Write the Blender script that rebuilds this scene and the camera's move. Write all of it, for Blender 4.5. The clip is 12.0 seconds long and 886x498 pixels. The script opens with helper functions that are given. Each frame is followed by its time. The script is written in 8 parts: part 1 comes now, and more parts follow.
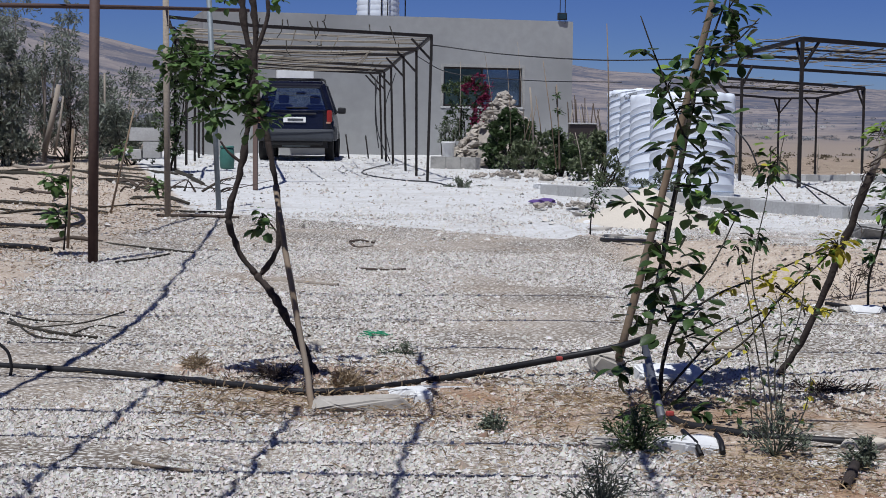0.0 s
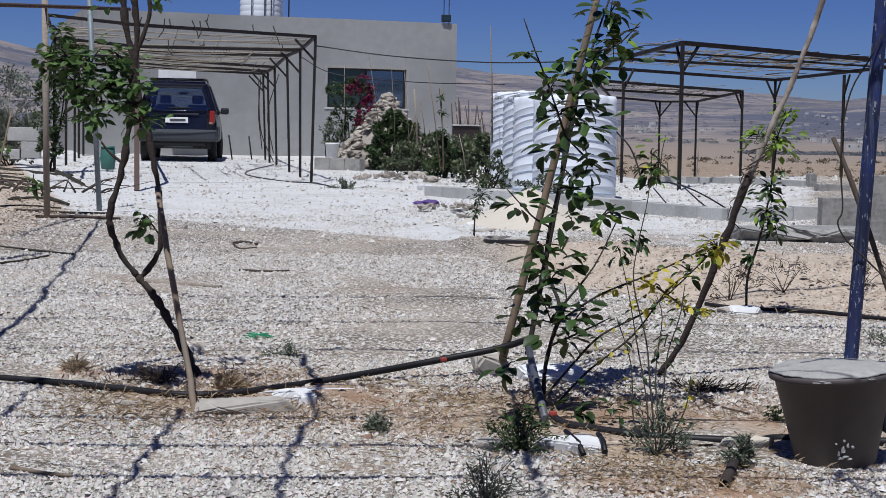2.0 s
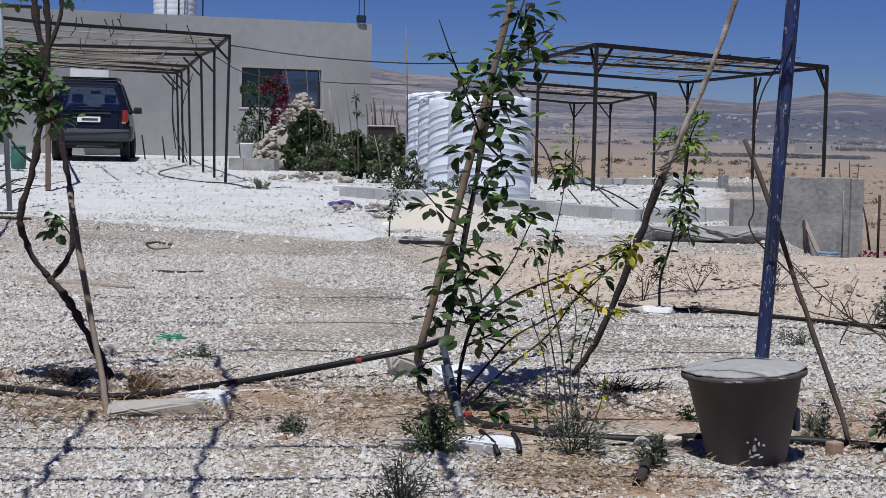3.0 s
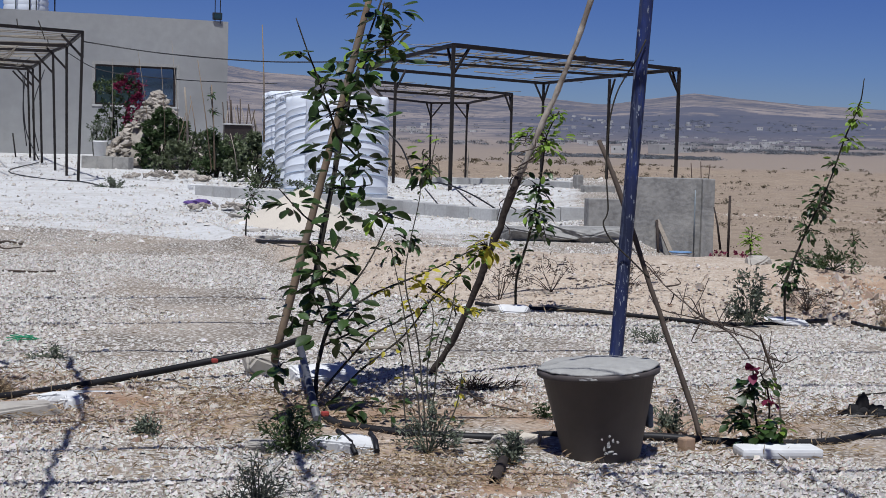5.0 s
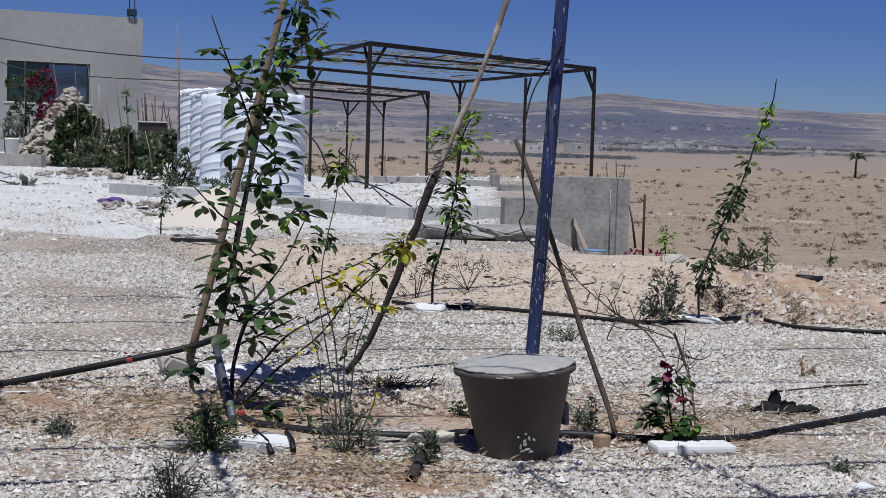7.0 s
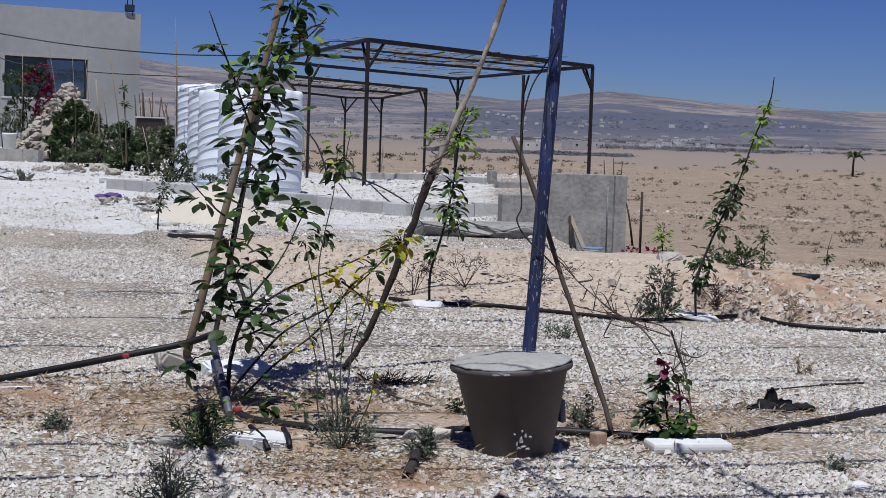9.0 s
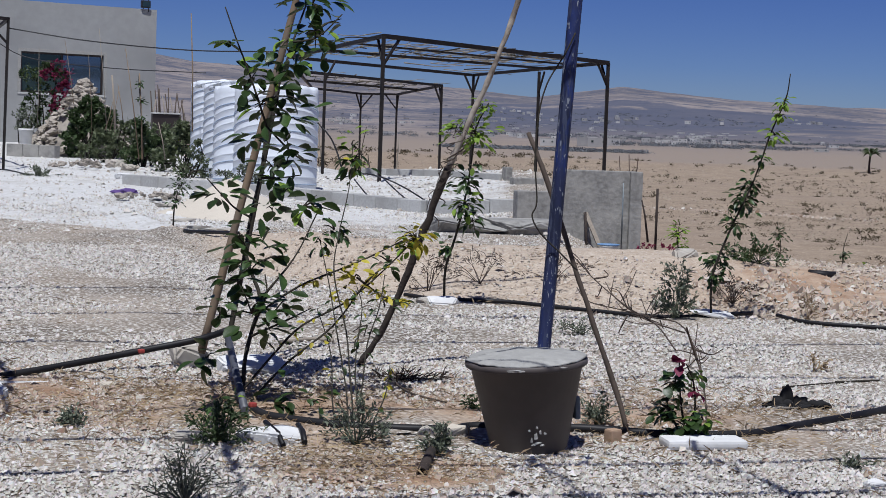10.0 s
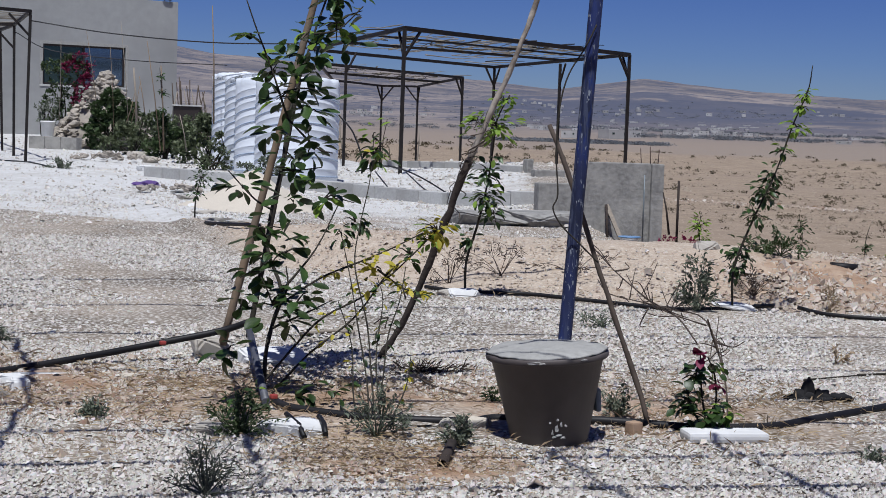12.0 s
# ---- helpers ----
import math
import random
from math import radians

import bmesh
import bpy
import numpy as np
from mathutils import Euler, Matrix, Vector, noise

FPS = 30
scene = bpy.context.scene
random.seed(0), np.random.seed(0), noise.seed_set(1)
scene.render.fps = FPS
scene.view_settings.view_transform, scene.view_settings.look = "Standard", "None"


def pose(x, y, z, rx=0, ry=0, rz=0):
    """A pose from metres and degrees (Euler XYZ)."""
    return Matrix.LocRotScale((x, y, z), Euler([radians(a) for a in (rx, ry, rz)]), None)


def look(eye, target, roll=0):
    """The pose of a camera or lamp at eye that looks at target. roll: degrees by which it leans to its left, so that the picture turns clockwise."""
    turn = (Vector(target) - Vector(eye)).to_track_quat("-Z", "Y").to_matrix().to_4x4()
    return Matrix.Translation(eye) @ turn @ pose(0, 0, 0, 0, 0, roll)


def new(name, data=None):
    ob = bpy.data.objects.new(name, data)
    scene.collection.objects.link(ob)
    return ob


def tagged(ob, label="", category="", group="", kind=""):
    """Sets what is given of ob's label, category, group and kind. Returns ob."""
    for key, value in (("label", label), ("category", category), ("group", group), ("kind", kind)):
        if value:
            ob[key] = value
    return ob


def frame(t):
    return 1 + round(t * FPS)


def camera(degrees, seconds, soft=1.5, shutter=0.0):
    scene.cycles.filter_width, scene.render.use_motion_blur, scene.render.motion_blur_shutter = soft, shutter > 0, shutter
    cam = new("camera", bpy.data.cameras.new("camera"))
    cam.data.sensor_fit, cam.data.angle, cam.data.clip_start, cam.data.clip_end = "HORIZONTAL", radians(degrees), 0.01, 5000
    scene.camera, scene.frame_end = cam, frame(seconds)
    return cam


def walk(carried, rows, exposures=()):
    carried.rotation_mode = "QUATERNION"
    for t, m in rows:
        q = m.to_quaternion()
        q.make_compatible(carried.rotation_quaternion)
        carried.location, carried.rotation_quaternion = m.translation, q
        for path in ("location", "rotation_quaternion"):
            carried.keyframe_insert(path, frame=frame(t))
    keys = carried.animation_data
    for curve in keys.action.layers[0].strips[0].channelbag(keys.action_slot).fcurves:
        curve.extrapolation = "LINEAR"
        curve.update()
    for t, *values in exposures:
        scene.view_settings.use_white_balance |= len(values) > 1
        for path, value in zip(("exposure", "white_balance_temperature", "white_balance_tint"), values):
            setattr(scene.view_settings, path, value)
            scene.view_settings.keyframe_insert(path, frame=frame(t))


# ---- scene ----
EYE = 1.3
cam = camera(30.5, 12.0, soft=0.5)
TURNS = [
    (0, 0.004, -3.978, 0.703),
    (0.5, -1.159, -3.951, 0.750),
    (1, -2.183, -3.935, 0.809),
    (1.5, -3.166, -3.927, 0.897),
    (2, -4.088, -3.870, 0.962),
    (2.5, -5.361, -3.828, 1.062),
    (3, -7.084, -3.791, 1.168),
    (5, -12.122, -3.697, 1.498),
    (5.5, -13.005, -3.679, 1.570),
    (6, -13.703, -3.675, 1.588),
    (6.5, -14.459, -3.674, 1.639),
    (7, -15.064, -3.670, 1.673),
    (9, -15.168, -3.777, 1.908),
    (9.5, -14.932, -3.831, 1.982),
    (10, -14.639, -3.926, 1.991),
    (10.5, -14.366, -4.027, 2.000),
    (11, -14.159, -4.126, 1.990),
    (11.5, -14.005, -4.186, 1.957),
    (12, -13.913, -4.227, 1.985),
]
walk(cam, [(t, pose(0, 0, EYE, 0, 0, yaw) @ pose(0, 0, 0, 90 + pitch) @ pose(0, 0, 0, 0, 0, roll)) for t, yaw, pitch, roll in TURNS], [(0.0, 0.02, 6070, 9), (12.0, 0.02, 6070, 9)])

# ---- light ----
SUN_EL, SUN_AZ = radians(66), radians(-160)   # azimuth from straight ahead, to the right: high behind the camera
world = bpy.data.worlds.new("sky")
scene.world = world
world.use_nodes = True
wn = world.node_tree.nodes
sky = wn.new("ShaderNodeTexSky")
sky.sky_type, sky.sun_disc = "NISHITA", False
sky.sun_elevation, sky.sun_rotation = SUN_EL, SUN_AZ
sky.altitude, sky.air_density, sky.dust_density, sky.ozone_density = 2500, .8, 3.0, 7
deep = wn.new("ShaderNodeHueSaturation")
deep.inputs["Saturation"].default_value = 1.18
deep.inputs["Hue"].default_value = .524
world.node_tree.links.new(sky.outputs[0], deep.inputs["Color"])
haze, grey, pale_sky = wn.new("ShaderNodeMapRange"), wn.new("ShaderNodeRGBToBW"), wn.new("ShaderNodeMix")
haze.inputs[1].default_value, haze.inputs[2].default_value, haze.inputs[4].default_value = 4.6, 9.0, .85   # dust whitens the bright sky round the sun
pale_sky.data_type = "RGBA"
world.node_tree.links.new(sky.outputs[0], grey.inputs[0])
world.node_tree.links.new(grey.outputs[0], haze.inputs[0])
world.node_tree.links.new(haze.outputs[0], pale_sky.inputs[0])
world.node_tree.links.new(deep.outputs[0], pale_sky.inputs[6])
world.node_tree.links.new(grey.outputs[0], pale_sky.inputs[7])
world.node_tree.links.new(pale_sky.outputs[2], wn["Background"].inputs[0])
wn["Background"].inputs[1].default_value = 0.058
sun = new("sun", bpy.data.lights.new("sun", "SUN"))
sun.data.energy, sun.data.angle, sun.data.color = 4.6, radians(.53), (1, .975, .945)
sun_dir = Vector((math.sin(SUN_AZ) * math.cos(SUN_EL), math.cos(SUN_AZ) * math.cos(SUN_EL), math.sin(SUN_EL)))
sun.matrix_world = look(sun_dir * 30, (0, 0, 0))


# ---- materials ----
def mat(name, a, b=None, rough=.8, scale=12.0, scale2=1.5, bump=.3, metal=0.0, spec=.4, detail=6, c=None, bump_scale=None, rand=0.0, translucent=0.0, contrast=.25):
    """Principled surface that wanders between colours a and b at a fine scale, and to c at a coarse one, with relief."""
    m = bpy.data.materials.new(name)
    m.use_nodes = True
    n, l = m.node_tree.nodes, m.node_tree.links
    p = n["Principled BSDF"]
    b = b or tuple(v * .75 for v in a)
    co = n.new("ShaderNodeTexCoord")
    fine = n.new("ShaderNodeTexNoise")
    fine.inputs["Scale"].default_value, fine.inputs["Detail"].default_value = scale, detail
    l.new(co.outputs["Object"], fine.inputs["Vector"])
    ramp = n.new("ShaderNodeMapRange")
    ramp.inputs[1].default_value, ramp.inputs[2].default_value = .5 - contrast, .5 + contrast
    l.new(fine.outputs["Fac"], ramp.inputs[0])
    mix = n.new("ShaderNodeMix")
    mix.data_type = "RGBA"
    mix.inputs[6].default_value, mix.inputs[7].default_value = (*a, 1), (*b, 1)
    l.new(ramp.outputs[0], mix.inputs[0])
    out = mix.outputs[2]
    big = n.new("ShaderNodeTexNoise")
    big.inputs["Scale"].default_value, big.inputs["Detail"].default_value = scale2, 4
    l.new(co.outputs["Object"], big.inputs["Vector"])
    r2 = n.new("ShaderNodeMapRange")
    r2.inputs[1].default_value, r2.inputs[2].default_value = .45, .7
    l.new(big.outputs["Fac"], r2.inputs[0])
    m2 = n.new("ShaderNodeMix")
    m2.data_type = "RGBA"
    m2.inputs[7].default_value = (*(c or tuple(v * .8 for v in a)), 1)
    l.new(out, m2.inputs[6])
    l.new(r2.outputs[0], m2.inputs[0])
    out = m2.outputs[2]
    if rand:
        info = n.new("ShaderNodeObjectInfo")
        hsv = n.new("ShaderNodeHueSaturation")
        mr = n.new("ShaderNodeMapRange")
        mr.inputs[3].default_value, mr.inputs[4].default_value = 1 - rand, 1 + rand
        l.new(info.outputs["Random"], mr.inputs[0])
        l.new(mr.outputs[0], hsv.inputs["Value"])
        l.new(out, hsv.inputs["Color"])
        out = hsv.outputs[0]
    l.new(out, p.inputs["Base Color"])
    p.inputs["Roughness"].default_value, p.inputs["Metallic"].default_value = rough, metal
    p.inputs["Specular IOR Level"].default_value = spec
    if bump:
        bn = n.new("ShaderNodeBump")
        bn.inputs["Strength"].default_value, bn.inputs["Distance"].default_value = bump, .01
        src = fine
        if bump_scale:
            src = n.new("ShaderNodeTexNoise")
            src.inputs["Scale"].default_value, src.inputs["Detail"].default_value = bump_scale, 5
            l.new(co.outputs["Object"], src.inputs["Vector"])
        l.new(src.outputs["Fac"], bn.inputs["Height"])
        l.new(bn.outputs[0], p.inputs["Normal"])
    if translucent:
        tr = n.new("ShaderNodeBsdfTranslucent")
        ms = n.new("ShaderNodeMixShader")
        ms.inputs[0].default_value = translucent
        l.new(out, tr.inputs["Color"])
        l.new(p.outputs[0], ms.inputs[1])
        l.new(tr.outputs[0], ms.inputs[2])
        l.new(ms.outputs[0], n["Material Output"].inputs["Surface"])
    return m


M_RENDER = mat("cement_render", (.315, .318, .312), (.27, .272, .268), .9, 5, .45, .4, c=(.235, .236, .233), bump_scale=60)
M_BLOCK = mat("concrete_block", (.45, .45, .44), (.34, .34, .33), .95, 30, 3, .6, c=(.33, .325, .31), rand=.14)
M_WALLC = mat("raw_concrete", (.27, .265, .25), (.175, .17, .16), .92, 16, 2.6, 1.0, c=(.33, .32, .295), contrast=.14)
M_STEEL = mat("dark_painted_steel", (.013, .012, .012), (.026, .019, .017), .6, 25, 4, .2, .1, spec=.25)
M_RUST = mat("rusty_pipe", (.085, .052, .042), (.06, .036, .03), .75, 30, 3, .3, .2)
M_GALV = mat("weathered_galvanised_pipe", (.19, .22, .24), (.13, .15, .16), .6, 20, 2, .15, .2)
M_GREYWOOD = mat("weathered_wood", (.30, .26, .21), (.20, .17, .14), .9, 40, 5, .5)
M_BAMBOO = mat("dry_bamboo", (.25, .185, .125), (.15, .11, .075), .75, 20, 4, .2, c=(.17, .14, .11), spec=.2)
M_BARK = mat("dark_bark", (.05, .037, .031), (.024, .018, .015), .95, 50, 8, .8)
M_STEM = mat("green_brown_stem", (.035, .03, .02), (.022, .018, .013), .85, 60, 8, .5)
M_TANK = mat("white_tank_plastic", (.71, .745, .79), (.65, .69, .74), .4, 3, 1, .05, c=(.63, .67, .72))
# darker than the shell, to put the shade line at each rib into colour
M_TANKLINE = mat("rib_shade_line", (.35, .43, .54), (.28, .35, .46), .5, 10, 1, 0)
M_BUCKET = mat("dusty_brown_plastic", (.06, .05, .0475), (.082, .069, .065), .6, 9, 3, .1, c=(.11, .096, .088))
M_CEMENT = mat("set_cement", (.36, .355, .335), (.25, .245, .23), .95, 30, 9, 1.0, c=(.30, .295, .28))
M_HOSE = mat("black_polythene_pipe", (.009, .009, .011), (.015, .0145, .016), .5, 20, 3, .1, c=(.024, .023, .024), spec=.2)
M_GREYPIPE = mat("grey_plastic_pipe", (.105, .11, .13), (.06, .062, .072), .5, 20, 3, .1)
M_RED = mat("red_plastic", (.36, .06, .05), None, .5, 20, 3, 0)
M_STONE = mat("pale_limestone", (.44, .41, .36), (.31, .28, .245), .9, 14, 4, .6, rand=.15)
M_STONEW = mat("whitewashed_stone", (.70, .70, .69), (.55, .55, .54), .9, 14, 4, .4)
M_MOUND = mat("dusty_field_stone", (.40, .36, .31), (.22, .195, .165), .92, 9, 3, .6, rand=.25)
M_GLASS = mat("tinted_window_glass", (.05, .085, .085), (.04, .07, .072), .1, 2, 1, 0, .6, spec=.7)
# blue base colour stands in for sky reflected in the right-hand pane
M_GLASSB = mat("sky_tinted_mirror", (.17, .25, .36), (.14, .22, .32), .06, 2, 1, 0, .85, spec=.8)
M_FRAME = mat("brown_aluminium", (.045, .035, .032), None, .45, 30, 5, 0, .3)
M_WHITE = mat("white_paint", (.80, .80, .78), (.72, .72, .70), .6, 10, 2, .05)
M_SAND = mat("building_sand", (.55, .50, .42), (.48, .43, .36), .98, 60, 2, .5)
M_NAVY = mat("navy_car_paint", (.010, .013, .030), (.012, .014, .028), .22, 4, 1, 0, .2, spec=.6)
M_GREYTRIM = mat("grey_car_plastic", (.045, .05, .06), (.035, .04, .048), .55, 20, 2, .05)
M_TYRE = mat("tyre_rubber", (.022, .022, .022), (.04, .038, .035), .85, 40, 5, .2)
M_CARGLASS = bpy.data.materials.new("car_glass")
M_CARGLASS.use_nodes = True
gn, gl = M_CARGLASS.node_tree.nodes, M_CARGLASS.node_tree.links
through_glass, shine, both = gn.new("ShaderNodeBsdfTransparent"), gn.new("ShaderNodeBsdfGlossy"), gn.new("ShaderNodeMixShader")
through_glass.inputs[0].default_value, shine.inputs["Roughness"].default_value, both.inputs[0].default_value = (.75, .8, .84, 1), .04, .16
gl.new(through_glass.outputs[0], both.inputs[1]), gl.new(shine.outputs[0], both.inputs[2]), gl.new(both.outputs[0], gn["Material Output"].inputs["Surface"])
M_REDLAMP = mat("red_lamp_lens", (.28, .025, .02), None, .2, 20, 5, 0)
M_AMBER = mat("amber_lens", (.45, .25, .17), None, .2, 20, 5, 0)
M_CHROME = mat("dull_chrome", (.6, .6, .6), None, .25, 20, 5, 0, 1.0)
M_BLACK = mat("black_plastic", (.02, .02, .022), None, .5, 20, 5, 0)


def pole_paint():
    """Old blue paint worn dark, scuffed along the pole and chipped to pale primer."""
    m = bpy.data.materials.new("worn_blue_paint")
    m.use_nodes = True
    n, l = m.node_tree.nodes, m.node_tree.links
    p = n["Principled BSDF"]
    p.inputs["Roughness"].default_value, p.inputs["Specular IOR Level"].default_value = .55, .3
    co = n.new("ShaderNodeTexCoord")

    def tex(scale, stretch, detail, lo, hi):
        mp, t, r = n.new("ShaderNodeMapping"), n.new("ShaderNodeTexNoise"), n.new("ShaderNodeMapRange")
        mp.inputs["Scale"].default_value = (1, 1, stretch)
        l.new(co.outputs["Object"], mp.inputs["Vector"])
        t.inputs["Scale"].default_value, t.inputs["Detail"].default_value, t.inputs["Roughness"].default_value = scale, detail, .65
        l.new(mp.outputs[0], t.inputs["Vector"])
        r.inputs[1].default_value, r.inputs[2].default_value = lo, hi
        l.new(t.outputs["Fac"], r.inputs[0])
        return r.outputs[0], t

    def mix(f, a, b):
        x = n.new("ShaderNodeMix")
        x.data_type = "RGBA"
        l.new(f, x.inputs[0])
        for sock, v in ((x.inputs[6], a), (x.inputs[7], b)):
            if isinstance(v, tuple):
                sock.default_value = (*v, 1)
            else:
                l.new(v, sock)
        return x.outputs[2]

    worn, _ = tex(16, .3, 7, .42, .53)
    streak, _ = tex(70, .08, 6, .52, .58)
    chips, t = tex(75, .3, 5, .6, .63)
    grime, _ = tex(3, .5, 4, .42, .62)
    col = mix(worn, (.012, .03, .155), (.012, .016, .04))
    col = mix(streak, col, (.05, .06, .10))
    col = mix(grime, col, (.02, .028, .085))
    col = mix(chips, col, (.22, .24, .28))
    l.new(col, p.inputs["Base Color"])
    b = n.new("ShaderNodeBump")
    b.inputs["Strength"].default_value, b.inputs["Distance"].default_value = .5, .004
    l.new(t.outputs["Fac"], b.inputs["Height"])
    l.new(b.outputs[0], p.inputs["Normal"])
    return m


# ---- mesh helpers ----
def bm_new():
    return bmesh.new()


def box(bm, c, size, rz=0.0, bevel=0.0, turn=None):
    m = Matrix.Translation(c) @ (turn.to_4x4() if turn else Matrix.Rotation(rz, 4, "Z")) @ Matrix.Diagonal((*size, 1))
    made = bmesh.ops.create_cube(bm, size=1, matrix=m)["verts"]
    if bevel:
        edges = list({e for v in made for e in v.link_edges})
        bmesh.ops.bevel(bm, geom=edges, offset=bevel, segments=2, affect="EDGES", profile=.6)


def beam(bm, a, b, w, h=None, up=(0, 0, 1)):
    """A squared bar from a to b."""
    a, b = Vector(a), Vector(b)
    d = (b - a).normalized()
    s = d.cross(Vector(up))
    s = s.normalized() if s.length > 1e-4 else Vector((1, 0, 0))
    u = s.cross(d).normalized()
    h = h or w
    vs = [bm.verts.new(p + s * (i * w / 2) + u * (j * h / 2)) for p in (a, b) for i, j in ((-1, -1), (1, -1), (1, 1), (-1, 1))]
    for q in ((0, 1, 2, 3), (7, 6, 5, 4), (0, 4, 5, 1), (1, 5, 6, 2), (2, 6, 7, 3), (3, 7, 4, 0)):
        bm.faces.new([vs[i] for i in q])


def smooth_line(pts, n=4):
    """Catmull-Rom through the points."""
    pts = [Vector(p) for p in pts]
    if len(pts) < 3:
        return pts
    ext = [pts[0] * 2 - pts[1], *pts, pts[-1] * 2 - pts[-2]]
    out = []
    for i in range(1, len(ext) - 2):
        p0, p1, p2, p3 = ext[i - 1:i + 3]
        for k in range(n):
            t = k / n
            out.append(.5 * (2 * p1 + (p2 - p0) * t + (2 * p0 - 5 * p1 + 4 * p2 - p3) * t * t + (3 * p1 - p0 - 3 * p2 + p3) * t ** 3))
    return out + [pts[-1]]


def tube(bm, pts, r0, r1=None, n=8, knots=0.0, wob=0.0, fine=1):
    """A tapering tube along a line; knots swells it here and there, wob shakes it."""
    pts = smooth_line(pts, fine) if fine > 1 else [Vector(p) for p in pts]
    r1 = r0 if r1 is None else r1
    rings, ref = [], None
    for i, p in enumerate(pts):
        d = (pts[min(i + 1, len(pts) - 1)] - pts[max(i - 1, 0)]).normalized()
        ref = ref or (Vector((0, 0, 1)) if abs(d.z) < .9 else Vector((1, 0, 0)))
        s = d.cross(ref).normalized()
        ref = s.cross(d).normalized()
        r = r0 + (r1 - r0) * i / max(len(pts) - 1, 1)
        r *= 1 + knots * random.uniform(-1, 1)
        p = p + Vector([random.uniform(-wob, wob) for _ in range(3)])
        rings.append([bm.verts.new(p + (s * math.cos(a) + ref * math.sin(a)) * r) for a in (2 * math.pi * k / n for k in range(n))])
    for u, v in zip(rings, rings[1:]):
        for k in range(n):
            bm.faces.new((u[k], u[(k + 1) % n], v[(k + 1) % n], v[k])).smooth = True
    bm.faces.new(rings[0][::-1]), bm.faces.new(rings[-1])


def lathe(bm, c, profile, n=32):
    """Rings of (radius, height) turned about the upright through c."""
    rings = []
    for r, h in profile:
        rings.append([bm.verts.new((c[0] + r * math.cos(2 * math.pi * k / n), c[1] + r * math.sin(2 * math.pi * k / n), c[2] + h)) for k in range(n)])
    for u, v in zip(rings, rings[1:]):
        for k in range(n):
            bm.faces.new((u[k], u[(k + 1) % n], v[(k + 1) % n], v[k])).smooth = True
    bm.faces.new(rings[0][::-1]), bm.faces.new(rings[-1])


def rock(bm, c, size, rz=0.0, seed=0, rough=.22, sub=2, flat=9.0):
    m = Matrix.Translation(c) @ Matrix.Rotation(rz, 4, "Z") @ Matrix.Diagonal((*size, 1))
    vs = bmesh.ops.create_icosphere(bm, subdivisions=sub, radius=1)["verts"]
    for v in vs:
        q = v.co * 1.3 + Vector((seed * 7.1, seed * 3.3, seed))
        v.co = v.co * (1 + rough * noise.noise(q) * 2 + rough * .5 * noise.noise(q * 3.1))
        v.co.z = min(max(v.co.z, -.55), flat)
        v.co = m @ v.co
        for f in v.link_faces:
            f.smooth = sub > 2


def slab_rock(bm, c, size, rz=0.0, seed=0, n=22):
    """A broken stone with flat facets: the hull of a few points, its edges worn."""
    rnd = random.Random(seed * 13 + 5)
    m = Matrix.Translation(c) @ Matrix.Rotation(rz, 4, "Z") @ Matrix.Diagonal((*size, 1))
    vs = []
    for _ in range(n):
        v = Vector((rnd.uniform(-1, 1), rnd.uniform(-1, 1), rnd.uniform(-.6, 1)))
        k = (abs(v.x) ** 3 + abs(v.y) ** 3 + abs(v.z) ** 3) ** (1 / 3)
        v = v / k * rnd.uniform(.85, 1.05)
        v.z = min(v.z, .55 + .12 * v.x * rnd.uniform(-1, 1))
        vs.append(bm.verts.new(m @ v))
    out = bmesh.ops.convex_hull(bm, input=vs)
    bmesh.ops.delete(bm, geom=[e for e in out["geom_interior"] if isinstance(e, bmesh.types.BMVert)], context="VERTS")
    bmesh.ops.dissolve_limit(bm, angle_limit=radians(9), verts=bm.verts[:], edges=bm.edges[:])
    bmesh.ops.bevel(bm, geom=bm.edges[:], offset=min(size) * .12, segments=2, affect="EDGES")


ORIGIN = {}


def thing(name, at=(0, 0, 0), label="", category="", group="", kind=""):
    ob = new(name)
    ob.empty_display_size = .1
    ob.location = at
    ORIGIN[ob.name] = Vector(at)
    return tagged(ob, label, category, group, kind)


def part(name, bm, material, parent=None, label="", **tags):
    """Links a bmesh, built in world places, as one mesh object, alone or under a thing or a part."""
    at = ORIGIN[parent.name] if parent else Vector((0, 0, 0))
    if parent:
        for v in bm.verts:
            v.co -= at
    bmesh.ops.recalc_face_normals(bm, faces=bm.faces[:])
    me = bpy.data.meshes.new(name)
    bm.to_mesh(me)
    bm.free()
    me.materials.append(material)
    ob = new(name, me)
    ob.parent = parent
    ORIGIN[ob.name] = at
    return tagged(ob, label, **tags)


def one(name, bm, material, at, label, category, group="", kind=""):
    """A thing that is a single mesh, with its origin at its base."""
    for v in bm.verts:
        v.co -= Vector(at)
    ob = part(name, bm, material, None, label, category=category, group=group, kind=kind)
    ob.location = at
    ORIGIN[ob.name] = Vector(at)
    return ob


def gz(x, y):
    return float(ground_z(x, y))


def on(p, dz=0.0):
    return Vector((p[0], p[1], gz(p[0], p[1]) + dz))


# ---- the land ----
SKY_AZ = (-60, -30, -20, -14.4, -10.2, 0, 4.5, 5.7, 10.4, 15.8, 17.6, 20.7, 22.7, 24.6, 29.6, 45, 70)
SKY_EL = (.04, .07, .075, .066, .049, .046, .0445, .041, .035, .0275, .027, .0346, .032, .029, .025, .03, .04)
FAR_R = (70, 100, 160, 300, 420, 800, 1400, 2000, 2600, 3600, 4300)
FAR_E = (-.085, -.058, -.034, -.0105, -.009, -.003, .003, .012, .3, 1.0, .95)


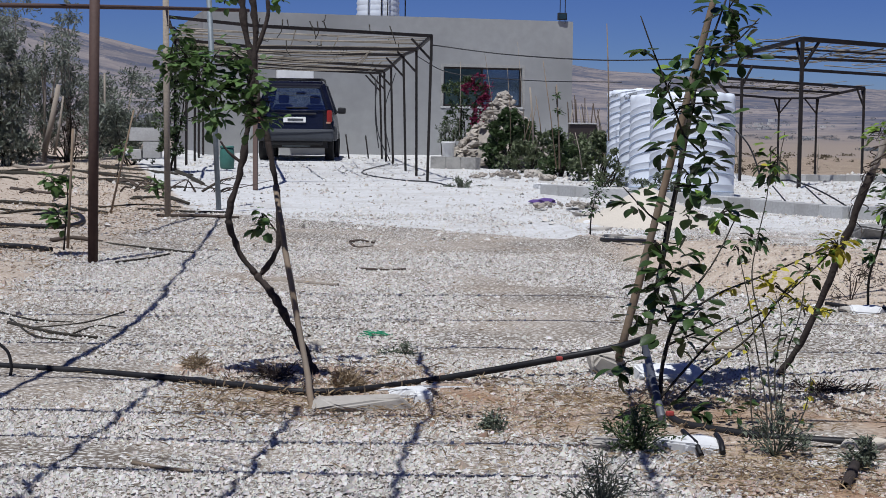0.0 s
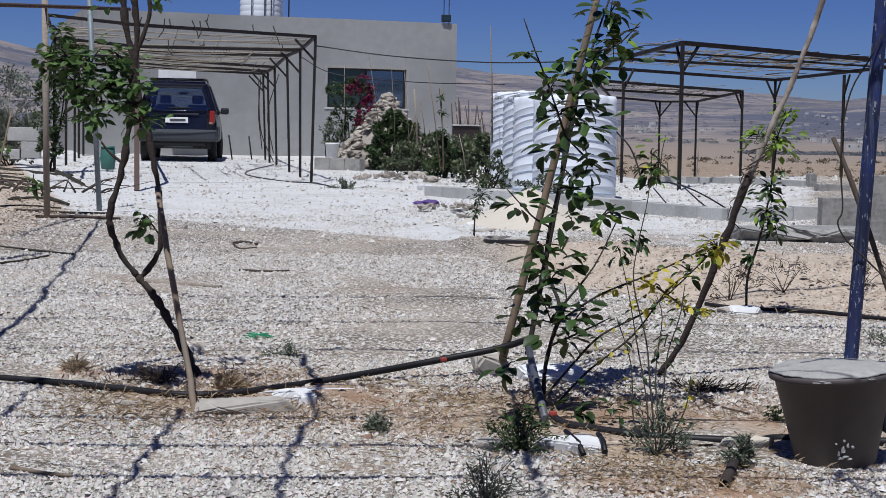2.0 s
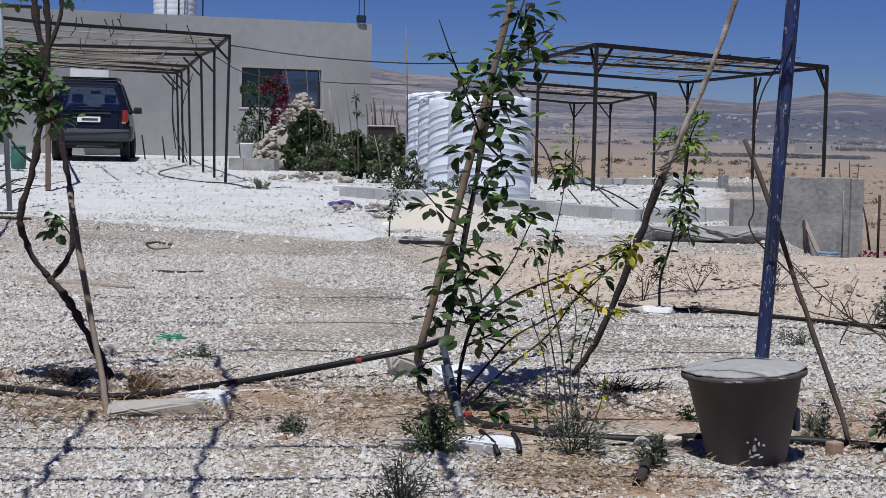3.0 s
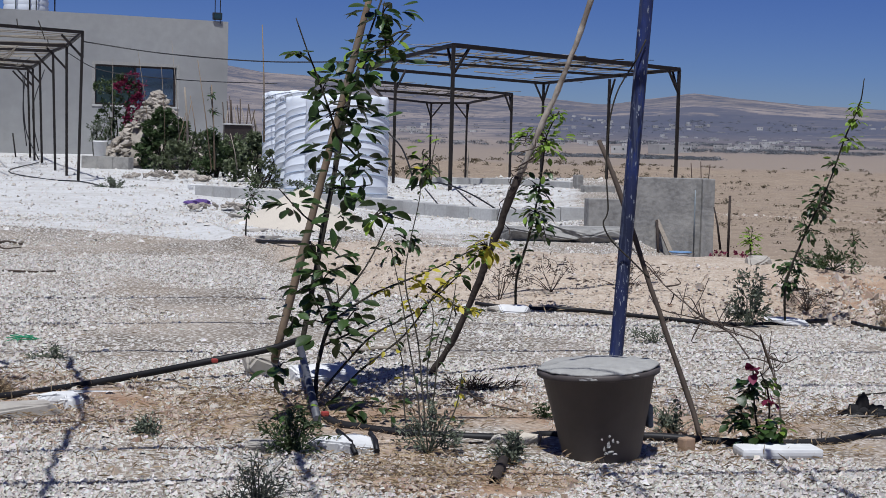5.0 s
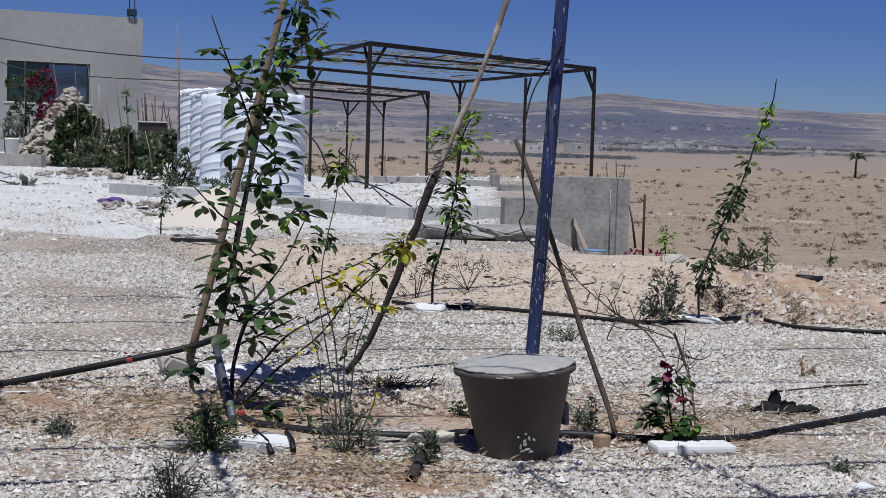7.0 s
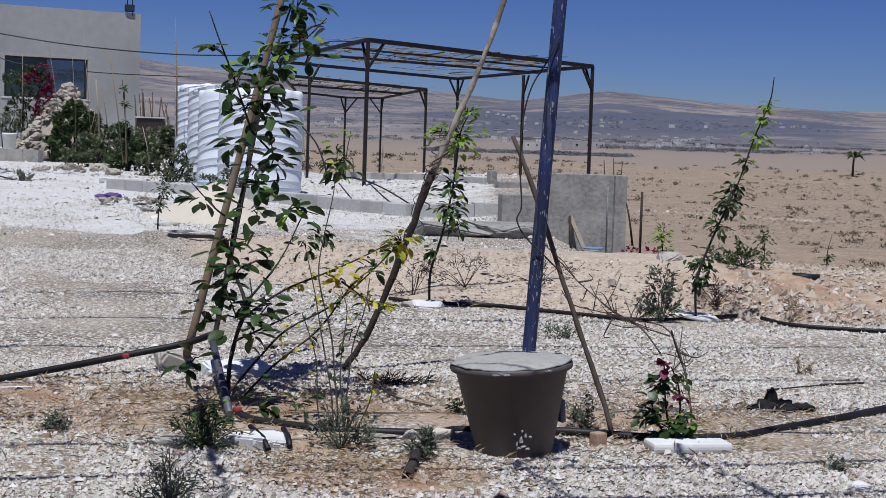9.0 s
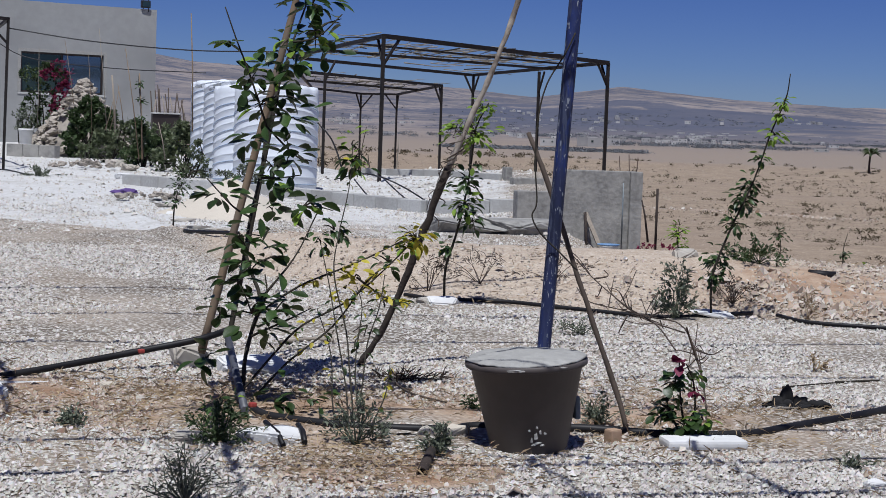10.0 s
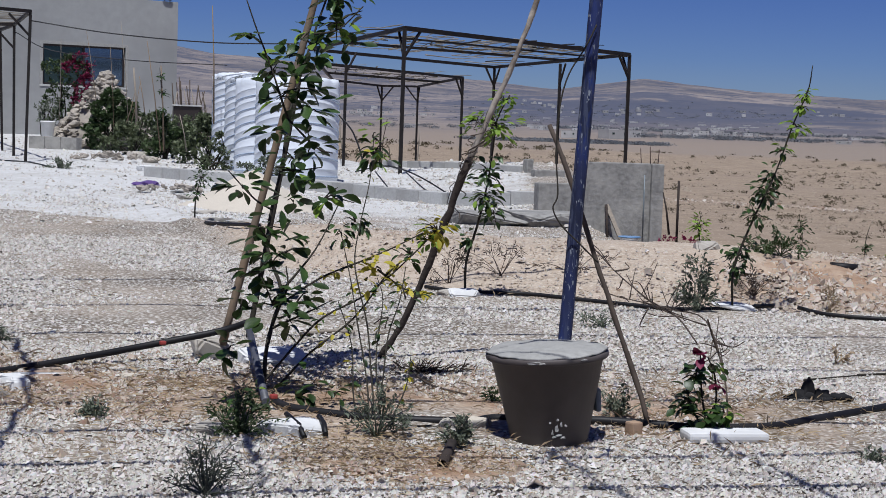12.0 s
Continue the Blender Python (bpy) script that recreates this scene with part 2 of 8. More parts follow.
def smooth(a, b, v):
    u = np.clip((v - a) / (b - a), 0, 1)
    return u * u * (3 - 2 * u)


def berm_foot(x):
    """Where the earth bank begins, y over x."""
    return 9.55 + 4.2 * np.exp(-np.maximum(x - 1.2, 0) / 1.15) + 6 * smooth(1.7, .4, x)


def ground_z(x, y):
    """Height of the land: a plot that rises gently to the house, a bank of earth, open fields below it and hills far off."""
    x, y = np.asarray(x, float), np.asarray(y, float)
    r = np.hypot(x, y)
    z = .0177 * np.clip(y, 0, 46)
    z = z - .053 * np.maximum(np.minimum(y - 31.5, (x - 4.6) * 3), 0)
    into = y - berm_foot(x)
    z = z + .25 * (1 - .25 * smooth(5.2, 7, x)) * smooth(.15, 1.7, into) * smooth(.9, 2.4, x) * (1 - smooth(1.9, 4.2, into) * smooth(8.5, 5.5, x))
    z = z - .07 * smooth(2.0, 5, into) * smooth(2.6, 4.2, x)
    # the plot ends to the right and behind
    over = np.maximum(np.minimum(x - (.2 + .318 * y), into - 2.2), y - 47)
    left = np.maximum(-x - 16 - .2 * y, 0)
    over = np.maximum(over, 0)
    plot = z - .5 * over - .03 * over ** 2 - .02 * left
    az = np.degrees(np.arctan2(x, y))
    sky = np.interp(az, SKY_AZ, SKY_EL)
    e = np.interp(r, FAR_R, FAR_E)
    e = np.where(r > 2000, .012 + (sky - .012) * np.interp(r, (2000, 2600, 3600, 4300), (0, .42, 1.0, .93)), e)
    far = 1.3 + r * e
    near_far = np.maximum(plot, 1.3 - .085 * 70)
    return np.where(r < 70, near_far, near_far + (far - near_far) * smooth(70, 110, r))


def row_at(x, y):
    """The dug and watered strip of brown soil along the plants."""
    return np.exp(-((y - (7.1 - .2 * (x - .3))) / .9) ** 2) * smooth(-2.4, -.4, x) * smooth(4.2, 2.6, x)


BARE = ((1.30, 5.55, .30), (1.05, 5.70, .22), (1.55, 5.60, .18), (.55, 7.1, .28), (.45, 6.55, .20), (-.28, 7.85, .26), (.08, 6.95, .26), (-.72, 6.95, .22), (-.72, 7.95, .26), (-1.2, 7.9, .18), (1.2, 6.2, .2))


def bare_at(x, y):
    """Patches of trodden brown soil among the plants: x, y and reach of each."""
    return np.clip(sum(np.exp(-(((x - a) / r) ** 2 + ((y - b) / (r * 1.15)) ** 2)) for a, b, r in BARE), 0, 1)


def dirt_at(x, y):
    """How far bare brown earth shows instead of gravel, 0 to 1: round the planted row, on the bank and on the side strip."""
    row = row_at(x, y)
    bank = smooth(-.3, .5, y - berm_foot(x)) * smooth(1.0, 2.0, x) * smooth(4.0, 2.4, y - berm_foot(x))
    side = smooth(-1.9, -3.2, x + .055 * (y - 10)) * smooth(8, 11, y)
    return np.clip(np.maximum(np.maximum(np.maximum(.7 * row, .85 * bare_at(x, y)), bank), side * (.58 + .4 * smooth(16, 24, y))), 0, 1)


def white_at(x, y):
    """The pale, freshly spread crushed stone before the house."""
    edge = 18.6 - .85 * (x + 1.7)
    w = smooth(-.35, .35, y - edge) * smooth(48, 44, y)
    w = w * smooth(.2, -.8, x - (.1 + .318 * y))
    return w * smooth(-.5, .4, x + 2.8 + .235 * (y - 19)) * (1 - .55 * smooth(1.2, 2.2, x - .02 * y) * smooth(22, 17, y)) * (1 - .4 * smooth(1.5, 2.3, x - .02 * y) * smooth(19, 22, y))


def make_land():
    az = np.concatenate([np.linspace(-180, -24, 40)[:-1], np.linspace(-24, 42, 330), np.linspace(42, 180, 36)[1:-1]])
    rr = np.concatenate([[.6, 1.6, 2.6, 3.4], np.geomspace(4.2, 48, 230), np.geomspace(49, 4300, 170)[0:]])
    A, Rr = np.meshgrid(np.radians(az), rr)
    X, Y = Rr * np.sin(A), Rr * np.cos(A)
    Z = ground_z(X, Y)
    for i in range(Z.shape[0]):
        r = rr[i]
        for j in range(Z.shape[1]):
            x, y = X[i, j], Y[i, j]
            if r < 60:
                d = float(dirt_at(x, y))
                Z[i, j] += .012 * noise.noise((x * 2.1, y * 2.1, 0)) + (.02 + .035 * d) * noise.noise((x * .7, y * .7, 3)) + .03 * d * noise.noise((x * 4, y * 4, 5))
            elif r < 500:
                Z[i, j] += .35 * noise.noise((x * .04, y * .04, 1)) + .08 * noise.noise((x * .3, y * .3, 2))
            else:
                k = min((r - 500) / 2500, 1)
                Z[i, j] += r * .0035 * k * noise.fractal((x * .0016, y * .0016, 7), 1, 2, 5)
    nr, na = Z.shape
    verts = np.stack([X, Y, Z], -1).reshape(-1, 3)
    idx = np.arange(nr * na).reshape(nr, na)
    nxt = np.roll(idx, -1, 1)
    quads = np.stack([idx[:-1], nxt[:-1], nxt[1:], idx[1:]], -1).reshape(-1, 4)
    me = bpy.data.meshes.new("ground")
    me.from_pydata(np.vstack([verts, [[0, 0, 0]]]).tolist(), [], quads.tolist() + [[int(nr * na), int(nxt[0, j]), int(idx[0, j])] for j in range(na)])
    x, y = np.append(verts[:, 0], 0), np.append(verts[:, 1], 0)
    r = np.hypot(x, y)
    off_plot = smooth(.3, 2.0, np.maximum(np.maximum(np.minimum(x - (.2 + .318 * y), y - berm_foot(x) - 2.2), y - 47), -x - 14 - .2 * y))
    for name, values in (("earth", dirt_at(x, y)), ("soil", np.maximum(np.maximum(row_at(x, y), bare_at(x, y)), smooth(.1, .5, y - berm_foot(x)) * smooth(1.7, 1.2, y - berm_foot(x)) * smooth(4.3, 5.2, x))), ("plain", smooth(290, 330, r)), ("pale", white_at(x, y)), ("field", off_plot), ("hazy_hill", smooth(600, 2000, r)), ("grove", smooth(1250, 1500, r) * smooth(3000, 2300, r) * smooth(12, 19, np.degrees(np.arctan2(x, y))) * smooth(33, 24, np.degrees(np.arctan2(x, y))))):
        me.attributes.new(name, "FLOAT", "POINT").data.foreach_set("value", values.astype(np.float32))
    for p in me.polygons:
        p.use_smooth = True
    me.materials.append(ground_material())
    return tagged(new("ground", me), "pale crushed-stone yard with bare earth, running out to dry fields and hills", "ground", kind="structure")


def ground_material():
    m = bpy.data.materials.new("gravel_earth_and_field")
    m.use_nodes = True
    n, l = m.node_tree.nodes, m.node_tree.links
    p = n["Principled BSDF"]
    p.inputs["Roughness"].default_value, p.inputs["Specular IOR Level"].default_value = .95, .15
    geo = n.new("ShaderNodeNewGeometry")

    def tex(scale, detail=5, rough=.6):
        t = n.new("ShaderNodeTexNoise")
        t.inputs["Scale"].default_value, t.inputs["Detail"].default_value, t.inputs["Roughness"].default_value = scale, detail, rough
        l.new(geo.outputs["Position"], t.inputs["Vector"])
        return t.outputs["Fac"]

    def span(v, a, b):
        r = n.new("ShaderNodeMapRange")
        r.inputs[1].default_value, r.inputs[2].default_value = a, b
        l.new(v, r.inputs[0])
        return r.outputs[0]

    def mix(f, a, b):
        x = n.new("ShaderNodeMix")
        x.data_type = "RGBA"
        for sock, v in ((x.inputs[0], f), (x.inputs[6], a), (x.inputs[7], b)):
            if isinstance(v, tuple):
                sock.default_value = (*v, 1)
            else:
                l.new(v, sock)
        return x.outputs[2]

    def math_(op, a, b):
        x = n.new("ShaderNodeMath")
        x.operation = op
        for sock, v in zip(x.inputs, (a, b)):
            if isinstance(v, (int, float)):
                sock.default_value = v
            else:
                l.new(v, sock)
        return x.outputs[0]

    def attr(name):
        a = n.new("ShaderNodeAttribute")
        a.attribute_name = name
        return a.outputs["Fac"]

    cells = n.new("ShaderNodeTexVoronoi")
    cells.inputs["Scale"].default_value = 42
    l.new(geo.outputs["Position"], cells.inputs["Vector"])
    sep = n.new("ShaderNodeSeparateColor")
    l.new(cells.outputs["Color"], sep.inputs[0])
    stones = mix(span(sep.outputs[0], .1, .95), (.40, .37, .32), (.72, .70, .66))
    gravel = mix(span(cells.outputs["Distance"], .22, .6), stones, (.15, .125, .10))
    dust = mix(span(tex(1.1), .42, .62), (.50, .44, .37), (.38, .31, .24))
    gravel = mix(math_("MULTIPLY", span(tex(.8, 5), .42, .62), .5), gravel, dust)
    earth = mix(span(tex(9, 6), .3, .7), (.36, .285, .217), (.485, .41, .335))
    earth = mix(math_("MULTIPLY", span(tex(38, 3), .5, .7), .6), earth, (.62, .56, .48))
    rich = mix(span(tex(5, 6), .35, .65), (.26, .16, .10), (.44, .335, .245))
    earth = mix(math_("MULTIPLY", attr("soil"), span(tex(1.7, 4), .3, .5)), earth, rich)
    pale = mix(span(tex(14, 6), .3, .75), (.64, .64, .635), (.46, .45, .43))
    pale = mix(math_("MULTIPLY", span(tex(1.3, 6, .7), .48, .66), .7), pale, (.42, .40, .37))
    field = mix(span(tex(.5, 7), .35, .7), (.218, .168, .121), (.305, .241, .178))
    field = mix(span(tex(.045, 5), .5, .68), field, (.25, .195, .148))
    field = mix(math_("MULTIPLY", span(tex(5, 3), .58, .66), .55), field, (.55, .475, .40))
    field = mix(math_("MULTIPLY", span(tex(.35, 7, .75), .5, .62), .5), field, (.19, .145, .11))
    field = mix(math_("MULTIPLY", attr("plain"), .75), field, (.235, .195, .165))
    tufts = math_("MULTIPLY", span(tex(1.6, 3), .66, .72), .5)
    field = mix(tufts, field, (.20, .17, .12))
    # the greys and blues below put distance haze into the hills' colour
    hazy_hill = mix(span(tex(.0045, 8, .68), .42, .58), (.235, .205, .195), (.125, .118, .13))
    hazy_hill = mix(math_("MULTIPLY", span(tex(.012, 7, .78), .5, .58), .85), hazy_hill, (.068, .076, .108))
    hazy_hill = mix(math_("MULTIPLY", span(tex(.03, 5, .8), .6, .66), .5), hazy_hill, (.34, .32, .31))
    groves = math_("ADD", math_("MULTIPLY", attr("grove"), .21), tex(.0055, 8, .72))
    hazy_hill = mix(math_("MULTIPLY", span(groves, .55, .6), .85), hazy_hill, (.075, .083, .118))
    wob = math_("MULTIPLY", math_("SUBTRACT", tex(2.3, 6), .5), 1.3)
    col = mix(span(math_("ADD", attr("earth"), wob), .35, .7), gravel, earth)
    col = mix(span(math_("ADD", attr("pale"), math_("MULTIPLY", wob, .5)), .4, .6), col, pale)
    col = mix(attr("field"), col, field)
    col = mix(attr("hazy_hill"), col, hazy_hill)
    l.new(col, p.inputs["Base Color"])
    near = math_("SUBTRACT", 1.0, attr("field"))
    height = math_("ADD", math_("MULTIPLY", tex(7, 5), 2.0), math_("ADD", math_("MULTIPLY", math_("SUBTRACT", 1.0, cells.outputs["Distance"]), .7), tex(30, 6)))
    b = n.new("ShaderNodeBump")
    b.inputs["Distance"].default_value = .02
    l.new(math_("MULTIPLY", near, .8), b.inputs["Strength"])
    l.new(height, b.inputs["Height"])
    l.new(b.outputs[0], p.inputs["Normal"])
    return m


make_land()

# ---- house ----
HR, HL = Vector((3.5, 45.0, 0)), Vector((-6.3, 42.5, 0))    # front corners
HU = (HR - HL).normalized()
HN = Vector((HU.y, -HU.x, 0))                                # out of the front, towards the yard
H_TOP = 4.48


def hp(s, z, out=0.0):
    """A point of the front: s metres from the right corner, z up, out of the wall."""
    p = HR - HU * s + HN * out
    return Vector((p.x, p.y, z))


def holed_wall(length, w0, w1, z0, z1, t=.22, low=.3):
    """The front as one piece with the window opening through it and a slightly uneven top edge."""
    bm = bm_new()
    S = [0, w0, w1] + [w1 + (length - w1) * k / 8 for k in range(1, 9)]
    rows = [[low] * len(S), [z0] * len(S), [z1] * len(S), [H_TOP + .018 * noise.noise((s * .7, 3, 1)) for s in S]]
    V = [[[bm.verts.new(hp(s, z, o)) for s, z in zip(S, row)] for row in rows] for o in (0, -t)]
    for i in range(3):
        for j in range(len(S) - 1):
            if (i, j) == (1, 1):
                continue
            for k in (0, 1):
                v = V[k]
                bm.faces.new((v[i][j], v[i][j + 1], v[i + 1][j + 1], v[i + 1][j]))
    loop = [(0, j) for j in range(len(S))] + [(i, len(S) - 1) for i in (1, 2, 3)] + [(3, j) for j in range(len(S) - 2, -1, -1)] + [(2, 0), (1, 0)]
    for ring in (loop, [(1, 1), (1, 2), (2, 2), (2, 1)]):
        for p, q in zip(ring, ring[1:] + ring[:1]):
            bm.faces.new((V[0][p[0]][p[1]], V[0][q[0]][q[1]], V[1][q[0]][q[1]], V[1][p[0]][p[1]]))
    return bm


def make_house():
    length = (HR - HL).length
    depth = 8.0
    h = thing("house", (*hp(length / 2, gz(-2, 43.5)).xy, .74), "single-storey flat-roofed house in bare grey cement render", "house")
    W0, W1, WZ0, WZ1 = 1.44, 3.66, 2.11, 3.17
    a = math.atan2(HU.y, HU.x)
    part("front_wall", holed_wall(length, W0, W1, WZ0, WZ1), M_RENDER, h)
    for s in (.11, length - .11):
        bm = bm_new()
        box(bm, hp(s, (.3 + H_TOP) / 2, -.222 - depth / 2), (.22, depth, H_TOP - .3), a)
        part("side_wall", bm, M_RENDER, h)
    bm = bm_new()
    box(bm, hp(length / 2, (.3 + H_TOP) / 2, -.334 - depth), (length, .22, H_TOP - .3), a)
    part("back_wall", bm, M_RENDER, h)
    bm = bm_new()
    box(bm, hp(length / 2, H_TOP - .25, -.24 - depth / 2), (length - .5, depth - .05, .2), a)
    part("roof", bm, M_WALLC, h)
    w = part("window", frame_mesh(W0, W1, WZ0, WZ1), M_FRAME, h, "brown aluminium window with tinted panes, one coloured by reflected sky")
    for s0, s1 in ((W0 + .05, (W0 + W1) / 2 - .02), ((W0 + W1) / 2 + .02, W1 - .05)):
        bm = bm_new()
        box(bm, hp((s0 + s1) / 2, (WZ0 + WZ1) / 2, -.12), (s1 - s0, .008, WZ1 - WZ0 - .1), a)
        part("pane", bm, M_GLASS if s0 > W0 + .5 else M_GLASSB, w)
    bm = bm_new()
    box(bm, hp((W0 + W1) / 2, WZ0 - .03, -.1), (W1 - W0 + .16, .24, .05), a, .008)
    part("sill", bm, M_BLOCK, h)
    bm = bm_new()
    for s in (W0 - .04, W1 + .04):
        box(bm, hp(s, (WZ0 + WZ1) / 2, .004), (.08, .02, WZ1 - WZ0), a)
    box(bm, hp((W0 + W1) / 2, WZ1 + .04, .004), (W1 - W0 + .16, .02, .08), a)
    part("window_surround", bm, M_CEMENT, h)
    return h


def frame_mesh(s0, s1, z0, z1):
    a = math.atan2(HU.y, HU.x)
    bm = bm_new()
    for z in (z0 + .025, z1 - .025):
        box(bm, hp((s0 + s1) / 2, z, -.11), (s1 - s0, .06, .05), a)
    for s in (s0 + .025, (s0 + s1) / 2, s1 - .025):
        box(bm, hp(s, (z0 + z1) / 2, -.11), (.05, .06, z1 - z0 - .1), a)
    return bm


make_house()


def make_post(bm, base, top, w=.048):
    beam(bm, base, top, w, w, (0, 1, 0))


# ---- carport pergola ----
M_CANE = mat("bleached_cane", (.34, .30, .235), (.20, .175, .14), .8, 20, 1.2, .1, c=(.14, .12, .095))
def make_carport():
    h = thing("carport_pergola", on((-1.6, 33)), "open carport pergola of dark steel bars topped with dry canes", "pergola")
    right = [(-0.243, 28.3, 3.024), (-0.545, 30.6, 2.908), (-0.849, 33, 2.918), (-1.198, 36, 2.814), (-1.436, 38.4, 2.807), (-1.626, 40.5, 2.833)]
    left = [(-3.084, 26.5, 3.043), (-3.459, 30, 2.882), (-3.839, 33, 2.95), (-4.187, 36, 2.951), (-4.466, 38.4, 2.955), (-4.681, 40.5, 2.935)]
    far_left = [(-4.682, 27.5, 3.242), (-5.128, 31, 3.065), (-5.389, 34, 3.076), (-5.672, 37, 3.057), (-5.884, 39, 3.019), (-6.073, 41, 3.023)]
    feet = [(-.29, 28.3), (-.52, 30.6), (-.78, 33), (-1.13, 36), (-1.37, 38.4), (-1.55, 40.5)]
    for top, f in zip(right, feet):
        bm = bm_new()
        make_post(bm, on(f, -.05), top)
        part("post", bm, M_STEEL, h)
        for dx, dy in ((-.35, 0), (0, .35)):
            bm = bm_new()
            t = Vector(top)
            beam(bm, t + Vector((0, 0, -.42)), t + Vector((dx, dy, -.05)), .04)
            part("brace", bm, M_STEEL, h)
    for i, top in enumerate(far_left):
        bm = bm_new()
        make_post(bm, on(top[:2], -.05), top)
        part("post", bm, M_STEEL, h)
    bm = bm_new()
    make_post(bm, (-2.859, 24.653, 0.436), left[0], .07)
    part("post", bm, M_RUST, h)
    for row in (right, left, far_left):
        bm = bm_new()
        for p, q in zip(row, row[1:]):
            beam(bm, p, q, .05, .05)
        part("side_bar", bm, M_STEEL, h)
    for p, q, r in zip(far_left, left, right):
        bm = bm_new()
        beam(bm, p, q, .05, .055), beam(bm, q, r, .05, .055)
        part("cross_bar", bm, M_STEEL, h)
    rnd = random.Random(4)
    for i in range(48):      # canes along the roof and odd sticks across
        u, v = rnd.uniform(0, .95), rnd.uniform(.06, 1)

        def at(u, v):
            f = min(max(v * 5, 0), 4.999)
            j = int(f)
            a = Vector(left[j]).lerp(left[j + 1], f - j)
            b = Vector(right[j]).lerp(right[j + 1], f - j)
            return a.lerp(b, u)
        if i % 3:
            a, b = at(-.5 + .3 * rnd.random(), v), at(1.02, v + rnd.uniform(-.03, .03))
        else:
            a, b = at(u, v - .12), at(u + rnd.uniform(-.08, .08), v + .25)
        mid = (a + b) / 2 + Vector((0, 0, rnd.uniform(-.12, .03)))
        bm = bm_new()
        tube(bm, [a + Vector((0, 0, .06)), mid + Vector((0, 0, .05)), b + Vector((0, 0, .06))], .011, .008, 5, fine=3)
        part("cane", bm, M_CANE, h)

    for i in range(20):      # loose ends of vine hanging on the front bars
        k, u = rnd.choice((0, 0, 0, 1, 1, 2)), rnd.uniform(.02, .98)
        p = Vector(left[k]).lerp(right[k], u) + Vector((0, -.03, .05))
        q = p + Vector((rnd.uniform(-.12, .12), 0, rnd.uniform(-.3, .2)))
        bm = bm_new()
        tube(bm, [p + Vector((0, 0, .08)), p.lerp(q, .5) + Vector((rnd.uniform(-.05, .05), 0, 0)), q], .011, .006, 5)
        part("vine_end", bm, M_STEM, h)


make_carport()


# ---- pergolas beside the tanks ----
def roof_canes(h, rnd, near, far, n):
    """Dry canes and vine ends lying on a roof between a near and a far edge, along it and across it."""
    (a0, a1), (b0, b1) = [[Vector(p) for p in e] for e in (near, far)]
    for i in range(n):
        f, u = rnd.random(), rnd.uniform(-.02, .9)
        if i % 3:
            a, b = a0.lerp(a1, u), b0.lerp(b1, u + rnd.uniform(-.12, .12))
            k = rnd.uniform(-.03, .6)
            p, q = a.lerp(b, k), a.lerp(b, k + rnd.uniform(.2, .45))
        else:
            a, b = a0.lerp(b0, f), a1.lerp(b1, min(max(f + rnd.uniform(-.04, .04), 0), 1))
            p, q = a.lerp(b, u), a.lerp(b, u + rnd.uniform(.15, .4))
        m = (p + q) / 2 + Vector((0, 0, rnd.uniform(-.02, .1)))
        lift = Vector((0, 0, .06))
        bm = bm_new()
        tube(bm, [p + lift, m + lift, q + lift + Vector((0, 0, rnd.uniform(0, .14)))], rnd.uniform(.009, .016), .007, 5, .15, .01, 3)
        part("cane", bm, M_STEM if i % 4 == 0 else M_CANE, h)


def steel_pergola(name, at, lab, posts, bars, braces, seed, canes, w=.06):
    """posts: top places by name, with the depth of the foot; bars join two places; braces run from a post towards a place."""
    h = thing(name, on(at), lab, "pergola", "steel pergolas beside the tanks")
    for k, (p, foot) in posts.items():
        if foot is None:
            continue
        bm = bm_new()
        make_post(bm, Vector((p[0], p[1], foot)), Vector(p), w)
        part("post", bm, M_STEEL, h)
    for a, b in braces:
        t = Vector(posts[a][0])
        d = (Vector(posts[b][0]) - t).normalized() * .46
        bm = bm_new()
        beam(bm, t - Vector((0, 0, .52)), t + d - Vector((0, 0, .02)), .04)
        part("brace", bm, M_STEEL, h)
    for a, b, bw in bars:
        bm = bm_new()
        beam(bm, posts[a][0], posts[b][0], bw, bw * 1.25)
        part("top_bar", bm, M_STEEL, h)
    rnd = random.Random(seed)
    roof_canes(h, rnd, *canes)
    return h


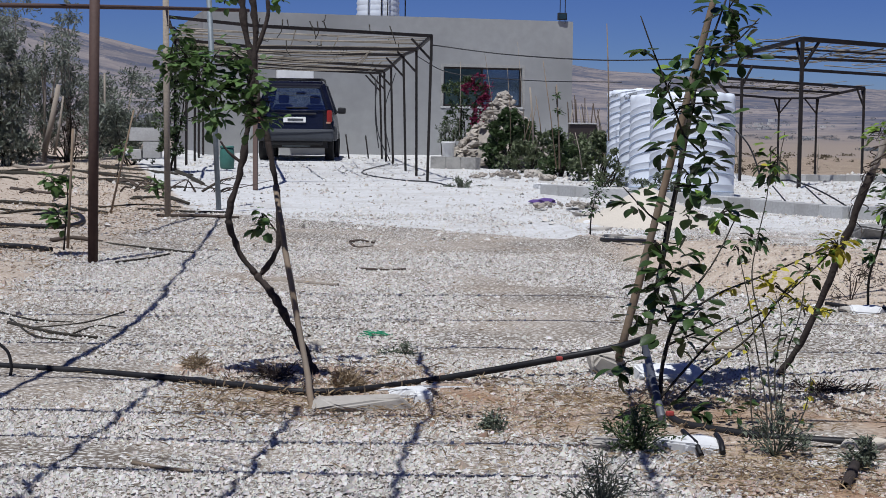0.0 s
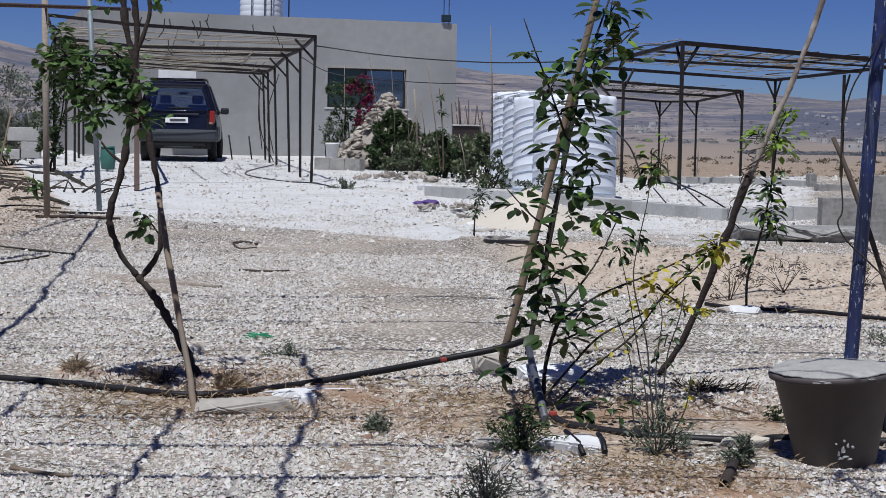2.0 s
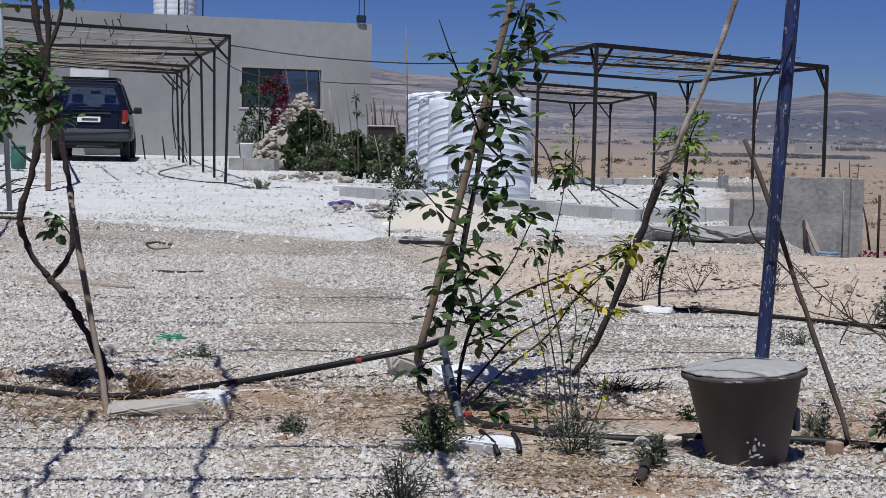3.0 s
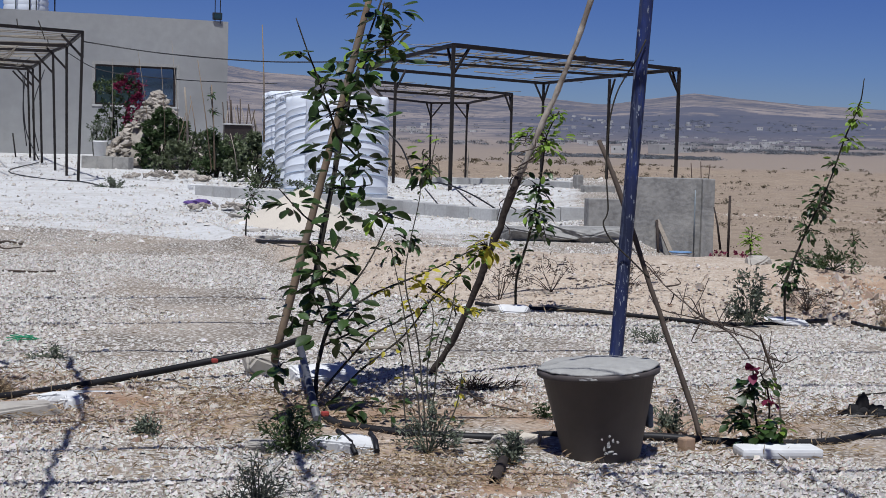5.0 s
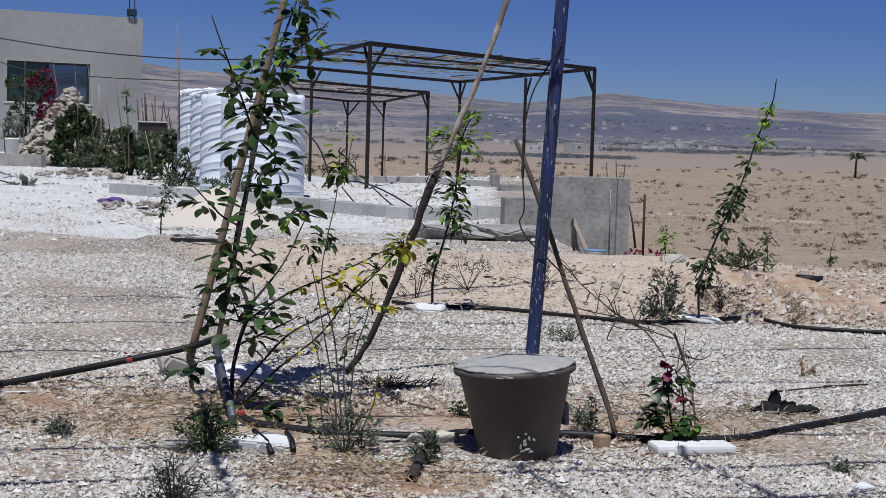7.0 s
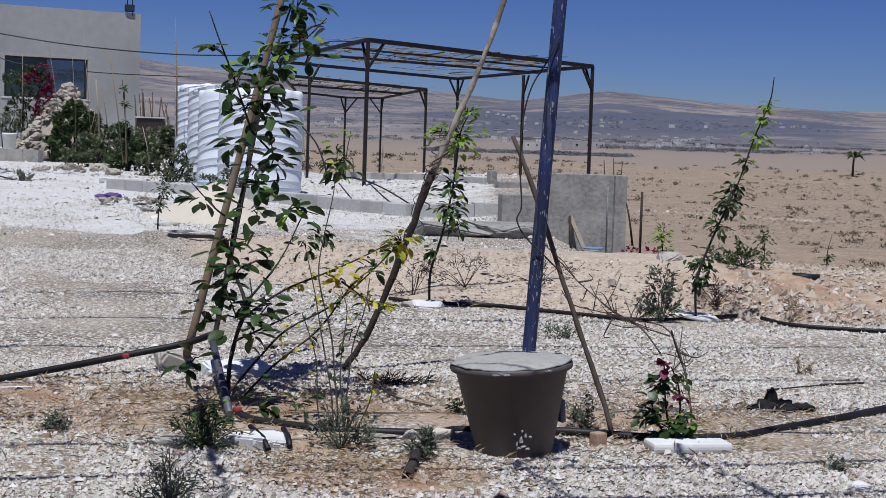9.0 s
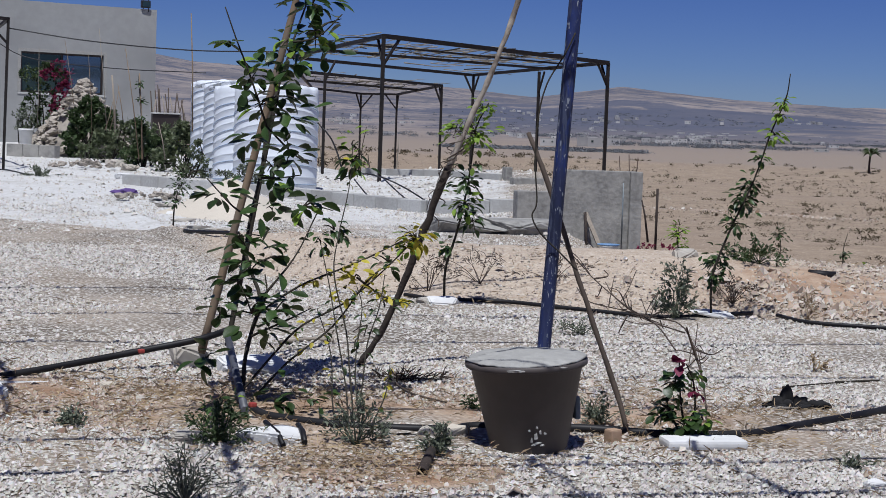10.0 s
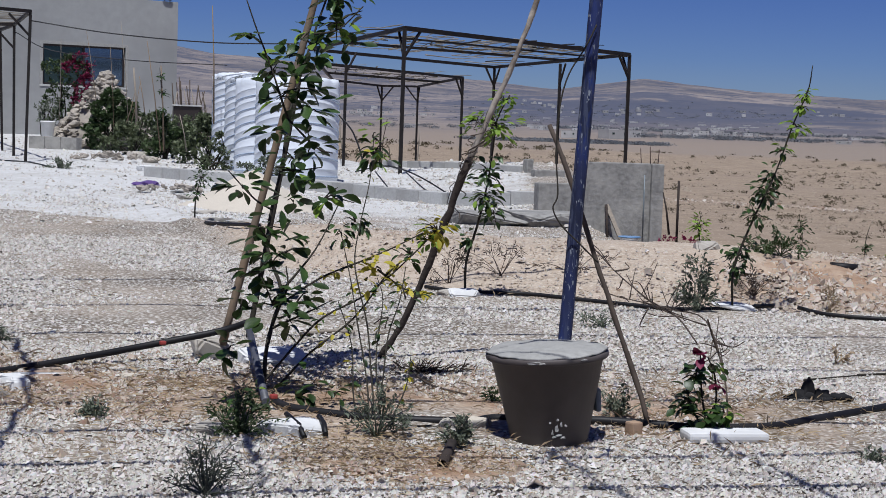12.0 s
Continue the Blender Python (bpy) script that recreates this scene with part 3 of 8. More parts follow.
def make_pergolas():
    z = 3.05
    p = {"n": ((6.17, 28.28, z), .3), "r": ((12.23, 33.26, z - .02), -.9), "rm": ((12.39, 38.6, z - .04), -.3), "m": ((12.09, 43.6, z), -.3), "l": ((6.86, 37.74, z), .1), "fl": ((6.05, 38.0, z), None),
         "la": ((6.12, 34.0, z), None), "ra": ((12.35, 37.2, z - .03), None), "lb": ((6.15, 31.0, z), None), "rb": ((12.28, 35.0, z - .03), None)}
    steel_pergola("garden_pergola", (9, 33), "wide open pergola of dark steel posts and bars beside the tanks", p,
                  (("n", "r", .065), ("n", "fl", .06), ("r", "m", .06), ("fl", "m", .06), ("la", "ra", .045), ("lb", "rb", .03)),
                  (("n", "r"), ("n", "fl"), ("r", "n"), ("r", "rm"), ("rm", "r"), ("m", "rm"), ("m", "fl"), ("l", "m")), 9, ((p["n"][0], p["r"][0]), (p["fl"][0], p["m"][0]), 96), .062)
    z = 2.75
    q = {"b1": ((11.4, 44.4, z), -.6), "b2": ((12.4, 54.4, z - .04), -.9), "b3": ((11.35, 55.4, z - .04), -.9), "bl": ((9.0, 51.7, z - .02), None), "nl": ((6.3, 38.4, z), None), "ml": ((7.6, 45.0, z), None), "mr": ((11.9, 49.4, z), None)}
    steel_pergola("back_pergola", (10, 48), "lower steel pergola with dry canes farther behind", q,
                  (("nl", "b1", .055), ("b1", "b2", .055), ("b2", "b3", .055), ("b3", "bl", .055), ("ml", "mr", .05), ("nl", "bl", .05)),
                  (("b1", "nl"), ("b1", "b2"), ("b2", "b1"), ("b2", "b3"), ("b3", "b2"), ("b3", "bl")), 10, ((q["nl"][0], q["b1"][0]), (q["bl"][0], q["b2"][0]), 60), .06)


make_pergolas()


# ---- water tanks ----
def tilted_ring(c, rad, z, tilt, n=72):
    """Points of a ring about c that stands higher towards the yard."""
    return [(c[0] + rad * math.cos(a), c[1] + rad * math.sin(a), c[2] + z - tilt * math.sin(a)) for a in (2 * math.pi * k / n for k in range(n))]


def skin(bm, rings, sharp=()):
    """Faces between rings; the bands named in sharp keep hard edges."""
    rings = [[bm.verts.new(p) for p in ring] for ring in rings]
    n = len(rings[0])
    for i, (u, v) in enumerate(zip(rings, rings[1:])):
        for k in range(n):
            bm.faces.new((u[k], u[(k + 1) % n], v[(k + 1) % n], v[k])).smooth = i not in sharp
    bm.faces.new(rings[0][::-1]), bm.faces.new(rings[-1])


def pleated(ring, c, depth, turn):
    """The same ring drawn in and raised in uneven folds."""
    out = []
    for x, y, z in ring:
        a = math.atan2(y - c[1], x - c[0])
        f = depth * (math.sin(9 * a + turn * 5) + .7 * math.sin(14 * a + turn * 3))
        out.append((c[0] + (x - c[0]) * (1 + f), c[1] + (y - c[1]) * (1 + f), z + f * .5))
    return out


def make_tank(at, rad, height, group, turn):
    """A moulded tank: a smooth wall with thin ribs, blue-grey for their shade lines, and a soft bead between two ribs.
    """
    h = thing("water_tank", at, "tall white ribbed plastic water tank standing on the ground", "water tank", group)
    tilt, step = .19, .222
    rings, sharp = [tilted_ring(at, rad * .95, 0, 0), tilted_ring(at, rad, .012, 0)], []
    z = .08
    while z < height - .2:
        t = tilt * min(1, z / .5) * (1 if z < height - .5 else .85)
        sharp += [len(rings) + 2]
        for dz, out in ((-.010, .0), (.012, .0), (.1, .0), (.108, .005), (.118, 0)):
            rings.append(tilted_ring(at, rad + out, z + dz, t))
        z += step
    rings += [pleated(tilted_ring(at, rad * k, zz, .04), at, f, turn) for k, zz, f in ((1.0, height - .13, .006), (.995, height - .06, .014), (.96, height - .015, .02), (.85, height, .016), (.5, height - .02, 0), (.2, height - .02, 0))]
    bm = bm_new()
    skin(bm, rings, sharp)
    part("shell", bm, M_TANK, h)
    z = .08
    while z < height - .2:
        t = tilt * min(1, z / .5) * (1 if z < height - .5 else .85)
        bm = bm_new()
        skin(bm, [tilted_ring(at, rad * .99, z - .012, t), tilted_ring(at, rad + .011, z - .010, t), tilted_ring(at, rad + .011, z + .004, t), tilted_ring(at, rad * .99, z + .007, t)])
        part("rib", bm, M_TANKLINE, h)
        z += step
    bm = bm_new()
    lathe(bm, Vector(at) + Vector((0, 0, height - .03)), [(.2, 0), (.2, .05), (.19, .06), (.05, .065)], 28)
    part("lid", bm, M_TANK, h)
    return h


for p, rad, ht in (((3.895, 25.6, 0.425), .66, 1.60), ((3.661, 26.7, 0.475), .62, 1.58), ((3.631, 27.9, 0.484), .63, 1.62), ((3.564, 29.1, 0.497), .66, 1.66)):
    make_tank(on(p), rad, ht, "water tanks in a row", ht * 3)

# ---- block kerb, concrete wall ----
def make_row(name, pts, h, t, lab, m=None):
    k = thing(name, on(pts[0]), lab, "wall", kind="structure")
    for a, b in zip(pts, pts[1:]):
        a, b = on(a), on(b)
        n = max(1, round((b - a).length / .4))
        for i in range(n):
            p, q = a.lerp(b, i / n), a.lerp(b, (i + 1) / n)
            d = (q - p)
            bm = bm_new()
            c = (p + q) / 2 + Vector((0, 0, h / 2 - .06))
            box(bm, c, (d.length - .006, t, h * random.uniform(.95, 1.04)), math.atan2(d.y, d.x), .008)
            part("block", bm, m or M_BLOCK, k)
    return k


make_row("block_kerb", [(1.543, 24.701, 0.437), (2.257, 23.628, 0.418), (3.562, 23.28, 0.366), (5.193, 20.863, 0.299), (6.473, 20.863, 0.348)], .22, .2, "low kerb of grey concrete blocks round the tanks")


def make_wall():
    k = thing("concrete_wall", ((6.682, 19, -0.142)[0], 19, -.6), "short free-standing wall of rough grey concrete", "wall", kind="structure")
    x0, x1, x2 = (5.886, 19, 0.682), (6.444, 19, 0.957), (7.47, 19.2, 0.934)
    bm = bm_new()
    for a, b, top in ((x0, x1, x0[2]), (x1, x2, x1[2])):
        box(bm, ((a[0] + b[0]) / 2, 19.1, (top - .9) / 2), (b[0] - a[0], .2, top + .9), 0, .012)
    part("wall_panel", bm, M_WALLC, k)
    bm = bm_new()
    box(bm, (x2[0] - .06, 19.08, (x2[2] + .02 - .9) / 2), (.16, .27, x2[2] + .92), 0, .012)
    part("pillar", bm, M_WALLC, k)


make_wall()

# broken concrete slabs lying before the low end of the wall
for i, (x, y, w, d, rz) in enumerate(((5.02, 17.75, .62, .5, .12), (5.55, 17.7, .52, .45, -.1))):
    bm = bm_new()
    slab_rock(bm, on((x, y)) + Vector((0, 0, .06)), (w, d, .16), rz, 40 + i)
    one("concrete_slab", bm, M_WALLC, on((x, y)), "broken grey concrete slab lying before the wall", "slab", "slabs before the wall")


# ---- bucket with blue pole ----
def make_bucket():
    c = on((1.931, 5.964, 0.105))
    h = thing("cement_bucket", c, "dusty brown builder's bucket filled with set cement", "bucket")
    bm = bm_new()
    lathe(bm, c, [(.135, 0), (.142, .008), (.2065, .318), (.221, .321), (.226, .325), (.227, .341), (.222, .346), (.20, .345), (.198, .33)], 48)
    tub = part("tub", bm, M_BUCKET, h)
    for k, (a, z, w, hh) in enumerate(((-2.05, .334, .026, .006), (-1.97, .333, .016, .005), (-1.70, .075, .007, .016), (-1.64, .05, .012, .006), (-1.76, .045, .008, .005), (-1.55, .04, .012, .004), (-1.85, .1, .004, .004), (-1.49, .085, .005, .006), (-1.6, .09, .004, .009), (-1.25, .336, .014, .004), (-1.68, .11, .004, .006), (-1.8, .06, .004, .01))):
        r = .227 if z > .3 else .143 + .205 * z
        bm = bm_new()
        rock(bm, c + Vector((r * math.cos(a), r * math.sin(a), z)), (w, .004, hh), a + math.pi / 2, 20 + k, .45, 2)
        part("cement_splash", bm, M_CEMENT, tub)
    bm = bm_new()
    lathe(bm, c, [(.19, .30), (.206, .347), (.214, .348), (.221, .350), (.214, .356), (.19, .360), (.15, .365), (.12, .371), (.08, .377), (.05, .38)], 96)
    for v in bm.verts:
        if v.co.z > c.z + .34:
            v.co.z += .008 * noise.noise(v.co * 12) + .004 * noise.noise(v.co * 40)
            a = math.atan2(v.co.y - c.y, v.co.x - c.x)
            v.co.xy += (v.co.xy - c.xy) * .06 * noise.noise((math.cos(a) * 3, math.sin(a) * 3, 1))
    part("cement_fill", bm, M_CEMENT, h)
    bm = bm_new()
    box(bm, c + Vector((.178, -.03, .15)), (.022, .05, .09), 0, .009)
    part("handle_lug", bm, M_GALV, h)
    h.rotation_euler, h.scale = (0, -.07, 0), (1.05, 1.05, 1.02)
    p = thing("blue_pole", c, "upright scaffold pole in chipped blue paint set in cement", "pole")
    bm = bm_new()
    b = (2.034, 6.14, 0.47)
    t = (2.112, 6.14, 1.886)
    d = Vector(t) - Vector(b)
    tube(bm, [Vector(b) - d * .05, Vector(b), Vector(t), Vector(b) + d * 1.5], .027, n=16)
    part("pole", bm, pole_paint(), p)


make_bucket()

# ---- posts of the vine trellis ----
for nm, b, t, m, r, lab in (("trellis_post", (-2.862, 13.235, 0.233), (-2.83, 13.2, 2.631), M_RUST, .042, "rusty brown steel post of the vine trellis"),
                        ("trellis_post", (-3.166, 18.639, 0.329), (-3.186, 18.6, 2.963), M_GREYWOOD, .036, "weathered grey wooden post of the vine trellis"),
                        ("trellis_post", (-2.771, 20.051, 0.354), (-2.931, 20.2, 3.078), M_GALV, .033, "galvanised steel post of the vine trellis")):
    bm = bm_new()
    tube(bm, [Vector(b) - Vector((0, 0, .1)), t], r, n=12)
    one(nm, bm, m, b, lab, "post", "posts of the vine trellis")



# ---- car ----
def make_car():
    rear = on((-3.5, 38.0))
    h = thing("car", rear, "navy off-road car with grey bumper parked nose to the house", "car")
    T = Matrix.Translation(rear) @ Matrix.Rotation(radians(1), 4, "Z") @ Matrix.Diagonal((1.0, 1.0, 1.05, 1))

    def shell(sections):
        """Rounded cross-sections along the car, from the tail (y = 0) forward: y, half width low, half width high, z low, z high."""
        bm = bm_new()
        rings = []
        for y, wl, wh, z0, z1 in sections:
            ring = [(-wl, z0), (-wl * 1.0, z0 + .12), (-wl * 1.01, (z0 + z1) / 2), (-wh, z1 - .1), (-wh + .1, z1), (wh - .1, z1), (wh, z1 - .1), (wl * 1.01, (z0 + z1) / 2), (wl, z0 + .12), (wl, z0)]
            rings.append([bm.verts.new(T @ Vector((x, y, z))) for x, z in ring])
        for u, v in zip(rings, rings[1:]):
            for k in range(len(u)):
                bm.faces.new((u[k], u[(k + 1) % len(u)], v[(k + 1) % len(u)], v[k])).smooth = True
        bm.faces.new(rings[0]), bm.faces.new(rings[-1][::-1])
        return bm

    def cube(c, s, bev=.02):
        bm = bm_new()
        box(bm, (0, 0, 0), s, 0, bev)
        for v in bm.verts:
            v.co = T @ (v.co + Vector(c))
        return bm

    def plate(pts, t=.02):
        """A flat panel through four corners (x, y, z), t thick."""
        bm = bm_new()
        a = [bm.verts.new(T @ Vector(p)) for p in pts]
        b = [bm.verts.new(T @ (Vector(p) + Vector((0, t, 0)))) for p in pts]
        bm.faces.new(a), bm.faces.new(b[::-1])
        for k in range(4):
            bm.faces.new((a[k], b[k], b[(k + 1) % 4], a[(k + 1) % 4]))
        return bm

    part("body", shell([(.06, .84, .85, .62, 1.14), (.0, .86, .85, .66, 1.12), (.5, .89, .86, .6, 1.15), (2.7, .89, .86, .5, 1.14), (3.0, .88, .83, .5, 1.06), (4.1, .84, .76, .5, .96), (4.25, .78, .7, .55, .85)]), M_NAVY, h)
    def pillar(name, p, q, w):
        bm = bm_new()
        beam(bm, T @ Vector(p), T @ Vector(q), w, w * .8)
        bmesh.ops.bevel(bm, geom=bm.edges[:], offset=.012, segments=2, affect="EDGES")
        part(name, bm, M_NAVY, h)

    part("roof", cube((0, 1.12, 1.725), (1.30, 1.95, .1), .045), M_NAVY, h)
    part("tailgate_head", cube((0, .22, 1.68), (1.2, .14, .12), .04), M_NAVY, h)
    for s in (-1, 1):
        pillar("rear_pillar", (s * .82, .06, 1.08), (s * .60, .24, 1.71), .14)
        pillar("side_pillar", (s * .84, .85, 1.1), (s * .63, .9, 1.71), .1)
        pillar("side_pillar", (s * .84, 1.55, 1.1), (s * .63, 1.5, 1.71), .1)
        pillar("front_pillar", (s * .82, 2.75, 1.1), (s * .62, 2.0, 1.71), .09)
        seat = part("front_seat", cube((s * .38, 1.6, .98), (.48, .16, .62), .07), M_BLACK, h)
        part("headrest", cube((s * .38, 1.56, 1.40), (.27, .1, .2), .05), M_BLACK, seat)
    part("rear_seat", cube((0, .8, .95), (1.35, .18, .52), .07), M_BLACK, h)
    part("dashboard", cube((0, 2.5, 1.1), (1.5, .4, .16), .05), M_BLACK, h)
    part("inner_mirror", cube((0, 2.1, 1.56), (.24, .03, .07), .015), M_BLACK, h)
    part("windscreen", plate([(-.76, 2.7, 1.14), (.76, 2.7, 1.14), (.62, 2.02, 1.69), (-.62, 2.02, 1.69)], .012), M_CARGLASS, h)
    bm = bm_new()
    tube(bm, [T @ Vector((-.3, .25, .40)), T @ Vector((.35, .25, .40))], .09, n=12)
    part("muffler", bm, M_GALV, h)
    part("rear_window", plate([(-.73, .05, 1.14), (.73, .05, 1.14), (.56, .2, 1.65), (-.56, .2, 1.65)], -.012), M_CARGLASS, h, "clear rear window")
    part("wiper", cube((.05, .015, 1.19), (.5, .02, .025), .005), M_BLACK, h)
    for s in (-1, 1):
        part("side_window", plate([(s * .845, .35, 1.2), (s * .845, 2.3, 1.2), (s * .64, 1.9, 1.66), (s * .64, .45, 1.66)], .0), M_CARGLASS, h)
    part("rear_bumper", cube((0, .0, .58), (1.86, .3, .27), .07), M_GREYTRIM, h, "grey plastic rear bumper")
    part("rear_valance", cube((0, .1, .41), (1.3, .2, .12), .05), M_BLACK, h)
    for s in (-1, 1):
        part("wheel_arch", cube((s * .87, .82, .62), (.12, 1.0, .34), .05), M_GREYTRIM, h)
    part("underside", cube((0, 2.1, .42), (1.5, 3.6, .26), .02), M_BLACK, h)
    tail = part("tailgate", plate([(-.66, -.014, .68), (.66, -.014, .68), (.66, .03, 1.14), (-.66, .03, 1.14)], .03), M_NAVY, h)
    part("rear_plate", plate([(-.26, -.03, .86), (.26, -.03, .86), (.26, -.018, .98), (-.26, -.018, .98)], .01), M_WHITE, tail, "small white plate on the tailgate")
    part("plate_strip", plate([(-.16, -.036, .895), (.2, -.036, .895), (.2, -.028, .945), (-.16, -.028, .945)], .005), M_GREYTRIM, tail)
    part("trim_strip", plate([(-.5, -.022, 1.04), (.5, -.022, 1.04), (.5, -.014, 1.075), (-.5, -.014, 1.075)], .01), M_BLACK, tail)
    for s in (-1, 1):
        lamp = part("tail_lamp", cube((s * .81, .05, 1.0), (.13, .16, .28), .04), M_REDLAMP, h, "red tail lamp")
        part("indicator", cube((s * .79, .05, .86), (.11, .15, .05), .02), M_AMBER, lamp)
        m = part("side_mirror", cube((s * 1.0, 2.15, 1.16), (.2, .12, .15), .04), M_BLACK, h)
        part("mirror_arm", cube((s * .89, 2.17, 1.13), (.12, .06, .05), .01), M_BLACK, m)
        bm = bm_new()
        tube(bm, [T @ Vector((s * .6, .35, 1.79)), T @ Vector((s * .6, .5, 1.84)), T @ Vector((s * .6, 1.8, 1.85)), T @ Vector((s * .6, 1.95, 1.78))], .018, n=6)
        part("roof_rail", bm, M_BLACK, h)
    for y in (.55, 1.2, 1.75):
        bm = bm_new()
        tube(bm, [T @ Vector((-.6, y, 1.84)), T @ Vector((.6, y, 1.84))], .016, n=6)
        part("roof_bar", bm, M_BLACK, h)
    for y in (.82, 3.42):
        for s in (-1, 1):
            bm = bm_new()
            prof = ((.2, -.11), (.33, -.1), (.35, -.07), (.35, .07), (.33, .1), (.2, .11))
            n = 24
            rings = [[bm.verts.new(T @ Vector((s * .78 + o, y + r * math.cos(2 * math.pi * k / n), .35 + r * math.sin(2 * math.pi * k / n)))) for k in range(n)] for r, o in prof]
            for u, v in zip(rings, rings[1:]):
                for k in range(n):
                    bm.faces.new((u[k], u[(k + 1) % n], v[(k + 1) % n], v[k])).smooth = True
            w = part("wheel", bm, M_TYRE, h)
            bm = bm_new()
            rr = [bm.verts.new(T @ Vector((s * .78 + s * .09, y + .2 * math.cos(2 * math.pi * k / n), .35 + .2 * math.sin(2 * math.pi * k / n)))) for k in range(n)]
            r2 = [bm.verts.new(T @ Vector((s * .78 - s * .09, y + .2 * math.cos(2 * math.pi * k / n), .35 + .2 * math.sin(2 * math.pi * k / n)))) for k in range(n)]
            bm.faces.new(rr), bm.faces.new(r2[::-1])
            for k in range(n):
                bm.faces.new((rr[k], r2[k], r2[(k + 1) % n], rr[(k + 1) % n]))
            part("rim", bm, M_CHROME, w)


make_car()

# ---- on and before the house ----
bm = bm_new()
box(bm, (-3.902, 42.4, 2.849), (.95, .2, .26), math.atan2(HU.y, HU.x), .02)
one("wall_box", bm, M_WHITE, (-3.902, 42.4, 2.732), "white metal box fixed to the house wall", "box")

tk = thing("roof_tank", (*(-1.951, 47, 4.724)[:2], H_TOP - .15), "white ribbed water tank on the flat roof", "water tank")
rc = ORIGIN[tk.name]
bm = bm_new()
prof = [(.58, 0)]
for i in range(8):
    prof += [(.6, .03 + i * .16), (.62, .1 + i * .16), (.6, .17 + i * .16)]
lathe(bm, rc, prof + [(.5, 1.4), (.2, 1.48)], 32)
part("shell", bm, M_TANK, tk)
for dx in (-.25, .12, .3):
    bm = bm_new()
    tube(bm, [rc + Vector((dx, -.66, 0)), rc + Vector((dx, -.66, 1.3))], .018, n=6)
    part("pipe", bm, M_BLACK if dx > 0 else M_GALV, tk)
for px, lab in (((-1.107, 44.4, 4.513), "thin steel aerial mast on the roof edge"),):
    bm = bm_new()
    tube(bm, [px, Vector(px) + Vector((0, 0, 1.6))], .02, n=6)
    one("roof_mast", bm, M_STEEL, px, lab, "mast")
fl = thing("floodlight", (3.19, 44.9, 4.51), "small black floodlight on rods at the roof corner", "floodlight")
fo = ORIGIN[fl.name]
bm = bm_new()
box(bm, fo + Vector((0, 0, .1)), (.26, .1, .2), .2, .02)
part("lamp_body", bm, M_BLACK, fl)
bm = bm_new()
box(bm, fo + Vector((.012, -.055, .1)), (.2, .012, .14), .2)
part("lens", bm, M_GLASS, fl)
for dx in (-.06, .08):
    bm = bm_new()
    tube(bm, [fo + Vector((dx, .05, -.1)), fo + Vector((dx, .05, 1.2))], .013, n=6)
    part("rod", bm, M_STEEL, fl)

# planter kerb with white pail
make_row("planter_kerb", [(-0.24, 34.65, 0.613), (0.71, 34.021, 0.602)], .32, .2, "low planter edge of grey concrete blocks", M_WALLC)


def make_pail():
    c = Vector((0.084, 35.5, 0.81))
    h = thing("white_pail", c, "white plastic pail standing on the planter blocks", "pail")
    bm = bm_new()
    lathe(bm, c, [(.115, 0), (.12, .01), (.145, .33), (.155, .335), (.155, .365), (.14, .37), (.135, .3)], 28)
    part("pail_body", bm, M_WHITE, h)
    bm = bm_new()
    tube(bm, [c + Vector((.15 * math.cos(a), .15 * math.sin(a) - .02, .33 - .12 * math.sin(a))) for a in (math.pi * k / 10 for k in range(11))], .006, n=5)
    part("handle", bm, M_GALV, h)


make_pail()


def make_rock_pile(name, base, r, hgt, n, lab, seed, size=(.08, .17)):
    rnd = random.Random(seed)
    h = thing(name, on(base), lab, "rock pile")
    shapes = []
    for k in range(6):
        bm = bm_new()
        rock(bm, (0, 0, 0), (1, .75, .58), 0, seed + k, .42, 2)
        me = bpy.data.meshes.new("stone")
        bm.to_mesh(me)
        bm.free()
        me.materials.append(M_MOUND)
        shapes.append(me)
    b = on(base)
    for i in range(n):
        f = (i + .5) / n
        z = hgt * (1 - math.sqrt(1 - f)) if hgt < .5 else hgt * f ** 1.35
        rr = r * (1 - z / hgt) ** (.8 if hgt < .5 else 1.05) + .04
        a = rnd.uniform(0, 2 * math.pi)
        ob = new("stone", rnd.choice(shapes))
        ob.parent = h
        s = rnd.uniform(*size)
        ob.matrix_local = Matrix.Translation((rr * math.cos(a), rr * math.sin(a), z + .04)) @ Euler((rnd.uniform(-.5, .5), rnd.uniform(-.5, .5), rnd.uniform(0, 6))).to_matrix().to_4x4() @ Matrix.Diagonal((s, s, s, 1))
    if hgt < .5:
        return h
    bm = bm_new()
    lathe(bm, b, [(r * .97, -.05), (r * .66, hgt * .3), (r * .31, hgt * .65), (.05, hgt * .95)], 14)
    part("core", bm, M_MOUND, h)
    return h


make_rock_pile("stone_mound", (1.30, 36.4, 0.7), 1.22, 1.56, 330, "tall mound of stacked pale field stones by the window", 3, (.055, .125))
make_rock_pile("rubble_edging", (1.6, 20.901, 0.369), .45, .06, 26, "scatter of grey rubble along the drive's edge", 18, (.025, .07))
make_rock_pile("stone_edging", (1.229, 29.642, 0.524), .75, .1, 48, "loose pale stones along the flower bed", 8, (.03, .085))

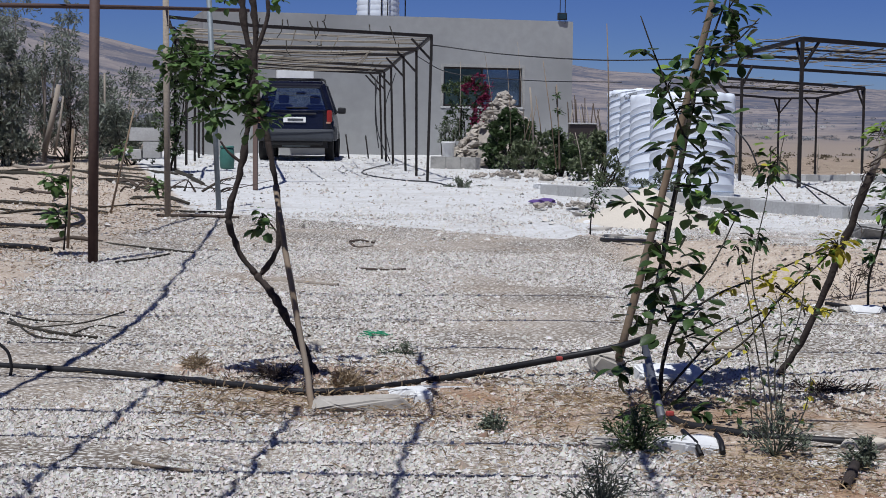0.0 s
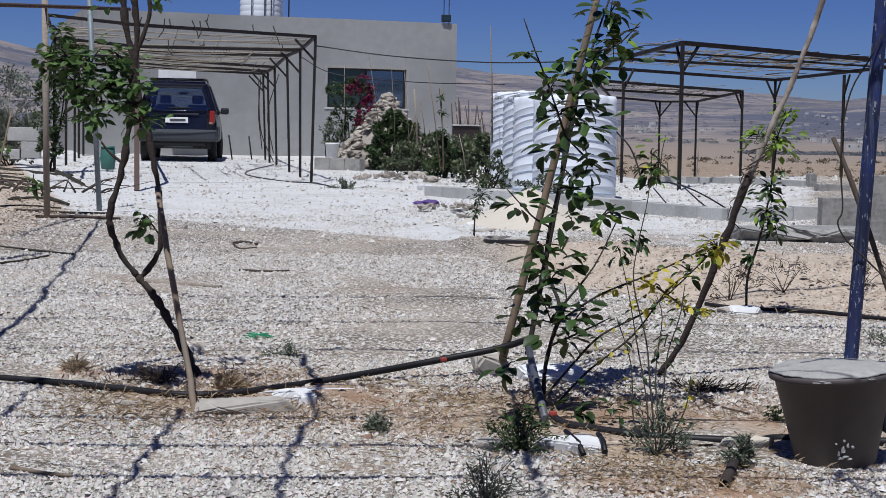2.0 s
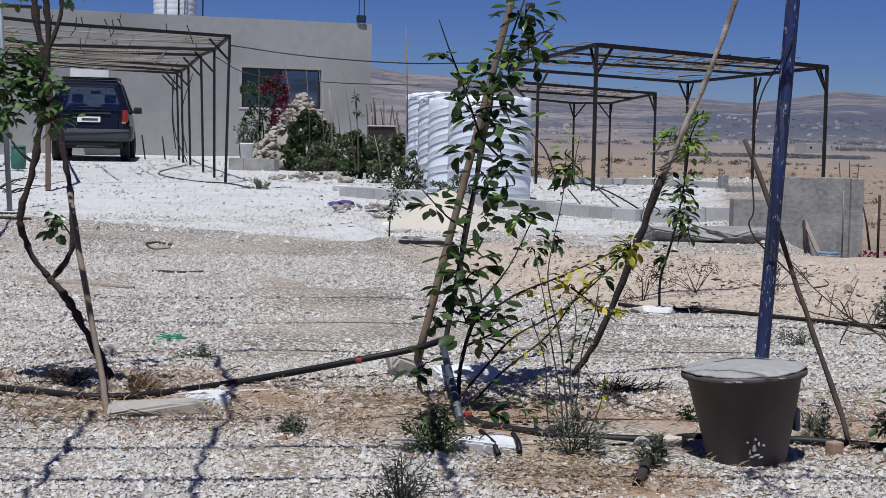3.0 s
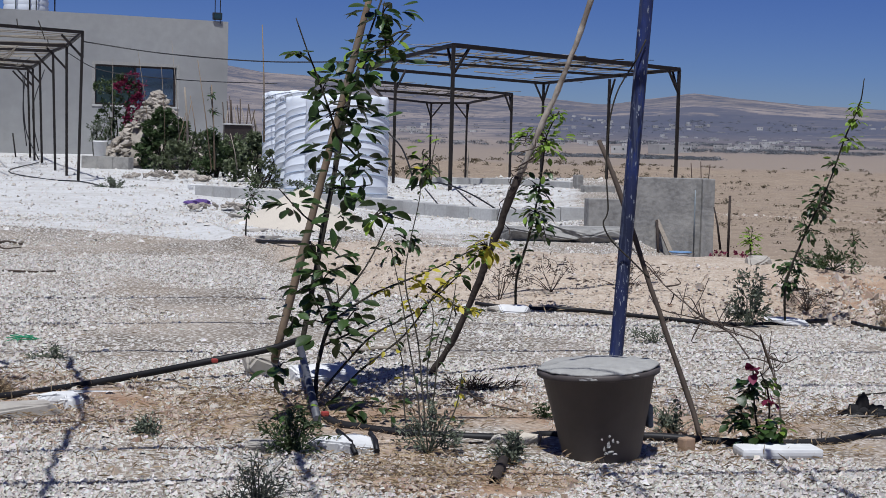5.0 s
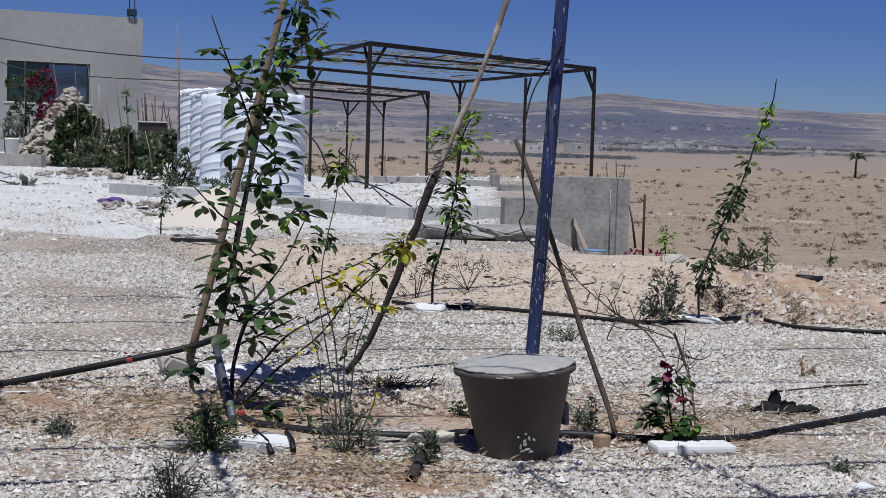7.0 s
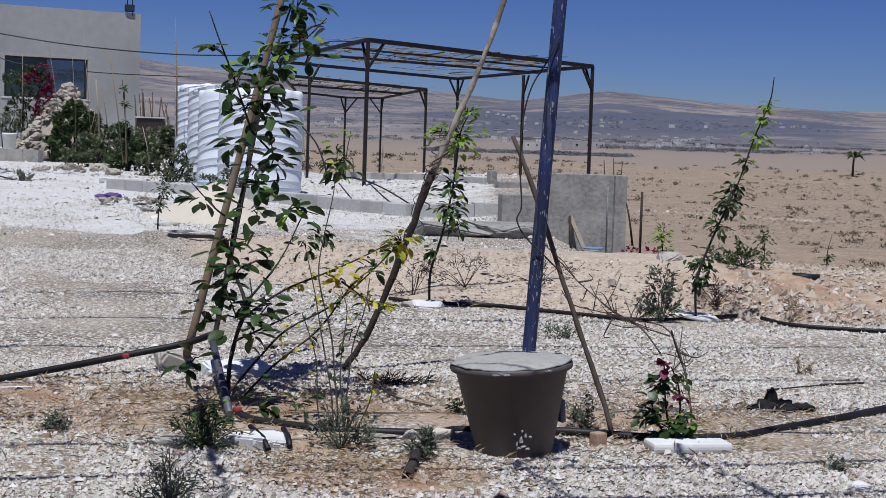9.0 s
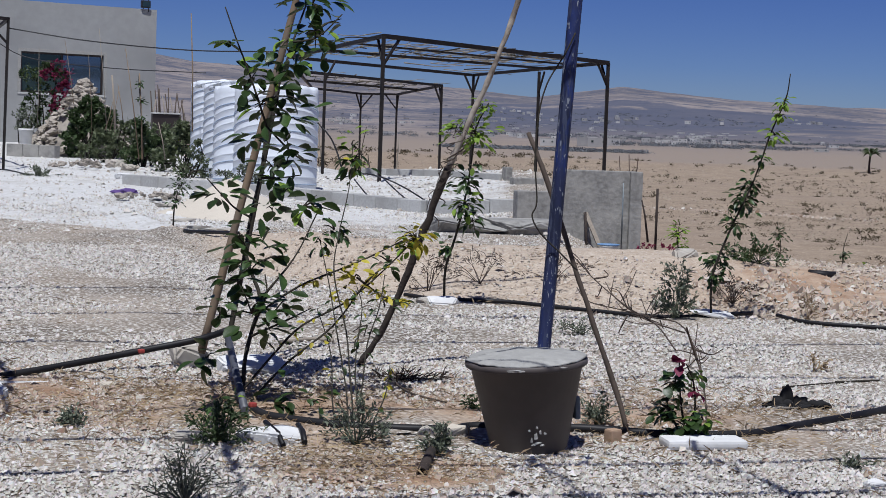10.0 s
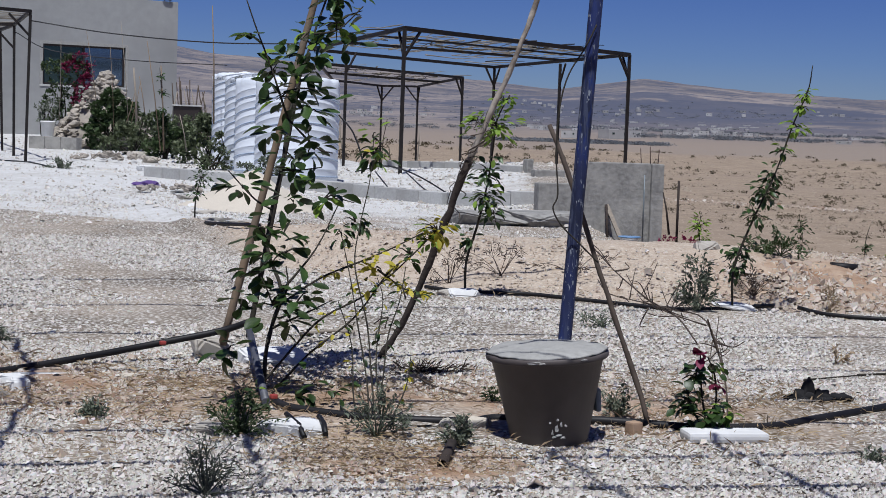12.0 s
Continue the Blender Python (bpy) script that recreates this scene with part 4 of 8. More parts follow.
# sand heap
def make_heap():
    c = on((2.364, 18.591, 0.328))
    bm = bm_new()
    n, m = 40, 16
    top = bm.verts.new((c.x, c.y + .2, c.z + .42))
    rings = []
    for j in range(1, m + 1):
        f = j / m
        ring = []
        for k in range(n):
            a = 2 * math.pi * k / n
            q = Vector((math.cos(a), math.sin(a), f * 2))
            rr = 1.02 * f * (1 + .12 * noise.noise(q * 1.3) + .05 * noise.noise(q * 4))
            z = .42 * (1 - f) ** 1.1 * (1 + .1 * noise.noise(q * 2)) - .06 * f
            ring.append(bm.verts.new((c.x + rr * .95 * math.cos(a), c.y + .2 + rr * 1.1 * math.sin(a), c.z + z)))
        rings.append(ring)
    for k in range(n):
        bm.faces.new((top, rings[0][k], rings[0][(k + 1) % n])).smooth = True
    for u, v in zip(rings, rings[1:]):
        for k in range(n):
            bm.faces.new((u[k], v[k], v[(k + 1) % n], u[(k + 1) % n])).smooth = True
    one("sand_mound", bm, M_SAND, c, "heap of pale building sand before the kerb", "sand")


make_heap()

# concrete blocks and barrel in the side yard
for b, dz, s in (((-6.053, 33, 1.124), 0, (.62, .3, .27)), ((-5.915, 33, 0.782), 0, (.36, .3, .33)), ((-6.225, 33, 0.756), 0, (.2, .3, .2))):
    bm = bm_new()
    box(bm, Vector(b) + Vector((0, 0, s[2] / 2)), s, .05, .012)
    one("concrete_block", bm, M_BLOCK, b, "large pale concrete block stacked in the side yard", "block", "stacked blocks")
M_GREENP = mat("faded_green_plastic", (.05, .16, .13), (.04, .12, .10), .5, 8, 2, .05)
bc = on((-4.403, 33, 0.984))
bar = thing("green_barrel", bc, "faded green plastic barrel with a lid", "barrel")
bm = bm_new()
lathe(bm, bc, [(.12, 0), (.14, .03), (.155, .2), (.14, .38), (.13, .42)], 24)
part("barrel_body", bm, M_GREENP, bar)
bm = bm_new()
lathe(bm, bc + Vector((0, 0, .42)), [(.145, 0), (.145, .03), (.12, .045)], 24)
part("barrel_lid", bm, M_GREENP, bar)

# purple cloth on the drive
M_PURPLE = mat("purple_cloth", (.11, .06, .22), (.08, .05, .15), .9, 20, 5, .4)
bm = bm_new()
pc = on((1.358, 22.071, 0.39))
rock(bm, pc + Vector((0, 0, .04)), (.19, .1, .04), .2, 31, .3, 2)
rock(bm, pc + Vector((-.12, .05, .035)), (.1, .08, .03), .9, 32, .3, 2)
one("purple_rag", bm, M_PURPLE, pc, "crumpled purple cloth dropped on the pale gravel", "rag")

# broken pale slabs and stones along the edge of the drive
for i, (p, sz, rz) in enumerate((((1.687, 19.809, 0.35), (.14, .1, .045), .4), ((1.688, 18.475, 0.327), (.13, .1, .04), 1.1), ((1.693, 17.469, 0.309), (.15, .1, .04), .2), ((1.732, 16.56, 0.293), (.17, .11, .035), .5), ((1.669, 20.872, 0.369), (.11, .09, .04), .9),
                              ((1.742, 31.295, 0.554), (.24, .2, .14), .3), ((1.88, 29.487, 0.522), (.2, .16, .12), 1.2), ((1.588, 26.557, 0.47), (.14, .12, .09), .6), ((1.868, 25.958, 0.459), (.12, .1, .08), .2), ((1.955, 16.319, 0.288), (.14, .1, .03), .2))):
    bm = bm_new()
    slab_rock(bm, (0, 0, sz[2] * .35), sz, rz, 60 + i)
    for v in bm.verts:
        v.co += Vector(p)
    one("broken_slab", bm, M_STONEW if i % 3 == 1 else M_STONE, p, "broken pale slab lying at the drive's edge", "slab", "slabs along the drive")

# wall details: leaning plank, pipe, basin, rods
bm = bm_new()
beam(bm, (6.87, 18.72, 0.032), (6.76, 18.98, 0.435), .05, .025, (0, 1, 0))
one("leaning_plank", bm, M_GREYWOOD, (6.822, 18.75, 0.032), "short weathered plank leaning on the concrete wall", "plank")
bm = bm_new()
tube(bm, [(7.231, 18.93, 0.05), (7.237, 18.96, 0.816)], .009, n=8)
one("wall_pipe", bm, M_GALV, (7.253, 18.93, 0.05), "thin pale upright pipe against the concrete wall", "pipe")
bm = bm_new()
tube(bm, [(6.71, 18.75, 0.041), (6.755, 18.97, 0.436)], .016, n=7)
one("leaning_stick", bm, M_BARK, (6.71, 18.75, 0.041), "dark stick leaning on the concrete wall", "stick")
M_BASIN = mat("blue_plastic", (.16, .30, .52), None, .4, 8, 2, 0)
bsn = thing("plastic_basin", (6.60, 17.7, 0.073), "white plastic basin with a blue rim on the ground", "basin")
bo = ORIGIN[bsn.name]
bm = bm_new()
lathe(bm, bo, [(.09, 0), (.125, .055), (.115, .055), (.08, .01)], 28)
part("bowl", bm, M_WHITE, bsn)
bm = bm_new()
lathe(bm, bo + Vector((0, 0, .05)), [(.118, 0), (.132, 0), (.132, .012), (.118, .012)], 28)
part("rim", bm, M_BASIN, bsn)
for b, t in (((7.244, 19.1, 0.945), (7.221, 19.1, 1.141)), ((7.364, 19.1, 0.94), (7.348, 19.1, 1.166)), ((7.455, 19.1, 0.935), (7.47, 19.1, 1.134))):
    bm = bm_new()
    tube(bm, [Vector(b) - Vector((0, 0, .05)), t], .006, n=5)
    one("reinforcing_rod", bm, M_RUST, b, "thin rusty reinforcing rod out of the wall", "rod", "rods in the wall")
fp = thing("fence_post", (7.114, 17.5, 0.111), "dark wooden stakes stuck in the ground by the wall", "post")
bm = bm_new()
tube(bm, [(7.102, 17.5, 0.046), (7.1, 17.5, 0.796)], .015, n=7)
part("stake", bm, M_BARK, fp)
bm = bm_new()
tube(bm, [(6.967, 17.4, 0.182), (6.921, 17.4, 0.473), (6.872, 17.4, 0.666)], .014, .008, n=7)
part("side_stick", bm, M_BARK, fp)
# low rubble wall pieces under the pergola
make_row("rubble_kerb", [(6.524, 31.16, 0.535), (7.53, 29.091, 0.586), (8.139, 27.118, 0.59)], .17, .22, "low kerb of rough grey blocks under the pergola")
bm = bm_new()
box(bm, Vector((8.157, 27, 0.40)) + Vector((0, 0, .2)), (.13, .16, .46), .2, .02)
one("short_pillar", bm, M_WALLC, (8.157, 27, 0.516), "short square concrete pillar stub", "pillar")
bm = bm_new()
box(bm, Vector((8.2, 26, 0.40)) + Vector((0, 0, .2)), (.55, .2, .15), .1, .02)
one("concrete_lump", bm, M_WALLC, (8.2, 26, 0.552), "rough grey concrete block on the rubble", "block")

# wires
def wire(name, pts, r, m, lab, cat="cable", fine=6, n=5):
    bm = bm_new()
    tube(bm, pts, r, n=n, fine=fine)
    return one(name, bm, m, pts[0], lab, cat)


wire("overhead_cable", [(-0.231, 28.3, 2.869), (1.08, 28, 2.704), (2.629, 27, 2.581), (4.014, 26, 2.578)], .011, M_BLACK, "thin black cable slung from the carport")
wire("overhead_cable", [(-0.665, 36, 3.068), (0.149, 36, 2.682), (1.843, 35, 2.508), (3.565, 33, 2.427)], .010, M_BLACK, "thin black cable sagging before the window")
wire("water_hose", [(4.488, 25.2, 1.46), (4.681, 25, 1.202), (4.805, 24.8, 0.788), (4.783, 24.7, 0.571)], .014, M_HOSE, "black hose hanging from the tank")
wire("water_hose", [(4.741, 25, 0.587), (4.982, 24, 0.71), (5.11, 23, 0.676), (5.254, 22, 0.538), (5.45, 21, 0.309)], .012, M_HOSE, "loose black hose over the block kerb")
wire("water_hose", [(4.854, 24, 0.622), (4.781, 22.6, 0.425), (4.683, 21.2, 0.286)], .011, M_HOSE, "loose black hose over the block kerb")
wire("water_hose", [(5.333, 24, 0.623), (5.269, 22.5, 0.438), (5.28, 21, 0.261)], .011, M_HOSE, "loose black hose over the block kerb")
wire("dark_cable", [(-1.223, 36.651, 0.664), (-1.609, 31.749, 0.577), (-0.856, 28.723, 0.523), (-0.25, 28.017, 0.511), (0.133, 26.509, 0.484)], .012, M_BLACK, "black cable lying along the carport posts")
for p in ([(-1.66, 40, 2.744), (-1.707, 40, 1.847), (-1.616, 40, 0.99)], [(-1.203, 39.5, 2.8), (-1.467, 39.5, 1.843), (-1.321, 39.5, 0.888)], [(-1.544, 36, 2.537), (-1.483, 36, 1.42), (-1.202, 36, 0.737)]):
    wire("hanging_cable", p, .012, M_BLACK, "black cable hanging down the carport post")
for b, t in (((-2.336, 40, 0.69), (-2.424, 40, 1.313)), ((-1.864, 40, 0.724), (-1.938, 40, 1.291))):
    bm = bm_new()
    tube(bm, [b, t], .02, n=6)
    one("short_stake", bm, M_STEEL, b, "short dark stake in the gravel by the car", "stake", "stakes by the car")


# ---- plants ----
M_LEAF = mat("glossy_green_leaf", (.042, .08, .022), (.024, .05, .014), .36, 30, 6, .1, rand=.45, translucent=.22, c=(.05, .085, .022))
M_VINELEAF = mat("vine_leaf", (.105, .18, .05), (.062, .118, .034), .5, 30, 6, .1, rand=.3, translucent=.35, c=(.10, .16, .05))
M_LIME = mat("young_lime_leaf", (.24, .36, .05), (.17, .28, .045), .5, 30, 6, .1, rand=.25, translucent=.4)
M_YELLOW = mat("yellowing_leaf", (.50, .42, .04), (.40, .36, .05), .55, 30, 6, .1, rand=.25, translucent=.35)
M_OLIVE = mat("olive_leaf", (.165, .185, .145), (.085, .10, .075), .5, 4, 1.2, 0, translucent=.2, c=(.26, .28, .235))
M_BUSH = mat("bush_leaf", (.055, .085, .03), (.035, .06, .022), .5, 3, 1.0, 0, translucent=.25, c=(.09, .12, .05))
M_GREYWEED = mat("grey_green_weed", (.15, .17, .12), (.10, .12, .085), .7, 8, 2, 0, translucent=.2)
M_MAGENTA = mat("magenta_bract", (.23, .022, .07), (.14, .018, .05), .6, 20, 4, 0, rand=.2, translucent=.35)
M_DRY = mat("dry_straw", (.42, .325, .205), (.29, .215, .13), .85, 30, 4, 0, translucent=.15)
M_DRYTWIG = mat("dry_twig", (.085, .064, .05), (.05, .037, .029), .9, 40, 6, .3)


def leaf_data(name, outline, m, fold=.22, droop=.25):
    """One leaf along +y, unit long, folded on its midrib and bent down at the tip. outline: (half width, along)."""
    bm = bm_new()
    mid = [bm.verts.new((0, t, -droop * t * t)) for _, t in outline]
    for s in (-1, 1):
        side = [bm.verts.new((s * w, t, -droop * t * t + fold * w)) if w > 1e-4 else mid[i] for i, (w, t) in enumerate(outline)]
        for i in range(len(outline) - 1):
            q = [mid[i], mid[i + 1], side[i + 1], side[i]]
            q = [v for k, v in enumerate(q) if v not in q[:k]]
            if len(q) > 2:
                bm.faces.new(q if s < 0 else q[::-1]).smooth = True
    me = bpy.data.meshes.new(name)
    bm.to_mesh(me)
    bm.free()
    me.materials.append(m)
    return me


OBLONG = ((0, 0), (.02, .1), (.16, .3), (.24, .5), (.22, .72), (.12, .9), (0, 1))
ROUND = ((0, 0), (.22, .1), (.36, .32), (.38, .55), (.26, .8), (0, 1))
LOBED = ((0, 0), (.02, .06), (.32, .0), (.36, .2), (.48, .36), (.37, .5), (.36, .7), (.22, .78), (0, 1))
L_OBLONG = [leaf_data("leaf", OBLONG, M_LEAF, .45, d) for d in (.1, .4)]
SLIM = ((0, 0), (.02, .08), (.17, .25), (.265, .48), (.26, .68), (.15, .88), (0, 1))
L_CITRUS = [leaf_data("leaf", SLIM, M_LEAF, .35, d) for d in (-.1, .1, .35)]
L_LIME = [leaf_data("leaf", OBLONG, M_LIME, .3, .2)]
L_YELLOW = [leaf_data("leaf", OBLONG, M_YELLOW, .3, .35)]
L_VINE = [leaf_data("leaf", LOBED, M_VINELEAF, .15, d) for d in (.1, .35)]
L_ROUND = [leaf_data("leaf", ROUND, M_LEAF, .2, .3)]
L_BRACT = [leaf_data("bract", ROUND, M_MAGENTA, .4, .2)]


def put_leaf(parent, rnd, p, size, kinds, way=None, name="leaf"):
    """A leaf object at the world place p; way: the direction in which it points, else anywhere, more to the side and down."""
    a = rnd.uniform(0, 2 * math.pi)
    d = Vector(way) if way else Vector((math.cos(a), math.sin(a), rnd.uniform(-.75, .45)))
    d.normalize()
    up = Vector((rnd.uniform(-.6, .6), rnd.uniform(-.6, .6), 1))
    x = d.cross(up).normalized()
    z = x.cross(d)
    s = size * rnd.uniform(.7, 1.25)
    ob = new(name, rnd.choice(kinds))
    ob.parent = parent
    rot = Matrix((x, d, z)).transposed().to_4x4()
    ob.matrix_local = Matrix.Translation(Vector(p) - ORIGIN[parent.name]) @ rot @ Matrix.Diagonal((s, s, s, 1))
    return ob


def along(pts, f):
    pts = [Vector(p) for p in pts]
    k = min(int(f * (len(pts) - 1)), len(pts) - 2)
    return pts[k].lerp(pts[k + 1], f * (len(pts) - 1) - k)


def clump(parent, rnd, c, r, n, size, kinds, twig=True, wide=1.0, deep=1.0):
    """A tuft of leaves on short twigs round c."""
    c = Vector(c)
    for i in range(n):
        o = Vector((rnd.gauss(0, r * .5) * wide, rnd.gauss(0, r * .4) * deep, rnd.gauss(0, r * .5)))
        put_leaf(parent, rnd, c + o, size, kinds, None if rnd.random() < .3 else (o.x + rnd.uniform(-.03, .03), o.y + rnd.uniform(-.03, .03), o.z * .5 - .01))
    if twig:
        for i in range(max(2, n // 5)):
            bm = bm_new()
            e = c + Vector((rnd.gauss(0, r * .6) * wide, rnd.gauss(0, r * .4), rnd.gauss(0, r * .5)))
            tube(bm, [c, (c + e) / 2 + Vector((0, 0, .01)), e], .004, .002, 5)
            part("twig", bm, M_STEM, parent)


def stem(parent, pts, r0, r1, m, name="stem", knots=.12, n=7, fine=4, wob=0.0):
    bm = bm_new()
    tube(bm, pts, r0, r1, n, knots, wob, fine)
    return part(name, bm, m, parent)


def foliage(name, parent, m, places, ways, sizes, wide=.3, seed=1):
    """Many small leaves as one mesh: a folded diamond each."""
    rs = np.random.RandomState(seed)
    p, d = np.asarray(places, float), np.asarray(ways, float)
    d = d / np.linalg.norm(d, axis=1, keepdims=True)
    up = rs.normal(0, .5, p.shape) + [0, 0, 1]
    x = np.cross(d, up)
    x /= np.linalg.norm(x, axis=1, keepdims=True)
    z = np.cross(x, d)
    s = np.asarray(sizes, float)[:, None]
    q = np.stack([p, p + s * (.5 * d + wide * x + .1 * z), p + s * d, p + s * (.5 * d - wide * x + .1 * z)], 1)
    verts = (q - np.array(ORIGIN[parent.name] if parent else (0, 0, 0))).reshape(-1, 3)
    k = np.arange(len(p))[:, None] * 4
    faces = np.concatenate([k + [0, 1, 2], k + [0, 2, 3]])
    me = bpy.data.meshes.new(name)
    me.from_pydata(verts.tolist(), [], faces.tolist())
    me.materials.append(m)
    ob = new(name, me)
    ob.parent = parent
    ORIGIN[ob.name] = ORIGIN[parent.name] if parent else Vector((0, 0, 0))
    return ob


def crown_points(rs, balls, per, hollow=.35):
    """Leaf places in many small clusters, spread over a few rough balls (x, y, z, r)."""
    P, D = [], []
    for (x, y, z, r) in balls:
        for _ in range(per):
            v = rs.normal(0, 1, 3)
            v /= np.linalg.norm(v)
            c = np.array((x, y, z)) + v * r * (hollow + (1 - hollow) * rs.rand() ** .6)
            k = rs.randint(8, 16)
            P.append(c + rs.normal(0, r * .10, (k, 3)))
            D.append(v * .6 + rs.normal(0, .7, (k, 3)) + [0, 0, .15])
    return np.concatenate(P), np.concatenate(D)


def make_bush(name, base, balls, per, leaf, m, lab, seed, stems=7, wide=.3, cat="bush", leafname="foliage"):
    """balls are offsets from the base: (x, y, z, r)."""
    rs, rnd = np.random.RandomState(seed), random.Random(seed)
    b = Vector(base)
    h = thing(name, b, lab, cat)
    world = [(b.x + x, b.y + y, b.z + z, r) for x, y, z, r in balls]
    for i in range(stems):
        x, y, z, r = world[i % len(world)]
        e = Vector((x, y, z)) + Vector([rnd.uniform(-.6, .6) * r for _ in range(3)])
        s = b + Vector((rnd.uniform(-.1, .1), rnd.uniform(-.1, .1), -.05))
        stem(h, [s, s.lerp(e, .5) + Vector((rnd.uniform(-.1, .1), 0, .08)), e], .018, .006, M_STEM)
    P, D = crown_points(rs, world, per)
    tagged(foliage(leafname, h, m, P, D, rs.uniform(.6, 1.3, len(P)) * leaf, wide, seed), kind="stuff")
    return h


EYE_AT = Vector((0, 0, EYE))


def nearer(p, k=.93):
    """The same place a little closer to the path."""
    return EYE_AT + (Vector(p) - EYE_AT) * k


# staked climber, the tallest plant of the row
def make_climber():
    rnd = random.Random(21)
    base = Vector((0.918, 6.795, 0.119))
    h = thing("climbing_plant", base, "staked climbing shrub with large glossy green leaves", "plant")
    main = [(0.953, 7, 0.088), (0.966, 7.09, 0.273), (1.008, 7.18, 0.412), (1.056, 7.27, 0.542), (1, 7.36, 0.727), (1.026, 7.45, 0.902), (1.082, 7.54, 1.109), (1.117, 7.63, 1.32), (1.18, 7.72, 1.51), (1.257, 7.81, 1.732), (1.363, 7.9, 2.015)]
    stem(h, main, .010, .005, M_STEM)
    for pts in ([(1.08, 7.7, 0.348), (1.145, 7.7, 0.511), (1.137, 7.7, 0.62)], [(1.081, 7.7, 0.321), (1.256, 7.7, 0.402), (1.365, 7.7, 0.457)], [(1.118, 7.7, 0.498), (1.277, 7.7, 0.702), (1.382, 7.7, 0.921)], [(1.061, 7.7, 0.889), (0.974, 7.7, 0.941), (0.851, 7.7, 1.068)],
                [(1.127, 7.7, 1.32), (1.041, 7.7, 1.558), (0.971, 7.7, 1.728), (0.915, 7.7, 1.876)], [(1.24, 7.7, 1.726), (1.361, 7.7, 1.758), (1.474, 7.7, 1.87)], [(1.127, 7.7, 1.32), (1.266, 7.7, 1.19), (1.348, 7.7, 1.165)], [(1.105, 7.7, 1.078), (1.187, 7.7, 1.08), (1.295, 7.7, 1.096)]):
        stem(h, [nearer(p, .885 + .06 * float(smooth(.5, 1.4, p[2]))) for p in pts], .0055, .0025, M_STEM, "side_shoot")
    groups = [
        ((1.348, 7.8, 1.925), .13, 16), ((1.365, 7.8, 1.79), .14, 20), ((1.399, 7.75, 1.694), .09, 8), ((1.235, 7.75, 1.674), .13, 18), ((1.128, 7.75, 1.616), .11, 10),
        ((1.042, 7.7, 1.518), .09, 8), ((1.178, 7.7, 1.469), .15, 20), ((1.098, 7.7, 1.426), .11, 12), ((1.234, 7.7, 1.364), .10, 10), ((1.061, 7.7, 1.265), .07, 8),
        ((1.238, 7.7, 1.189), .11, 11), ((1.158, 7.7, 1.133), .10, 11), ((1.173, 7.7, 1.066), .07, 6), ((0.919, 7.7, 0.989), .09, 12), ((1.312, 7.7, 0.947), .12, 16), ((1.163, 7.7, 0.931), .09, 8),
        ((1.004, 7.7, 0.794), .13, 14), ((1.101, 7.7, 0.674), .15, 22), ((1.008, 7.7, 0.592), .10, 10), ((0.93, 7.7, 0.457), .08, 6), ((1.079, 7.7, 0.43), .14, 18), ((1.2, 7.7, 0.457), .11, 12),
        ((1.148, 7.7, 0.348), .08, 7), ((0.856, 7.6, 0.228), .07, 8), ((0.945, 7.7, 1.708), .04, 4)]
    for c, r, n in groups:
        clump(h, rnd, nearer(c, .885 + .06 * float(smooth(.5, 1.4, c[2]))), r * .68, round(n * (1.25 if c[2] < 1 else 1.5)), .084, L_CITRUS if rnd.random() < .85 else L_CITRUS + L_LIME, True, 1.0, 1.0)
    for b, t, m, r, lab in (((0.87, 7.95, 0.206), (1.303, 7.8, 2.084), M_BAMBOO, .021, "thick dry bamboo cane propping the climber"), ((0.972, 7.75, 0.266), (1.192, 7.8, 1.512), M_STEM, .014, "thin dark wooden stick propping the climber")):
        bm = bm_new()
        k = [Vector(b).lerp(Vector(t), i / 12) for i in range(13)]
        tube(bm, k, r, r * .8, 9, .06)
        one("plant_stake", bm, m, b, lab, "stake", "plant stakes")


make_climber()


